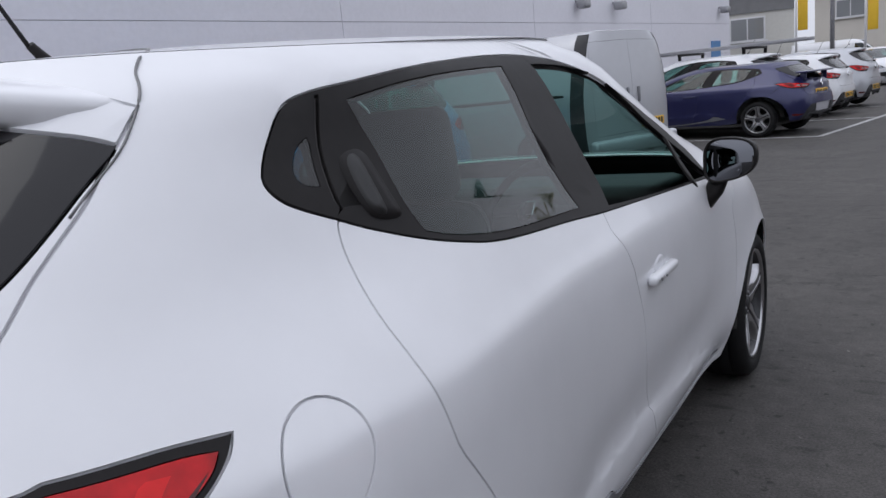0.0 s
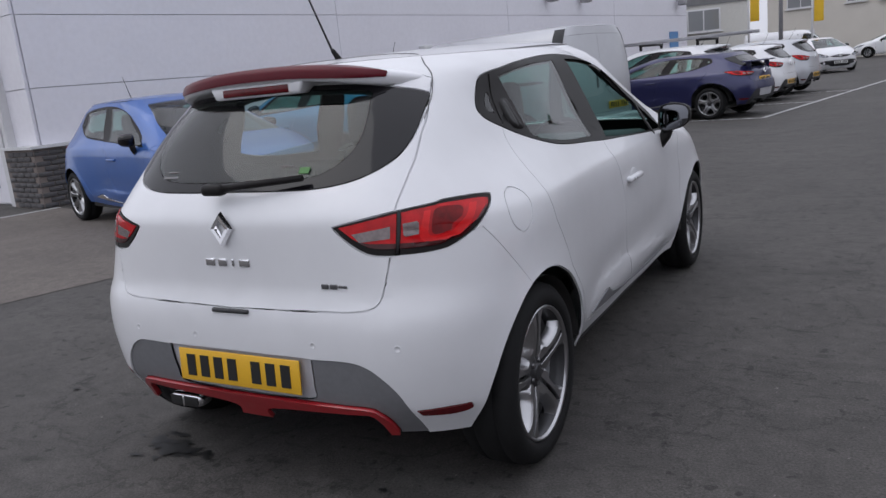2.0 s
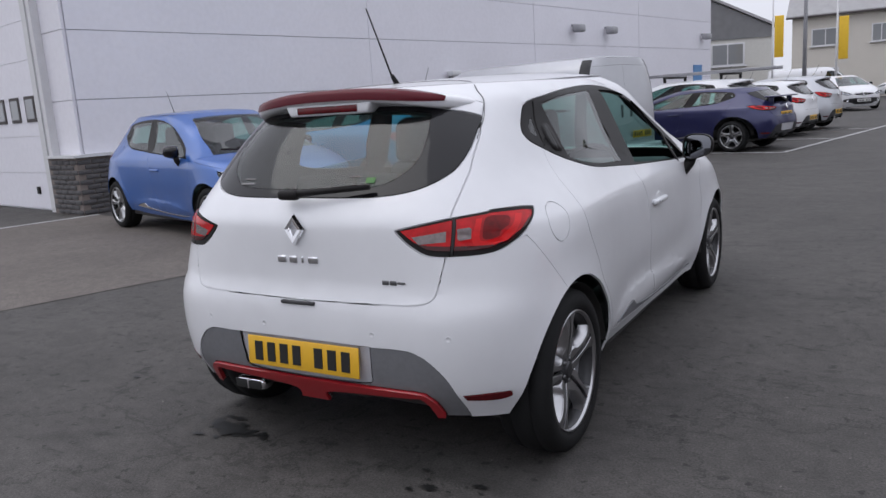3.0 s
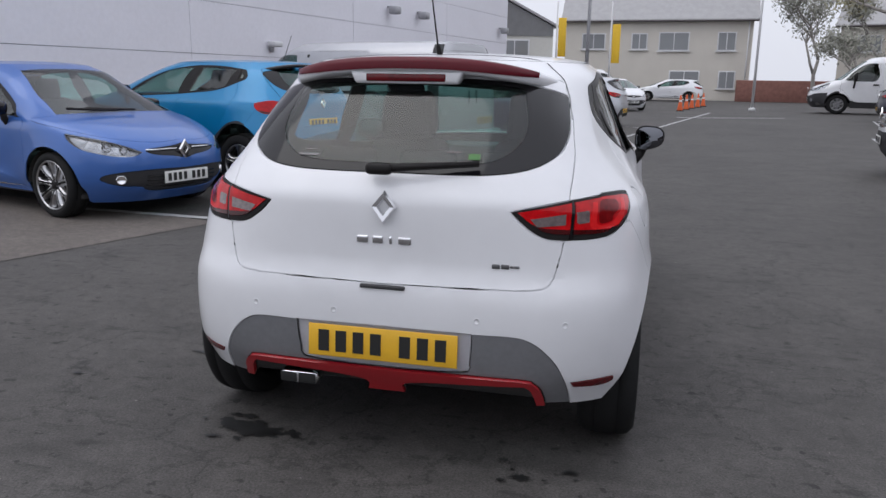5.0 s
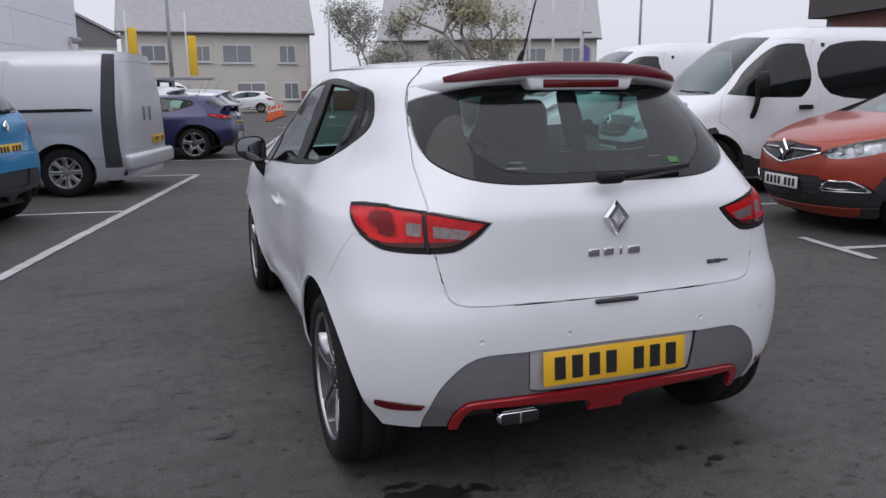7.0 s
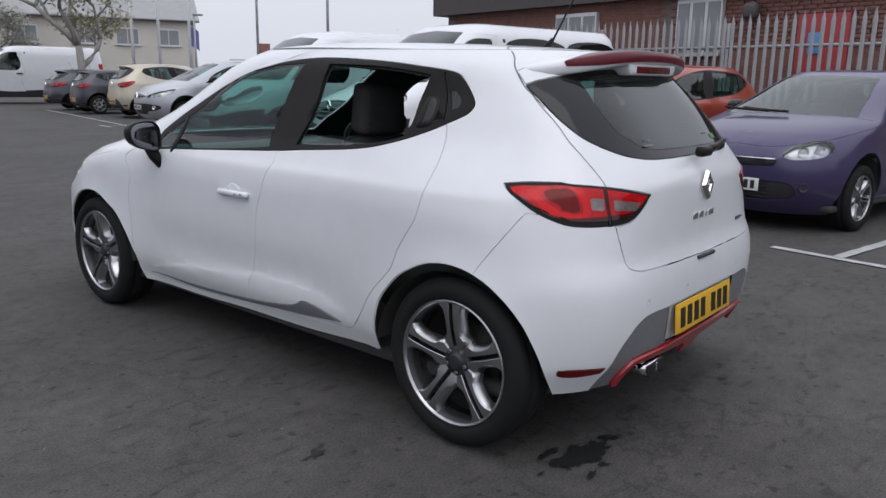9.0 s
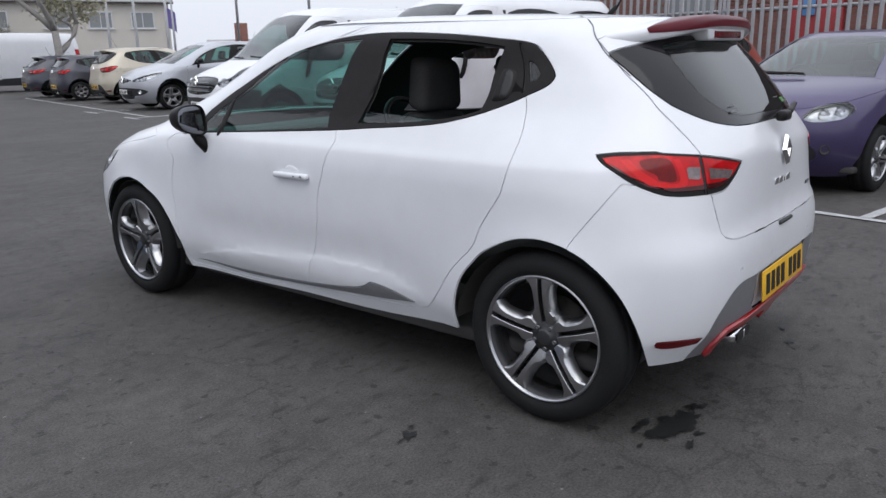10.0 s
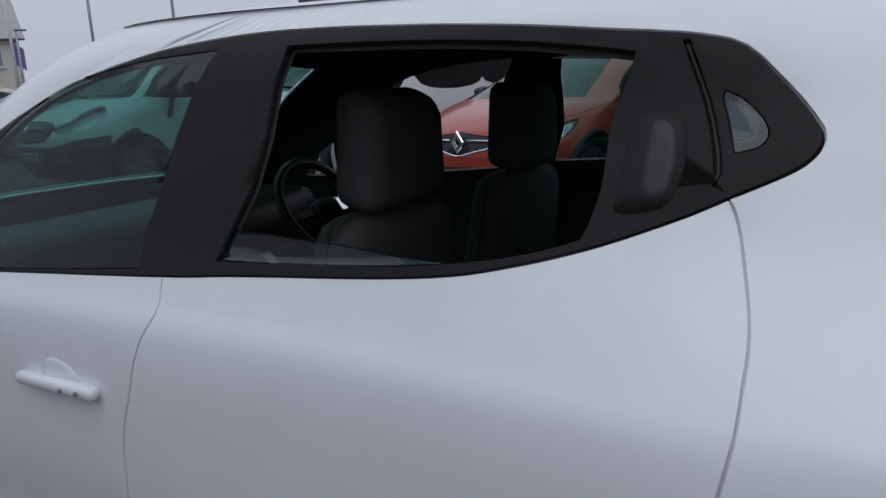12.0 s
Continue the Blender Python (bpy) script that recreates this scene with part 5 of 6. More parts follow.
# ---- ground ----
def ground_mat(name, color, grain=110.0, patch=0.35, wear=0.24, crack=True):
    """Worn paving: stone grain, broad blotches, fine cracks."""
    m = bpy.data.materials.new(name)
    m.use_nodes = True
    n, l = m.node_tree.nodes, m.node_tree.links
    b = n["Principled BSDF"]
    co = n.new("ShaderNodeTexCoord")
    tex = []
    for s, d, k in ((patch, 7, 0.6), (2.6, 8, 0.65), (grain, 3, 0.6), (13.0, 9, 0.75)):
        t = n.new("ShaderNodeTexNoise")
        t.inputs["Scale"].default_value, t.inputs["Detail"].default_value, t.inputs["Roughness"].default_value = s, d, k
        l.new(co.outputs["Object"], t.inputs[0])
        tex.append(t)
    v = n.new("ShaderNodeTexVoronoi")
    v.feature, v.inputs["Scale"].default_value = "DISTANCE_TO_EDGE", 0.9
    warp = n.new("ShaderNodeVectorMath")
    warp.operation = "MULTIPLY_ADD"
    warp.inputs[1].default_value = (0.7, 0.7, 0.7)
    l.new(tex[1].outputs["Color"], warp.inputs[0]), l.new(co.outputs["Object"], warp.inputs[2]), l.new(warp.outputs[0], v.inputs[0])
    parts = []
    for t, lo, hi, f0, f1 in ((tex[0], 0.3, 0.7, 1 - wear, 1 + wear), (tex[1], 0.3, 0.7, 1 - wear * 0.8, 1 + wear * 0.8), (tex[2], 0.25, 0.75, 0.48, 1.52), (v, 0.0, 0.012, 0.55 if crack else 1.0, 1.0), (tex[3], 0.32, 0.68, 0.74, 1.26)):
        r = n.new("ShaderNodeMapRange")
        for i, x in zip((1, 2, 3, 4), (lo, hi, f0, f1)):
            r.inputs[i].default_value = x
        l.new(t.outputs[0], r.inputs[0])
        parts.append(r)
    # pits, streaks and pale stones
    turn = n.new("ShaderNodeMapping")
    turn.inputs["Rotation"].default_value, turn.inputs["Scale"].default_value = (0, 0, 0.9), (1.0, 3.0, 1)
    l.new(co.outputs["Object"], turn.inputs[0])
    for src, s, d, lo, hi, f1 in ((co.outputs["Object"], 15.0, 3, 0.64, 0.69, 0.42), (turn.outputs[0], 5.0, 7, 0.60, 0.70, 0.55), (turn.outputs[0], 1.1, 6, 0.58, 0.70, 0.75), (co.outputs["Object"], 34.0, 2, 0.735, 0.76, 2.4)) if crack else ():
        t, r = n.new("ShaderNodeTexNoise"), n.new("ShaderNodeMapRange")
        t.inputs["Scale"].default_value, t.inputs["Detail"].default_value = s, d
        l.new(src, t.inputs[0]), l.new(t.outputs[0], r.inputs[0])
        for i, x in zip((1, 2, 3, 4), (lo, hi, 1.0, f1)):
            r.inputs[i].default_value = x
        parts.append(r)
    cur = parts[0].outputs[0]
    for r in parts[1:]:
        q = n.new("ShaderNodeMath")
        q.operation = "MULTIPLY"
        l.new(cur, q.inputs[0]), l.new(r.outputs[0], q.inputs[1])
        cur = q.outputs[0]
    sc = n.new("ShaderNodeVectorMath")
    sc.operation = "SCALE"
    sc.inputs[0].default_value = color
    l.new(cur, sc.inputs[3]), l.new(sc.outputs[0], b.inputs["Base Color"])
    b.inputs["Roughness"].default_value = 0.8
    bp = n.new("ShaderNodeBump")
    bp.inputs["Strength"].default_value, bp.inputs["Distance"].default_value = 0.5, 0.004
    l.new(tex[2].outputs[0], bp.inputs["Height"]), l.new(bp.outputs[0], b.inputs["Normal"])
    return m


M_ASPHALT = ground_mat("asphalt", (0.0575, 0.0530, 0.0500))
M_SLAB = ground_mat("worn_concrete", (0.112, 0.097, 0.086), 120, 0.5, 0.15, False)
M_LINE = mat("line_paint", (0.40, 0.40, 0.40), 0.8, var=0.35, scale=7, bump=0.2, bscale=90)
M_OIL = mat("oil_stain", (0.011, 0.011, 0.011), 0.55, var=0.2, scale=30)
M_CLAD = mat("white_cladding", (0.76, 0.75, 0.80), 0.55, var=0.035, scale=0.6, bscale=12)
M_JOINT = mat("cladding_joint", (0.42, 0.41, 0.45), 0.7)
# brick red lightened, with the fade of the mist painted in
M_BRICK = mat("red_brick", (0.23, 0.108, 0.088), 0.9, var=0.22, scale=5, bump=0.3)
M_MORTAR = mat("mortar", (0.19, 0.16, 0.145), 0.9, var=0.1)
M_STONE = mat("grey_brick", (0.085, 0.082, 0.085), 0.85, var=0.2, scale=9, bump=0.4)
# render, slate and panes carry the mist as paler base colours
M_RENDER = mat("beige_render", (0.60, 0.565, 0.51), 0.9, var=0.06, scale=0.7)
M_SLATE = mat("roof_slate", (0.36, 0.355, 0.36), 0.8, var=0.1, scale=3)
M_FRAME = mat("white_frame", (0.62, 0.62, 0.63), 0.5, var=0.04)
M_PANE = mat("far_pane", (0.22, 0.23, 0.24), 0.15, coat=0.5)
M_STEEL = mat("galvanised_steel", (0.36, 0.36, 0.375), 0.55, 0.5, var=0.12, scale=6)
M_FASCIA = mat("dark_fascia", (0.07, 0.06, 0.06), 0.7, var=0.1)
M_BANNER = mat("yellow_banner", (0.80, 0.50, 0.03), 0.6, var=0.05)
M_VIOLET = mat("violet_flag", (0.16, 0.13, 0.35), 0.7, var=0.08)
M_SIGNR = mat("red_door_paint", (0.30, 0.03, 0.035), 0.6, var=0.08)
M_SIGNB = mat("blue_sign", (0.10, 0.25, 0.50), 0.5, var=0.05)
# bark and leaves are paled: the mist's haze is put into their colour
M_BARK = mat("bark", (0.30, 0.28, 0.26), 0.95, var=0.2, scale=6, bump=0.4)
M_LEAF = mat("autumn_leaf", (0.28, 0.26, 0.17), 0.85, var=0.3, scale=1.2)
M_HEDGE = mat("dull_leaf", (0.26, 0.26, 0.22), 0.9, var=0.25, scale=1.0)
M_CONE = mat("cone_orange", (0.60, 0.10, 0.02), 0.6, var=0.06)


def sheet(name, pts, z, material, label="", kind="structure"):
    me = mesh_of(name, [(x, y, z) for x, y in pts], [tuple(range(len(pts)))], False)
    ob = part(name, me, material)
    return tagged(ob, label, "", "", kind)


sheet("ground", [(-600, -600), (600, -600), (600, 600), (-600, 600)], 0, M_ASPHALT, "dark grey worn asphalt of a car park")


sheet("pavement_slab", [(-14, -13), (-9.4, -14), (-2.88, 3.36), lot(-9.3, 3.15)], 0.004, M_SLAB, "lighter worn concrete apron beside the asphalt")


def worn_line(p0, p1, width=0.09, seed=1):
    """A painted line with ragged edges, worn through in places."""
    rng = random.Random(seed)
    (x0, y0), (x1, y1) = p0, p1
    d = math.dist(p0, p1)
    n = max(4, int(d / 0.12))
    ux, uy = (x1 - x0) / d, (y1 - y0) / d
    vs, fs = [], []
    for i in range(n + 1):
        t = d * i / n
        for s in (-1, 1):
            w = s * width / 2 + rng.uniform(-0.006, 0.006)
            vs.append((x0 + ux * t - uy * w, y0 + uy * t + ux * w, 0.008))
    for i in range(n):
        if rng.random() > 0.012:
            fs.append((2 * i, 2 * i + 2, 2 * i + 3, 2 * i + 1))
    ob = part("line_marking", mesh_of("line_marking", vs, fs, False), M_LINE)
    return tagged(ob, "worn white bay line painted on asphalt", "", "", "structure")


for k, (p, q) in enumerate((((-2.58, 3.48), (-0.98, 10.55)), ((0.08, 13.3), (4.2, 33)), ((-5.0, 3.62), (-2.58, 3.48)), ((-6.3, 7.25), (-1.89, 6.67)), ((-5.4, 11.1), (-0.98, 10.55)), ((-4.3, 14.0), (0.08, 13.3)), ((-3.6, 17.4), (0.85, 16.8)), ((-2.9, 20.8), (1.6, 20.2)), ((-9.05, 3.3), (-8.65, 4.75)), ((-9.6, 3.6), (-9.05, 3.3)))):
    worn_line(p, q, 0.10, k)
for k, l0 in enumerate((0.35, 2.82, 5.25, 7.7, 10.1, 12.5, 15.8, 18.6)):
    worn_line(lot(3.45, l0), lot(8.2, l0), 0.085, 20 + k)
    worn_line(lot(3.42, l0 - 0.42), lot(3.42, l0 + 0.5), 0.085, 40 + k)
worn_line((6.53, 14.9), (9.4, 28.0), 0.085, 60)
for k, (p, q) in enumerate((((6.6, 15.0), (11.4, 14.2)), ((7.1, 18.0), (11.9, 17.2)), ((7.9, 21.5), (12.7, 20.7)))):
    worn_line(p, q, 0.085, 62 + k)
worn_line((2.5, 27.5), (6.5, 29), 0.25, 70)


def blot(x, y, r, seed):
    rng = random.Random(seed)
    pts = []
    for i in range(22):
        a = 2 * math.pi * i / 22
        k = r * (0.55 + 0.75 * noise.noise(Vector((math.cos(a) * 1.6 + seed, math.sin(a) * 1.6, seed))) ** 2 * 3 + rng.uniform(-0.28, 0.34))
        pts.append((x + 1.5 * k * math.cos(a), y + 0.7 * k * math.sin(a)))
    tagged(sheet("oil_stain", pts, 0.005 + 0.0015 * (seed % 5), M_OIL), "black oil stain on the asphalt")


for k, (x, y, r) in enumerate(((-0.60, -0.40, 0.085), (-0.69, -0.37, 0.05), (-0.52, -0.42, 0.06), (-0.64, -0.30, 0.022), (0.47, -0.50, 0.04), (0.64, -0.43, 0.03), (0.40, -0.40, 0.018), (-1.2, 0.3, 0.03), (-1.6, -0.1, 0.02))):
    blot(x, y, r, k + 3)
    for j in range(4 if r > 0.035 else 1):
        blot(x + r * 2.2 * math.cos(2.1 * j + k), y + r * 1.3 * math.sin(2.1 * j + k), r * (0.35 - 0.05 * j), 7 * k + j + 20)


# ---- buildings ----
def block(name, a0, a1, l0, l1, z0, z1, material, label="", parent=None, kind="structure", inset=0.0):
    vs = [(*lot(a, l), z) for z in (z0, z1) for a, l in ((a0, l0), (a1, l0), (a1, l1), (a0, l1))]
    me = mesh_of(name, vs, [(3, 2, 1, 0), (4, 5, 6, 7), (0, 1, 5, 4), (1, 2, 6, 5), (2, 3, 7, 6), (3, 0, 4, 7)], False)
    ob = part(name, me, material, parent)
    return ob if parent else tagged(ob, label, "", "", kind)


wall = block("wall_west", -24, -9.62, 3.2, 28.6, 0, 7.5, M_JOINT, "white metal-clad showroom wall on a grey brick plinth")
z = 0.92
while z < 7.4:
    h = 0.83 if z < 1 else 1.04
    for k in range(4):
        block("cladding_panel", -9.62, -9.59, 3.2 + k * 6.35 + 0.006, 3.2 + (k + 1) * 6.35 - 0.006 * (k < 3), z + 0.009, min(z + h, 7.48) - 0.003, M_CLAD, parent=wall)
    block("cladding_panel", -10.5, -9.59, 3.14, 3.175, z + 0.009, min(z + h, 7.48) - 0.003, M_CLAD, parent=wall)
    z += h
block("sill_trim", -10.5, -9.45, 2.97, 28.6, 0.885, 0.925, M_FRAME, parent=wall)
block("downpipe", -10.42, -10.30, 3.02, 3.14, 0.9, 7.4, M_FRAME, parent=wall)
plinth = block("wall_plinth", -10.5, -9.50, 3.02, 28.5, 0, 0.885, M_MORTAR, "grey brick plinth under white cladding")
end = block("wall_south", -30, -9.62, 3.18, 3.2, 0.0, 7.48, M_CLAD, "white end wall of the showroom with sectional doors")


def sectional_door(a0, a1, l=3.18):
    """A white sectional door in the end wall, with small dark windows."""
    d = block("door_1", a0, a1, l - 0.015, l, 0.02, 4.3, M_FRAME, "white sectional door with small dark windows")
    for k in range(7):
        block("door_section", a0 + 0.02, a1 - 0.02, l - 0.035, l - 0.015, 0.03 + k * 0.61, 0.632 + k * 0.61, M_CLAD, parent=d)
    n = 4
    for k in range(n):
        c = a0 + 0.4 + k * (a1 - a0 - 0.8) / (n - 1)
        block("door_window", c - 0.19, c + 0.19, l - 0.05, l - 0.03, 1.48, 1.90, M_FASCIA, parent=d)
        block("window_pane", c - 0.14, c + 0.14, l - 0.055, l - 0.045, 1.53, 1.85, M_PANE, parent=d)
    block("door_frame", a1, a1 + 0.16, l - 0.12, l, 0, 4.6, M_FRAME, parent=d)
    block("door_frame", a0 - 0.16, a0, l - 0.12, l, 0, 4.6, M_FRAME, parent=d)
    block("door_bolt", a1 - 0.62, a1 - 0.52, l - 0.06, l - 0.03, 0.28, 0.40, M_BLACK, parent=d)


sectional_door(-13.4, -10.75)
sectional_door(-18.0, -15.2)
block("wall_pier", -15.0, -13.62, 3.02, 3.17, 0, 0.86, M_STONE, "grey brick pier between the doors")


def fixture(name, label, at, kit):
    e = tagged(new(name), label, "lamp" if "lamp" in name else "sign")
    e.matrix_basis = pose(*at, 0, 0, -10)
    for nme, b, m in kit:
        part(nme, b, m, e)


x, y = lot(-9.45, 12.15)
fixture("wall_lamp", "white bulkhead lamp on the clad wall", (x, y, 2.04), [("housing", box(0.2, 0.34, 0.12, (0, 0, 0), 0.03), M_FRAME), ("bracket", box(0.06, 0.1, 0.16, (-0.1, 0, -0.1), 0.01), M_STEEL)])
for l in (17.9, 19.9, 27.6):
    x, y = lot(-9.45, l)
    fixture("wall_lamp", "grey floodlight on the clad wall", (x, y, 3.25), [("housing", box(0.3, 0.3, 0.22, (0.1, 0, 0), 0.05), M_STEEL), ("bracket", box(0.2, 0.06, 0.06, (-0.1, 0, 0.1), 0.01), M_STEEL)])
block("sign_board", -9.58, -9.55, 26.8, 27.6, 1.5, 2.2, M_SIGNB, "small blue and white sign on the clad wall")


def window_on(parent, at, w, h, yaw, bars=1):
    """A window: frame, two panes and sill, facing along yaw."""
    t = Matrix.Translation(at) @ Matrix.Rotation(yaw, 4, "Z")
    def put(n, b, m, par):
        bmesh.ops.transform(b, matrix=t, verts=b.verts)
        return part(n, b, m, par)
    f = put("window", box(w, 0.10, h, (0, 0.0, 0), 0.01), M_FRAME, parent)
    for k in range(bars + 1):
        ww = (w - 0.12) / (bars + 1)
        put("pane", box(ww - 0.06, 0.02, h - 0.16, (-w / 2 + 0.06 + ww * (k + 0.5), -0.05, 0)), M_PANE, f)
    put("sill", box(w + 0.2, 0.2, 0.08, (0, -0.06, -h / 2 - 0.03), 0.01), M_FRAME, f)


def house(name, label, at, yaw, length, depth, eave, ridge, wins, wall_mat, base=0.0, chimneys=(0.5,)):
    """A two-storey house: walls, pitched roof, windows on the long front."""
    h = tagged(new(name), label, "house")
    L, D = length / 2, depth
    vs = [(-L, 0, base), (L, 0, base), (L, D, base), (-L, D, base), (-L, 0, eave), (L, 0, eave), (L, D, eave), (-L, D, eave), (-L, D / 2, ridge), (L, D / 2, ridge)]
    part("wall", mesh_of("wall", vs, [(0, 1, 5, 4), (1, 2, 6, 9, 5), (2, 3, 7, 6), (3, 0, 4, 8, 7)], False), wall_mat, h)
    o, e = 0.35, 0.18
    k = (ridge - eave) / (D / 2)
    rv = []
    for dz in (0, e):
        rv += [(-L - o, -o, eave - o * k + dz), (L + o, -o, eave - o * k + dz), (L + o, D / 2, ridge + dz), (-L - o, D / 2, ridge + dz), (L + o, D + o, eave - o * k + dz), (-L - o, D + o, eave - o * k + dz)]
    part("roof", mesh_of("roof", rv, [(6, 7, 8, 9), (9, 8, 10, 11), (0, 3, 2, 1), (3, 5, 4, 2), (0, 1, 7, 6), (5, 11, 10, 4), (1, 2, 8, 7), (2, 4, 10, 8), (0, 6, 9, 3), (3, 9, 11, 5)], False), M_SLATE, h)
    for c in chimneys:
        part("chimney", box(0.9, 0.6, 1.8, (-L + length * c, D / 2, ridge + 0.4), 0.03), M_BRICK, h)
    for wx, wz, ww, wh in wins:
        window_on(h, (wx, 0, wz), ww, wh, 0)
    part("gutter", box(length + 0.7, 0.14, 0.12, (0, -o - 0.05, eave - o * k + 0.05), 0.03), M_FASCIA, h)
    part("downpipe", tube([(L - 0.3, -0.08, base), (L - 0.3, -0.08, eave - 0.2)], 0.05), M_FRAME, h)
    h.matrix_basis = pose(*at, 0, 0, 0, 0, yaw) if len(at) == 2 else pose(*at, 0, 0, yaw)
    return h


house("house", "beige rendered two-storey terrace in the mist", (2.3, 58, 0), -3, 13.5, 9, 6.0, 10.6, [(-4.6, 4.25, 1.8, 1.2), (-1.2, 4.25, 1.2, 1.2), (1.3, 4.25, 2.2, 1.35), (5.0, 4.25, 1.3, 1.35), (-4.6, 1.5, 1.8, 1.3), (2.2, 1.5, 2.2, 1.3), (5.2, 1.5, 1.2, 1.3)], M_RENDER, chimneys=(0.08, 0.92))
annexe = tagged(new("house"), "pale rendered annexe with a grey clad gable", "house")
gable = [(-7.0, 0, 0), (0, 0, 0), (0, 0, 4.35), (-4.2, 0, 6.45), (-7.0, 0, 5.05)]
part("wall", mesh_of("wall", gable + [(x, 8, z) for x, _, z in gable], [(0, 1, 2, 3, 4), (9, 8, 7, 6, 5), (1, 6, 7, 2), (5, 0, 4, 9)], False), mat("pale_render", (0.58, 0.57, 0.53), 0.9, var=0.05), annexe)
M_GABLE = mat("grey_gable_boards", (0.20, 0.20, 0.205), 0.8, var=0.10, scale=3)
clad = [(-6.98, 3.80), (-0.02, 3.80), (-0.02, 4.33), (-4.2, 6.42), (-6.98, 5.03)]
part("cladding", mesh_of("cladding", [(x, -0.06, z) for x, z in clad] + [(x, -0.005, z) for x, z in clad], [(0, 1, 2, 3, 4)] + [(k, k + 5, (k + 1) % 5 + 5, (k + 1) % 5) for k in range(5)], False), M_GABLE, annexe)
for x0, z0, x1, z1 in ((0.25, 4.25, -4.2, 6.48), (-7.25, 4.95, -4.2, 6.48)):
    rv = [(x, y, z + dz) for dz in (0.02, 0.16) for x, y, z in ((x0, -0.2, z0), (x1, -0.2, z1), (x1, 8.2, z1), (x0, 8.2, z0))]
    part("roof", mesh_of("roof", rv, [(0, 1, 2, 3), (4, 5, 6, 7), (0, 1, 5, 4), (1, 2, 6, 5), (2, 3, 7, 6), (3, 0, 4, 7)], False), M_SLATE, annexe)
window_on(annexe, (-2.25, 0, 3.0), 1.75, 1.2, 0)
annexe.matrix_basis = pose(-3.85, 42.9, 0, 0, 0, 18)
house("house", "beige terraced houses with slate roof in the mist", (24.0, 58, 0), -24, 18, 9, 5.75, 9.5, [(x, z, 1.7, 1.25) for x in (-7, -3, 1, 4, 7) for z in (4.25, 1.4)], M_RENDER, chimneys=(0.2, 0.55))
house("house", "low grey-roofed cottage in the mist", (31.5, 43, 0), -38, 6, 5, 1.1, 2.4, [], M_RENDER, chimneys=(0.35,))
low = tagged(part("garden_wall", box(14, 0.3, 1.5, (15, 56, 0.75), 0.03), M_BRICK), "low red brick garden wall", "wall")

# the brick building behind the steel fence
bb = block("wall_east", 11.4, 22, -22, 14.5, 0, 3.7, M_MORTAR, "red brick wall of a low building")
block("fascia", 11.1, 22.2, -22, 14.8, 2.98, 3.85, M_FASCIA, "dark roof fascia")


def wall_window(l, w, h, z):
    x, y = lot(11.32, l)
    win = tagged(new("window_1"), "white-framed window with bars in the brick wall", "", "", "structure")
    f = part("window_frame", box(0.12, w, h, (x, y, z), 0.01), M_FRAME, win)
    f.data.transform(Matrix.Translation((x, y, z)) @ Matrix.Rotation(radians(-10), 4, "Z") @ Matrix.Translation((-x, -y, -z)))
    for k in range(3):
        b = box(0.02, w / 3 - 0.08, h - 0.16, (-0.07, -w / 3 + k * w / 3, 0))
        bmesh.ops.transform(b, matrix=Matrix.Translation((x, y, z)) @ Matrix.Rotation(radians(-10), 4, "Z"), verts=b.verts)
        part("pane", b, M_PANE, win)


wall_window(9.85, 1.2, 0.7, 2.45)
wall_window(6.7, 1.0, 1.1, 2.36)
x, y = lot(11.3, 4.25)
dr = tagged(part("door_2", box(0.12, 0.9, 2.5, (0, 0, 1.25), 0.02), M_SIGNR), "dark red door in the brick wall", "", "", "structure")
dr.matrix_basis = pose(x, y, 0, 0, 0, -10)
part("door_sign", box(0.02, 0.22, 0.36, (-0.08, 0.12, 2.0), 0.004), M_SIGNB, dr)
for l in (5.55, 2.2):
    x, y = lot(11.15, l)
    fixture("wall_lamp", "dark bulkhead lamp on the brick wall", (x, y, 2.6), [("housing", box(0.22, 0.3, 0.3, (0, 0, 0), 0.08), M_FASCIA), ("bracket", box(0.2, 0.06, 0.06, (0.1, 0, 0.12), 0.01), M_STEEL)])

# palisade fence
fence = tagged(new("fence"), "galvanised steel palisade fence with pointed pales", "fence")
pale = mesh_of("pale", [(0.012 * (1 if i in (1, 2) else 0), dx, z) for z in (0.06, 2.28) for i, dx in enumerate((-0.034, -0.012, 0.012, 0.034))] + [(0.008, 0, 2.44)], [(0, 1, 5, 4), (1, 2, 6, 5), (2, 3, 7, 6), (4, 5, 8), (5, 6, 8), (6, 7, 8)], False)
for k in range(190):
    x, y = lot(9.9, -14 + k * 0.152)
    ob = part("pale", pale, M_STEEL, fence)
    ob.matrix_basis = pose(x, y, 0, 0, 0, 170 + 1.5 * math.sin(k * 2.1))
for k in range(11):
    x, y = lot(9.97, -14 + k * 2.75)
    part("post", box(0.1, 0.06, 2.3, (x, y, 1.15), 0.008), M_STEEL, fence)
for z in (0.4, 1.9):
    part("rail", tube([(*lot(9.94, -14), z), (*lot(9.94, 14.9), z)], 0.03, 6), M_STEEL, fence)


# ---- poles, flags, trees ----
def pole(name, label, cat, yaw, d, h, r, material, extra=None, eye=(-1.3, -2.4)):
    x, y = eye[0] + d * math.sin(radians(yaw)), eye[1] + d * math.cos(radians(yaw))
    e = tagged(new(name), label, cat)
    e.matrix_basis = pose(x, y, 0)
    part("mast", tube([(0, 0, 0), (0, 0, h * 0.5), (0, 0, h)], r, 8, 0.6), material, e)
    part("base", lathe([(0, 0.0), (0, r * 2.4), (0.12, r * 2.2), (0.16, r)], 12, "z"), material, e)
    for n, b, m in extra or ():
        part(n, b, m, e)
    return e


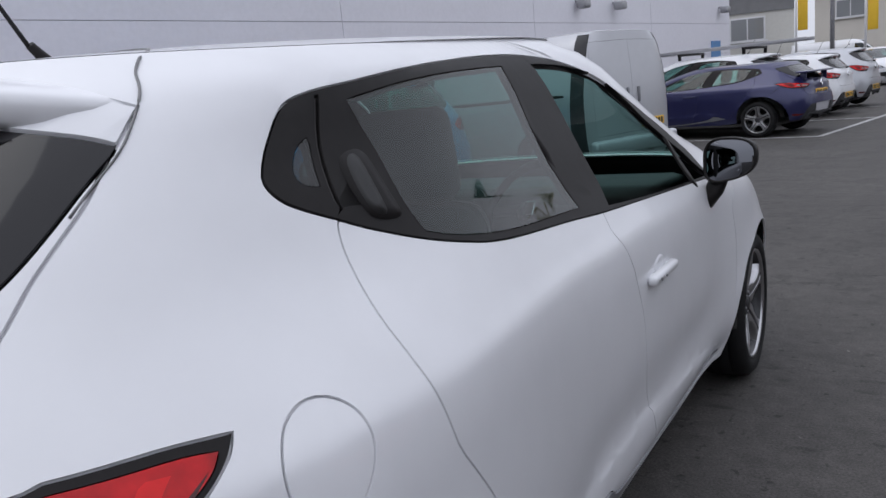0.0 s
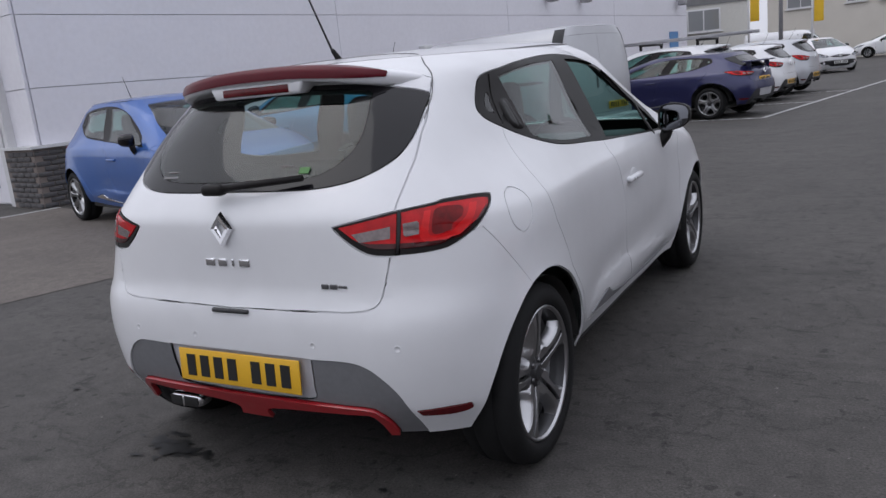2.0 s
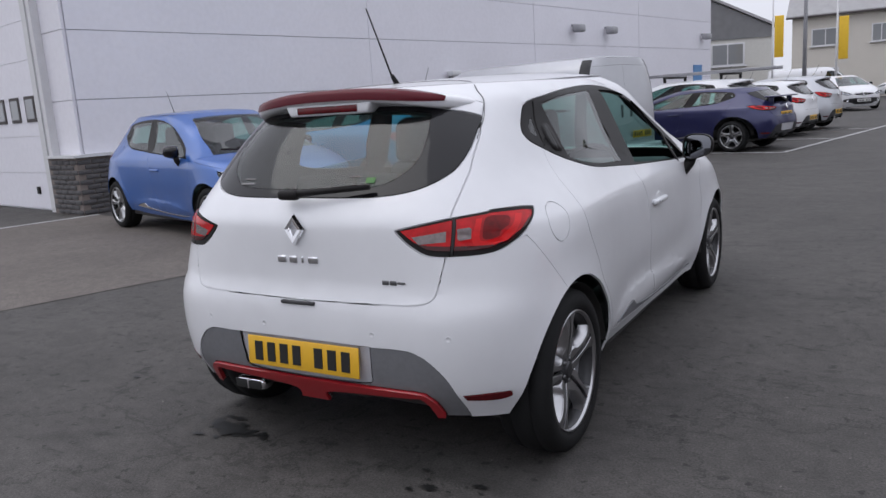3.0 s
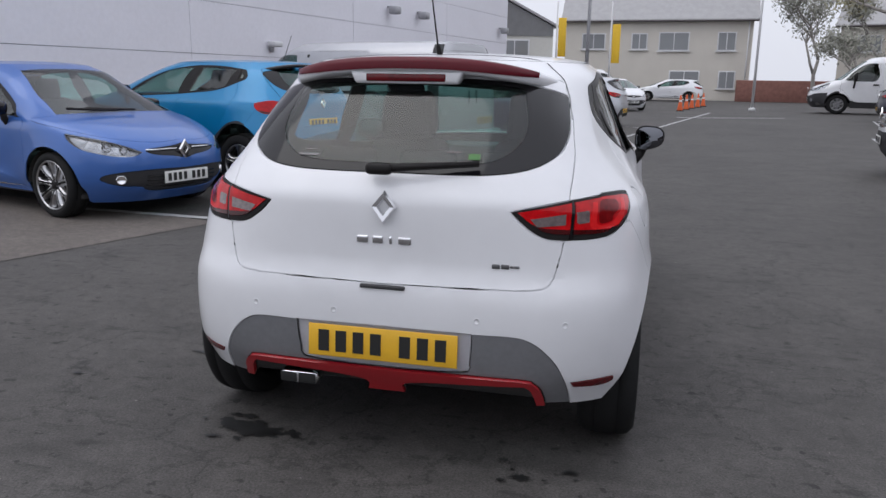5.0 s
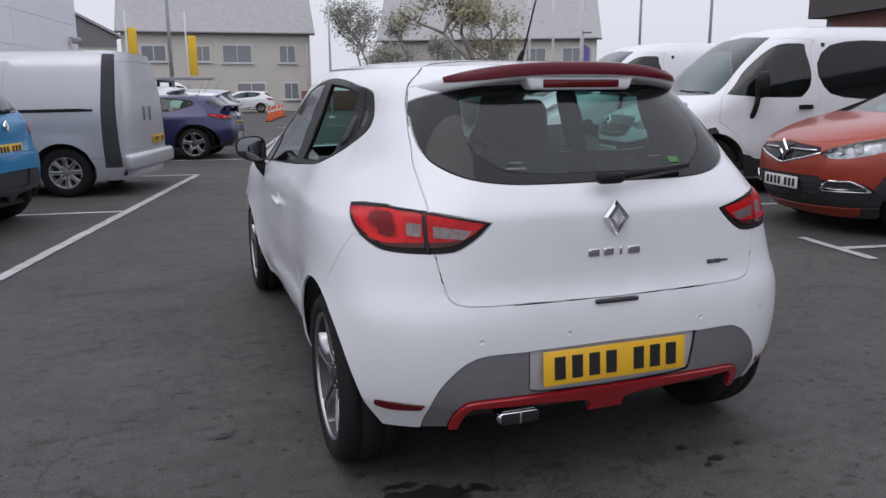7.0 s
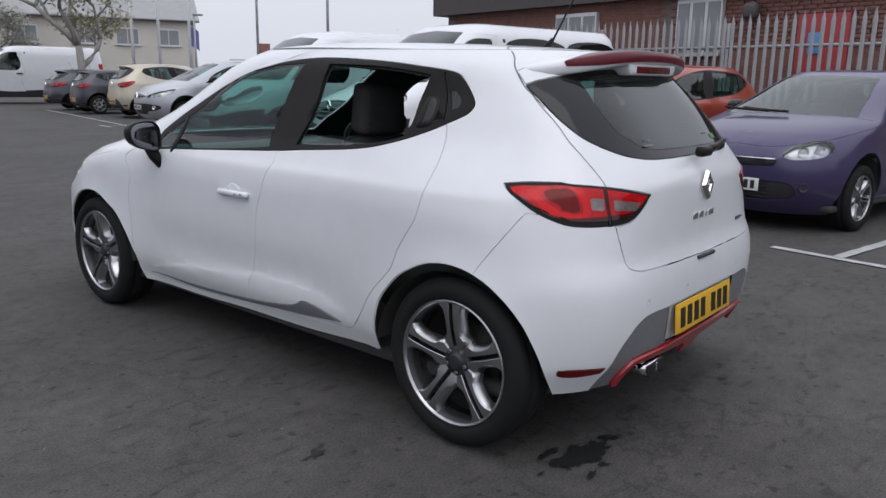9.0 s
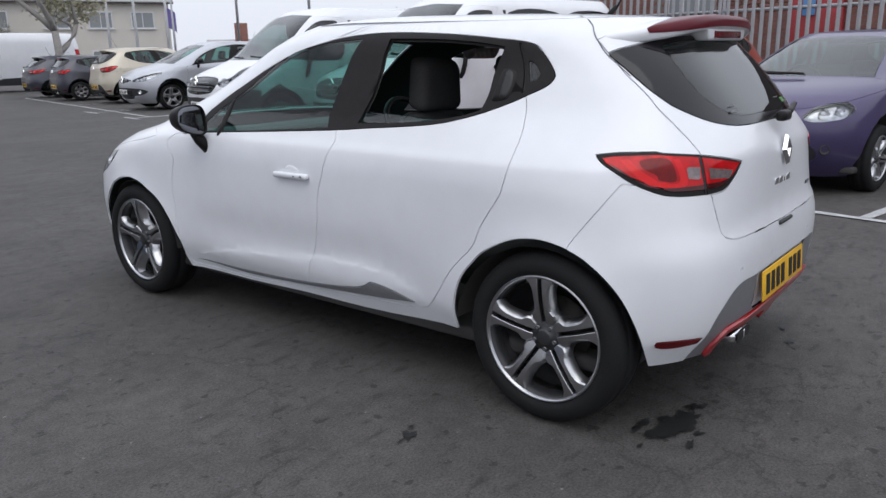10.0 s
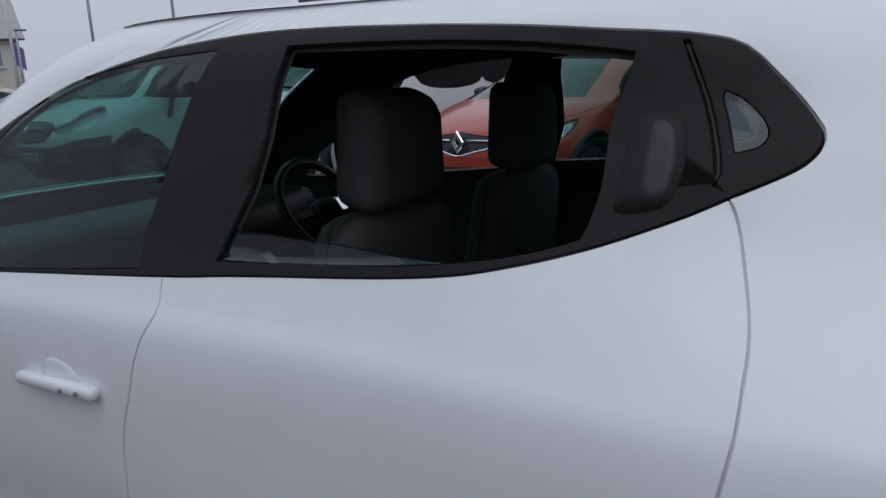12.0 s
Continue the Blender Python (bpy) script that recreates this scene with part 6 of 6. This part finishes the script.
def flag(w, h, z, seed):
    vs, fs = [], []
    for i in range(9):
        for j in range(6):
            u, v = i / 8, j / 5
            vs.append((0.05 + u * w * 0.35, 0.12 * math.sin(5 * u + seed) * u, z - v * h - 0.3 * u))
    for i in range(8):
        for j in range(5):
            fs.append((i * 6 + j, i * 6 + j + 1, (i + 1) * 6 + j + 1, (i + 1) * 6 + j))
    return mesh_of("flag", vs, fs)


for k, (yaw, d) in enumerate(((27.3, 44), (29.0, 44), (31.0, 44))):
    pole("flagpole", "slim white flagpole beside the car park", "flagpole", yaw, d, 8.5, 0.09, M_FRAME, [("flag", flag(1.6, 1.0, 3.9 if k == 2 else 8.0, k), M_VIOLET if k == 2 else M_FRAME)], (-2.4, -2.0))
for yaw, d, h in ((31.8, 40, 4.2), (36.0, 36, 8.5), (40.9, 33, 8.5)):
    pole("street_lamp", "thin grey lamp post in the mist", "street lamp", yaw, d, h, 0.07, M_STEEL, [("lamp_head", box(0.5, 0.18, 0.1, (0.2, 0, h), 0.03), M_STEEL)], (-2.7, -1.8))
for yaw, z0 in ((-7.09, 2.5), (-3.23, 2.2)):
    pole("banner_sign", "narrow yellow banner sign on a pale pole", "sign", yaw, 40, 5.2, 0.06, M_FRAME, [("banner", box(0.40, 0.05, 1.9, (0.27, 0, z0 + 0.95), 0.02), M_BANNER)], (1.83, -2.4))
pole("street_lamp", "thin grey lamp post in the mist", "street lamp", -5.12, 34, 8, 0.09, M_STEEL, [("lamp_head", box(0.5, 0.18, 0.1, (0.2, 0, 8), 0.03), M_STEEL)], (1.83, -2.4))
pole("flagpole", "slim white flagpole beside the car park", "flagpole", 11.2, 40, 9, 0.07, M_FRAME)


def tree(label, at, height, spread, seed, leaves, material, leafsize=0.22, trunk=0.16, fork=0.32):
    """A tree: tapered trunk, forking limbs, a crown of single leaves."""
    rng = random.Random(seed)
    t = tagged(new("tree"), label, "tree")
    t.matrix_basis = pose(*at)
    tips, limbs = [], []

    def grow(p, d, length, r, depth):
        q = [p]
        for i in range(3):
            d = (d + Vector((rng.uniform(-0.22, 0.22), rng.uniform(-0.22, 0.22), rng.uniform(-0.05, 0.16)))).normalized()
            q.append(q[-1] + d * length / 3)
        limbs.append(tube(q, r, 6, 0.62))
        if depth == 0:
            tips.extend(q[1:])
            return
        if depth < 2:
            tips.append(q[-1])
        for k in range(rng.choice((2, 3, 3))):
            a = rng.uniform(0, 2 * math.pi)
            nd = (d * 0.75 + Vector((math.cos(a), math.sin(a), rng.uniform(0.0, 0.5))) * spread).normalized()
            grow(q[-1 if k else 2], nd, length * rng.uniform(0.6, 0.8), r * 0.6, depth - 1)
    grow(Vector((0, 0, -0.1)), Vector((0, 0, 1)), height * fork, trunk, 4)
    part("trunk", joined(*limbs), M_BARK, t)
    if leaves:
        vs, fs = [], []
        for i in range(leaves):
            c = rng.choice(tips) + Vector((rng.gauss(0, 0.35), rng.gauss(0, 0.35), rng.gauss(0, 0.28)))
            u = Vector((rng.gauss(0, 1), rng.gauss(0, 1), rng.gauss(0, 1))).normalized()
            w = u.orthogonal().normalized()
            s = leafsize * rng.uniform(0.5, 1.2)
            k = len(vs)
            vs += [c - u * s, c + w * s * 0.5, c + u * s, c - w * s * 0.5]
            fs.append((k, k + 1, k + 2, k + 3))
        tagged(part("crown", mesh_of("crown", vs, fs, False), material, t), kind="stuff")
    return t


tree("bare-branched tree with thin yellowing leaves", (11.2, 29, 0), 9.5, 0.85, 5, 5600, M_LEAF, 0.10, 0.2, 0.27)
tree("leafy tree dim in the mist", (12.8, 54, 0), 9.5, 0.7, 8, 2600, M_HEDGE, 0.13)
tree("leafy tree dim in the mist", (17.5, 56, 0), 9, 0.7, 11, 2600, M_HEDGE, 0.13)
tree("leafy shrub dim in the mist", (14.5, 50, 0), 6, 0.8, 12, 2000, M_HEDGE, 0.12)
tree("bare twiggy shrub behind the fence", (17.3, 16.2, 0), 3.3, 0.45, 21, 500, M_LEAF, 0.06, 0.05, 0.30)
tree("bare twiggy shrub behind the fence", (16.4, 17.4, 0), 3.0, 0.45, 22, 400, M_LEAF, 0.06, 0.05, 0.30)


def cone(x, y):
    e = tagged(new("traffic_cone"), "orange traffic cone with a white band on asphalt", "cone", "traffic cones")
    e.matrix_basis = pose(x, y, 0)
    part("base", box(0.36, 0.36, 0.04, (0, 0, 0.02), 0.01), M_BLACK, e)
    part("body", lathe([(0.04, 0.13), (0.72, 0.03), (0.74, 0.0)], 16, "z"), M_CONE, e)
    part("band", lathe([(0.32, 0.088), (0.50, 0.063)], 16, "z"), M_FRAME, e)


for x, y in ((3.0, 34.5), (3.4, 36.5), (3.8, 38.5), (4.25, 40.5), (4.7, 42.5)):
    cone(x, y)

# ---- parked cars ----
VAN = dict(
    W=[(0.2, 0.88), (0.35, 0.92), (0.6, 0.952), (1.0, 0.955), (1.25, 0.935), (1.6, 0.875), (1.80, 0.815), (1.88, 0.76), (1.93, 0.68)],
    R=[(0.2, -0.76), (0.45, -0.82), (0.6, -0.81), (1.2, -0.79), (1.93, -0.72)],
    F=[(0.2, 3.85), (0.4, 4.0), (0.7, 4.03), (0.85, 3.97), (0.97, 3.78), (1.10, 3.40), (1.2, 3.16), (1.5, 2.80), (1.8, 2.40), (1.93, 2.15)],
    nr=[(0.2, 6), (1.5, 7), (1.93, 6)], dr=[(0.2, 0.5), (1.93, 0.5)], nf=[(0.2, 3.4), (0.9, 3.0), (1.2, 3.4), (1.93, 4.0)], df=[(0.2, 0.95), (0.95, 0.95), (1.2, 0.7), (1.93, 0.6)])
VWB = 3.098


def van(label, paint_mat, m, minibus=False, rear_strip=False, g=0.1):
    """A mid-size panel van: origin on the ground under the rear axle, nose towards +y."""
    v = tagged(new("van"), label, "van", "parked vans")
    sh = Shell(**VAN, lo=0.22, top=1.93, crown=0.045, arches=((0, 0.33, 0.40), (VWB, 0.33, 0.40)), flare=0.02)
    low = [("s", -0.80, 0.05, 1), ("s", -0.80, 0.52, 1), ("s", 0, 0.52), ("s", 2.6, 0.46), ("s", VWB, 0.80), ("s", 3.55, 0.56), ("s", 3.8, 0.56), ("s", 3.8, 0.05, 1)]
    R = [("wheel_arch", None, arch_loop(0, 0.40, 0.33), "hole"), ("wheel_arch", None, arch_loop(VWB, 0.40, 0.33), "hole"),
         ("headlamp", M_LAMPG, [("f", 0.50, 0.835, 1), ("f", 0.66, 0.915), ("s", 3.50, 1.045), ("s", 3.34, 1.085, 1), ("s", 3.42, 0.97), ("s", 3.60, 0.85), ("f", 0.66, 0.775)], "lr", "large clear headlamp", 0.003),
         ("grille", M_GBLACK, [("f", 0, 0.93, 1), ("f", 0.40, 0.91), ("f", 0.52, 0.84), ("f", 0.42, 0.70), ("f", 0, 0.66, 1)], "c", "black slatted grille", -0.01),
         ("bumper", M_TRIM, [("f", 0, 0.05, 1), ("f", 0, 0.62, 1), ("f", 0.5, 0.62), ("f", 0.80, 0.70), ("s", 3.42, 0.73, 1), ("s", 3.42, 0.05, 1)], "c", "dark grey plastic bumper", 0.004),
         ("windscreen", M_GLASSG, [("f", 0, 1.16, 1), ("f", 0.6, 1.16), ("f", 0.80, 1.17, 1), ("f", 0.72, 1.5), ("f", 0.62, 1.82, 1), ("f", 0, 1.86, 1)], "c", "sloping windscreen"),
         ("cab_window", M_GLASSD, [("s", 2.95, 1.17, 1), ("s", 2.2, 1.13), ("s", 1.98, 1.18), ("s", 1.92, 1.45), ("s", 1.98, 1.70), ("s", 2.1, 1.74), ("s", 2.36, 1.70), ("s", 2.72, 1.42)], "lr", "dark cab door window"),
         ("cab_door", paint_mat, [("s", 3.02, 1.12, 1), ("s", 2.95, 0.80), ("s", 2.70, 0.52), ("s", 2.55, 0.42, 1), ("s", 1.82, 0.42, 1), ("s", 1.80, 1.1), ("s", 1.86, 1.78, 1), ("s", 2.35, 1.78), ("s", 2.75, 1.48)], "lr", "painted cab door")]
    if minibus:
        R += [("side_window", M_GBLACK, [("s", a, 1.17), ("s", a, 1.70), ("s", b, 1.72), ("s", b, 1.17)], "lr", "dark tinted side window", 0.003) for a, b in ((0.55, 1.66), (-0.6, 0.42))]
    if rear_strip:
        R += [("corner_guard", M_TRIM, [("s", -0.72, 0.40, 1), ("s", -0.52, 0.40, 1), ("s", -0.53, 1.2), ("s", -0.53, 1.90, 1), ("s", -0.66, 1.90, 1), ("s", -0.70, 1.2)], "lr", "dark corner guard and lamp strip", 0.006),
              ("rub_strip", M_BLACK, [("s", -0.43, 1.15, 1), ("s", -0.43, 1.19, 1), ("s", 1.55, 1.16, 1), ("s", 1.55, 1.12, 1)], "lr", "black rub strip", 0.006),
              ("sliding_door", paint_mat, [("s", 0.62, 0.50, 1), ("s", 0.62, 1.80, 1), ("s", 1.76, 1.80, 1), ("s", 1.76, 0.50, 1)], "lr", "painted sliding door")]
    else:
        R += [("tail_lamp", M_RED, [("r", 0.80, 0.80, 1), ("s", -0.60, 0.80, 1), ("s", -0.58, 1.4, 1), ("r", 0.78, 1.4, 1)], "lr", "tall red tail lamp", 0.004)]
    R += [("rear_door", paint_mat, [("r", 0.0, 0.62, 1), ("r", 0.78, 0.62, 1), ("r", 0.74, 1.80, 1), ("r", 0, 1.82, 1)], "lr", "painted rear door"),
          ("cladding", M_TRIM if not rear_strip else M_GREY, low, "lr", "lower side cladding", 0.003)]
    body(sh, R, v, g, paint_mat)
    part("floor_pan", box(1.7, 4.5, 0.1, (0, 1.5, 0.33), 0.02), M_LINING, v)
    part("bulkhead", box(1.7, 0.05, 1.4, (0, 1.75, 1.05), 0.01), M_LINING, v)
    part("dashboard", box(1.6, 0.5, 0.3, (0, 2.75, 1.02), 0.06), M_BLACK, v)
    for x in (-0.45, 0.45):
        c, b, h, rods = seat(x, 1.98, 0.62)
        part("seat", joined(c, b, h), M_CLOTH, v)
        for rod in rods:
            rod.free()
    for y in (0, VWB):
        pocket(v, y, 0.40, 0.94, 0.3, 0.33)
    add_wheels(v, KITV, [(s * 0.815, y, 0.335) for s in (-1, 1) for y in (0, VWB)])
    for s in (-1, 1):
        mirror(v, s, (s * 1.07, 2.62, 1.28), M_BLACK, 0.18, 0.30)
        part("door_handle", box(0.03, 0.18, 0.05, (s * 0.975, 1.98, 1.02), 0.012), M_BLACK, v)
    front = lambda x, z, d=0.0: (x, float(sh.place([sh.to_s("f", abs(x), z)], [z])[0][1]) + d, z)
    for s in (-1, 1):
        for k, zz, r in ((0.62, 0.845, 0.062), (0.73, 0.895, 0.052)):
            x, y, z = front(k, zz)
            part("lamp_bowl", lathe_at([(0.0, r), (-0.006, r), (-0.022, r * 0.75), (-0.030, r * 0.3), (-0.016, r * 0.22), (-0.012, 0.0)], (s * x * 0.985, y - 0.024, z), 35 * s), M_CHROME, v)
        x, y, z = front(0.66, 0.48)
        part("fog_lamp", lathe_at([(-0.01, 0.062), (0.014, 0.058), (0.010, 0.042), (0.0, 0.0)], (s * x, y, z), 30 * s), M_GREYTRIM, v)
    for k in (-0.4, 0.4):
        part("windscreen_wiper", tube([front(k - 0.32, 1.19, 0.012), front(k, 1.20, 0.012), front(k + 0.30, 1.215, 0.012)], 0.012, 6), M_BLACK, v)
    for z in (0.72, 0.78, 0.84):
        part("grille_bar", box(0.78, 0.03, 0.018, (0, 4.01, z), 0.004), M_GREYTRIM, v)
    part("badge", joined_at(diamond(0.17), (0, 4.03, 0.86), 0, 180), M_CHROME, v, "plain chrome lozenge badge")
    plate(v, (0, 4.035, 0.50), 0, 0.52, 0.111, M_PLATEW, facing=1)
    plate(v, (0.38, -0.825, 0.72), 0, 0.52, 0.111, M_YELLOW)
    part("rear_bumper", box(1.8, 0.14, 0.22, (0, -0.81, 0.46), 0.05, 3), M_TRIM if not rear_strip else M_SILVER, v)
    for x in (-0.12, 0.12):
        part("rear_handle", box(0.04, 0.03, 0.2, (x, -0.80, 1.1), 0.01), M_GREYTRIM, v)
    v.matrix_basis = m
    return v


KITD = wheel(0.310, 0.215, 0.228, 9, M_ALLOY, M_BLACK)
KITV = wheel(0.335, 0.215, 0.21, 8, M_STEEL, M_GREYTRIM)
KITS = wheel(0.30, 0.19, 0.205, 7)
KITC = wheel(0.335, 0.205, 0.222)


def crossover_nose(car, f):
    """Chrome lines under the grille and round the fog recesses of the bumper."""
    sh = Shell(**HATCH, lo=0.16, top=1.445, crown=0.036)

    def nose(x, z, d):
        a, b, c = f(x, float(sh.place([sh.to_s("f", abs(x), z)], [z])[0][1]), z)
        return a, b + d, c
    for s in (-1, 1):
        part("grille_trim", tube([nose(s * x, z, 0.002) for x, z in ((0.44, 0.672), (0.37, 0.650), (0.28, 0.626), (0.16, 0.604), (0.06, 0.580), (0.0, 0.574))], 0.009, 6), M_CHROME, car)
        loop = [(0.47, 0.385), (0.49, 0.44), (0.54, 0.462), (0.66, 0.462), (0.71, 0.43), (0.745, 0.385), (0.60, 0.378), (0.47, 0.385)]
        part("fog_surround", tube([nose(s * x, z, 0.004) for x, z in loop], 0.011, 6), M_CHROME, car)
        part("fog_surround", tube([nose(s * x, z, 0.006) for x, z in ((0.47, 0.405), (0.60, 0.400), (0.73, 0.405))], 0.007, 6), M_CHROME, car)


blue, _, _ = hatchback("blue_hatchback", "metallic blue hatchback parked nose to the lane", "car", M_BLUE, pose(-6.66, 4.63, 0, 0, 0, -106.5), None, 0.08, dict(sill=M_CHROME, wipers=True, radius=0.31, hub=0.740), KITD)
reshape(blue)
CROSS = warp_of([(0, 0), (0.9, 0.92)], [(-0.62, -0.58), (0, 0), (WB, 2.606), (3.45, 3.46)], [(0, 0), (0.31, 0.33), (0.7, 0.78), (1.0, 1.075), (1.48, 1.515)])
crossopt = dict(crossover=True, surround=M_TRIM, cladding=True, plate_high=True, radius=0.335, hub=0.76)
hatchback("blue_crossover", "bright blue crossover with dark lower cladding, tail to the lane", "car", M_CYAN, pose(-3.34, 5.92, 0, 0, 0, 73), CROSS, 0.08, dict(crossopt, spoiler_mat=M_GBLACK), KITC)
oc, of, _ = hatchback("orange_crossover", "orange crossover parked nose to the lane", "car", M_ORANGE, pose(7.56, 2.60, 0, 0, 0, 80), CROSS, 0.08, crossopt, KITC)
crossover_nose(oc, of)
SMALL = warp_of([(0, 0), (0.9, 0.88)], [(-0.62, -0.62), (0, 0), (WB, 2.489), (3.45, 3.27)], [(0, 0), (1.0, 1.0), (1.48, 1.45)])
hatchback("purple_hatchback", "purple small hatchback parked nose to the lane", "car", M_PURPLE, parked(7.2, 1.55, -1), SMALL, 0.08, dict(radius=0.30, round_lamps=True, wipers=True), KITS)
van("grey panel van with black corner guards, tail to the lane", M_GREY, pose(-2.40, 9.16, 0, 0, 0, 74) @ Matrix.Diagonal((1, 1, 0.957, 1)), rear_strip=True)
van("white minibus van with tinted windows, nose to the lane", M_WHITE, pose(8.39, 5.60, 0, 0, 0, 80) @ Matrix.Diagonal((1.02, 1.06, 1.07, 1)), minibus=True)
van("white panel van with black bumper, nose to the lane", M_WHITE, pose(8.66, 8.97, 0, 0, 0, 80) @ Matrix.Diagonal((1.02, 1.08, 1.07, 1)))
LOW = warp_of([(0, 0), (0.9, 0.88)], [(-0.62, -0.80), (0, 0), (WB, 2.60), (3.45, 3.5)], [(0, 0), (0.7, 0.70), (1.0, 0.90), (1.48, 1.29)])
coupe, _, _ = hatchback("navy_coupe", "dark blue low coupe with rear wing, tail to the lane", "car", M_NAVY, pose(-0.72, 14.42, 0, 0, 0, 75), LOW, 0.10, dict(plate_high=True, rear_glass=M_GLASSD, radius=0.315, spoiler=False), KIT)
wing = part("rear_wing", box(1.18, 0.20, 0.028, (0, -0.66, 1.065), 0.012, 3), M_NAVY, coupe, "raised rear wing")
for x in (-0.45, 0.45):
    part("wing_post", box(0.03, 0.10, 0.16, (x, -0.64, 0.985), 0.008), M_NAVY, wing)
TALL = warp_of([(0, 0), (0.9, 0.94)], [(-0.62, -0.75), (0, 0), (WB, 2.70), (3.45, 3.60)], [(0, 0), (0.7, 0.76), (1.0, 1.10), (1.48, 1.65)])
LONG = warp_of([(0, 0), (0.9, 0.92)], [(-0.62, -0.95), (0, 0), (WB, 2.70), (3.45, 3.55)], [(0, 0), (1.0, 1.0), (1.48, 1.50)])
hatchback("white_estate", "white estate car with roof bars, tail to the lane", "car", M_WHITE, pose(-1.50, 16.5, 0, 0, 0, 76), LONG, 0.12, dict(plate_high=True), KITS)
ladder = tagged(new("ladder"), "aluminium ladder lashed on a roof rack", "ladder")
for s in (-1, 1):
    part("stile", box(0.05, 3.6, 0.07, (s * 0.19, 0, 0), 0.008), M_STEEL, ladder)
for k in range(12):
    part("rung", box(0.34, 0.03, 0.03, (0, -1.65 + k * 0.3, 0), 0.006), M_STEEL, ladder)
for y in (-0.7, 0.7):
    part("roof_bar", box(1.15, 0.05, 0.05, (0, y, -0.06), 0.01), M_BLACK, ladder)
    for s in (-1, 1):
        part("bar_foot", box(0.05, 0.06, 0.12, (s * 0.52, y, -0.12), 0.01), M_BLACK, ladder)
ladder.matrix_basis = pose(-2.10, 16.64, 1.66, 0, 0, 76)
hatchback("white_hatchback", "white hatchback with red lamps, tail to the lane", "car", M_WHITE, pose(-0.42, 18.46, 0, 0, 0, 78) @ Matrix.Diagonal((1, 1, 0.94, 1)), SMALL, 0.12, dict(), KITS)
hatchback("silver_hatchback", "silver hatchback, tail to the lane", "car", M_SILVER, pose(0.0, 20.93, 0, 0, 0, 78), SMALL, 0.14, dict(), KITS)
hatchback("white_hatchback", "small white hatchback facing the lane", "car", M_WHITE, pose(-0.49, 35.7, 0, 0, 0, -155), SMALL, 0.14, dict(), KITS)
hatchback("silver_minivan", "silver compact people carrier, nose to the lane", "car", M_SILVER, pose(11.25, 17.05, 0, 0, 0, 80) @ Matrix.Diagonal((1.03, 1.06, 1.05, 1)), TALL, 0.11, dict(), KIT)
hatchback("beige_minivan", "beige tall people carrier, tail to the lane", "car", M_BEIGE, pose(9.46, 21.42, 0, 0, 0, -100), TALL, 0.11, dict(), KITS)
hatchback("dark_hatchback", "dark grey hatchback, tail to the lane", "car", M_DARK, pose(9.6, 24.7, 0, 0, 0, -100), SMALL, 0.14, dict(), KITS)
hatchback("dark_estate", "dark grey estate car, tail to the lane", "car", M_DARK, pose(10.35, 27.8, 0, 0, 0, -100), LONG, 0.12, dict(), KITS)
van("tall white panel van far along the row", M_WHITE, pose(13.9, 35.3, 0, 0, 0, 80) @ Matrix.Diagonal((1.1, 1.3, 1.28, 1)), g=0.14)
van("white panel van by the houses", M_WHITE, pose(-3.1, 41.5, 0, 0, 0, -82), g=0.14)
hatchback("white_estate", "white car parked by the houses", "car", M_WHITE, pose(-1.0, 47, 0, 0, 0, 75), SMALL, 0.14, dict(), KITS)
hatchback("white_estate", "white car parked by the houses", "car", M_WHITE, pose(4.6, 53, 0, 0, 0, 85), LONG, 0.14, dict(), KITS)

# ---- bricks ----
brick_a = box(0.20, 0.05, 0.065, (0, 0, 0), 0.006, 1)
bk = bpy.data.meshes.new("brick")
brick_a.to_mesh(bk), brick_a.free()
bk.materials.append(M_STONE)
rng = random.Random(4)
for row in range(11):
    for col in range(8):
        x, y = lot(-9.50, 3.13 + (col + 0.5 * (row % 2)) * 0.215)
        ob = part("brick", bk, None, plinth)
        ob.matrix_basis = pose(x - 0.012 + rng.uniform(0, 0.008), y, 0.045 + row * 0.077, 0, 0, 80)
    for col in range(4):
        x, y = lot(-9.61 - (col + 0.5 * (row % 2)) * 0.215, 3.02)
        ob = part("brick", bk, None, plinth)
        ob.matrix_basis = pose(x, y + 0.012 - rng.uniform(0, 0.008), 0.045 + row * 0.077, 0, 0, -10)
bk2 = bk.copy()
bk2.materials.clear()
bk2.materials.append(M_BRICK)
n = 0
for row in range(14):
    for col in range(21):
        x, y = lot(11.39, 2.6 + (col + 0.5 * (row % 2)) * 0.23)
        ob = part("brick", bk2, None, bb)
        ob.matrix_basis = pose(x, y, 1.95 + row * 0.075, 0, 0, 80)
vs, fs = [], []
for row in range(44):
    for col in range(97):
        l, z = -8 + (col + 0.5 * (row % 2)) * 0.23, 0.25 + row * 0.075
        if 2.45 < l < 7.55 and z > 1.91:
            continue
        for a, dl, dz in ((11.375, -0.105, -0.032), (11.375, 0.105, -0.032), (11.375, 0.105, 0.032), (11.375, -0.105, 0.032)):
            vs.append((*lot(a, l + dl), z + dz))
        k = len(vs)
        fs.append((k - 4, k - 1, k - 2, k - 3))
tagged(part("brickwork", mesh_of("brickwork", vs, fs, False), M_BRICK, bb), kind="stuff")
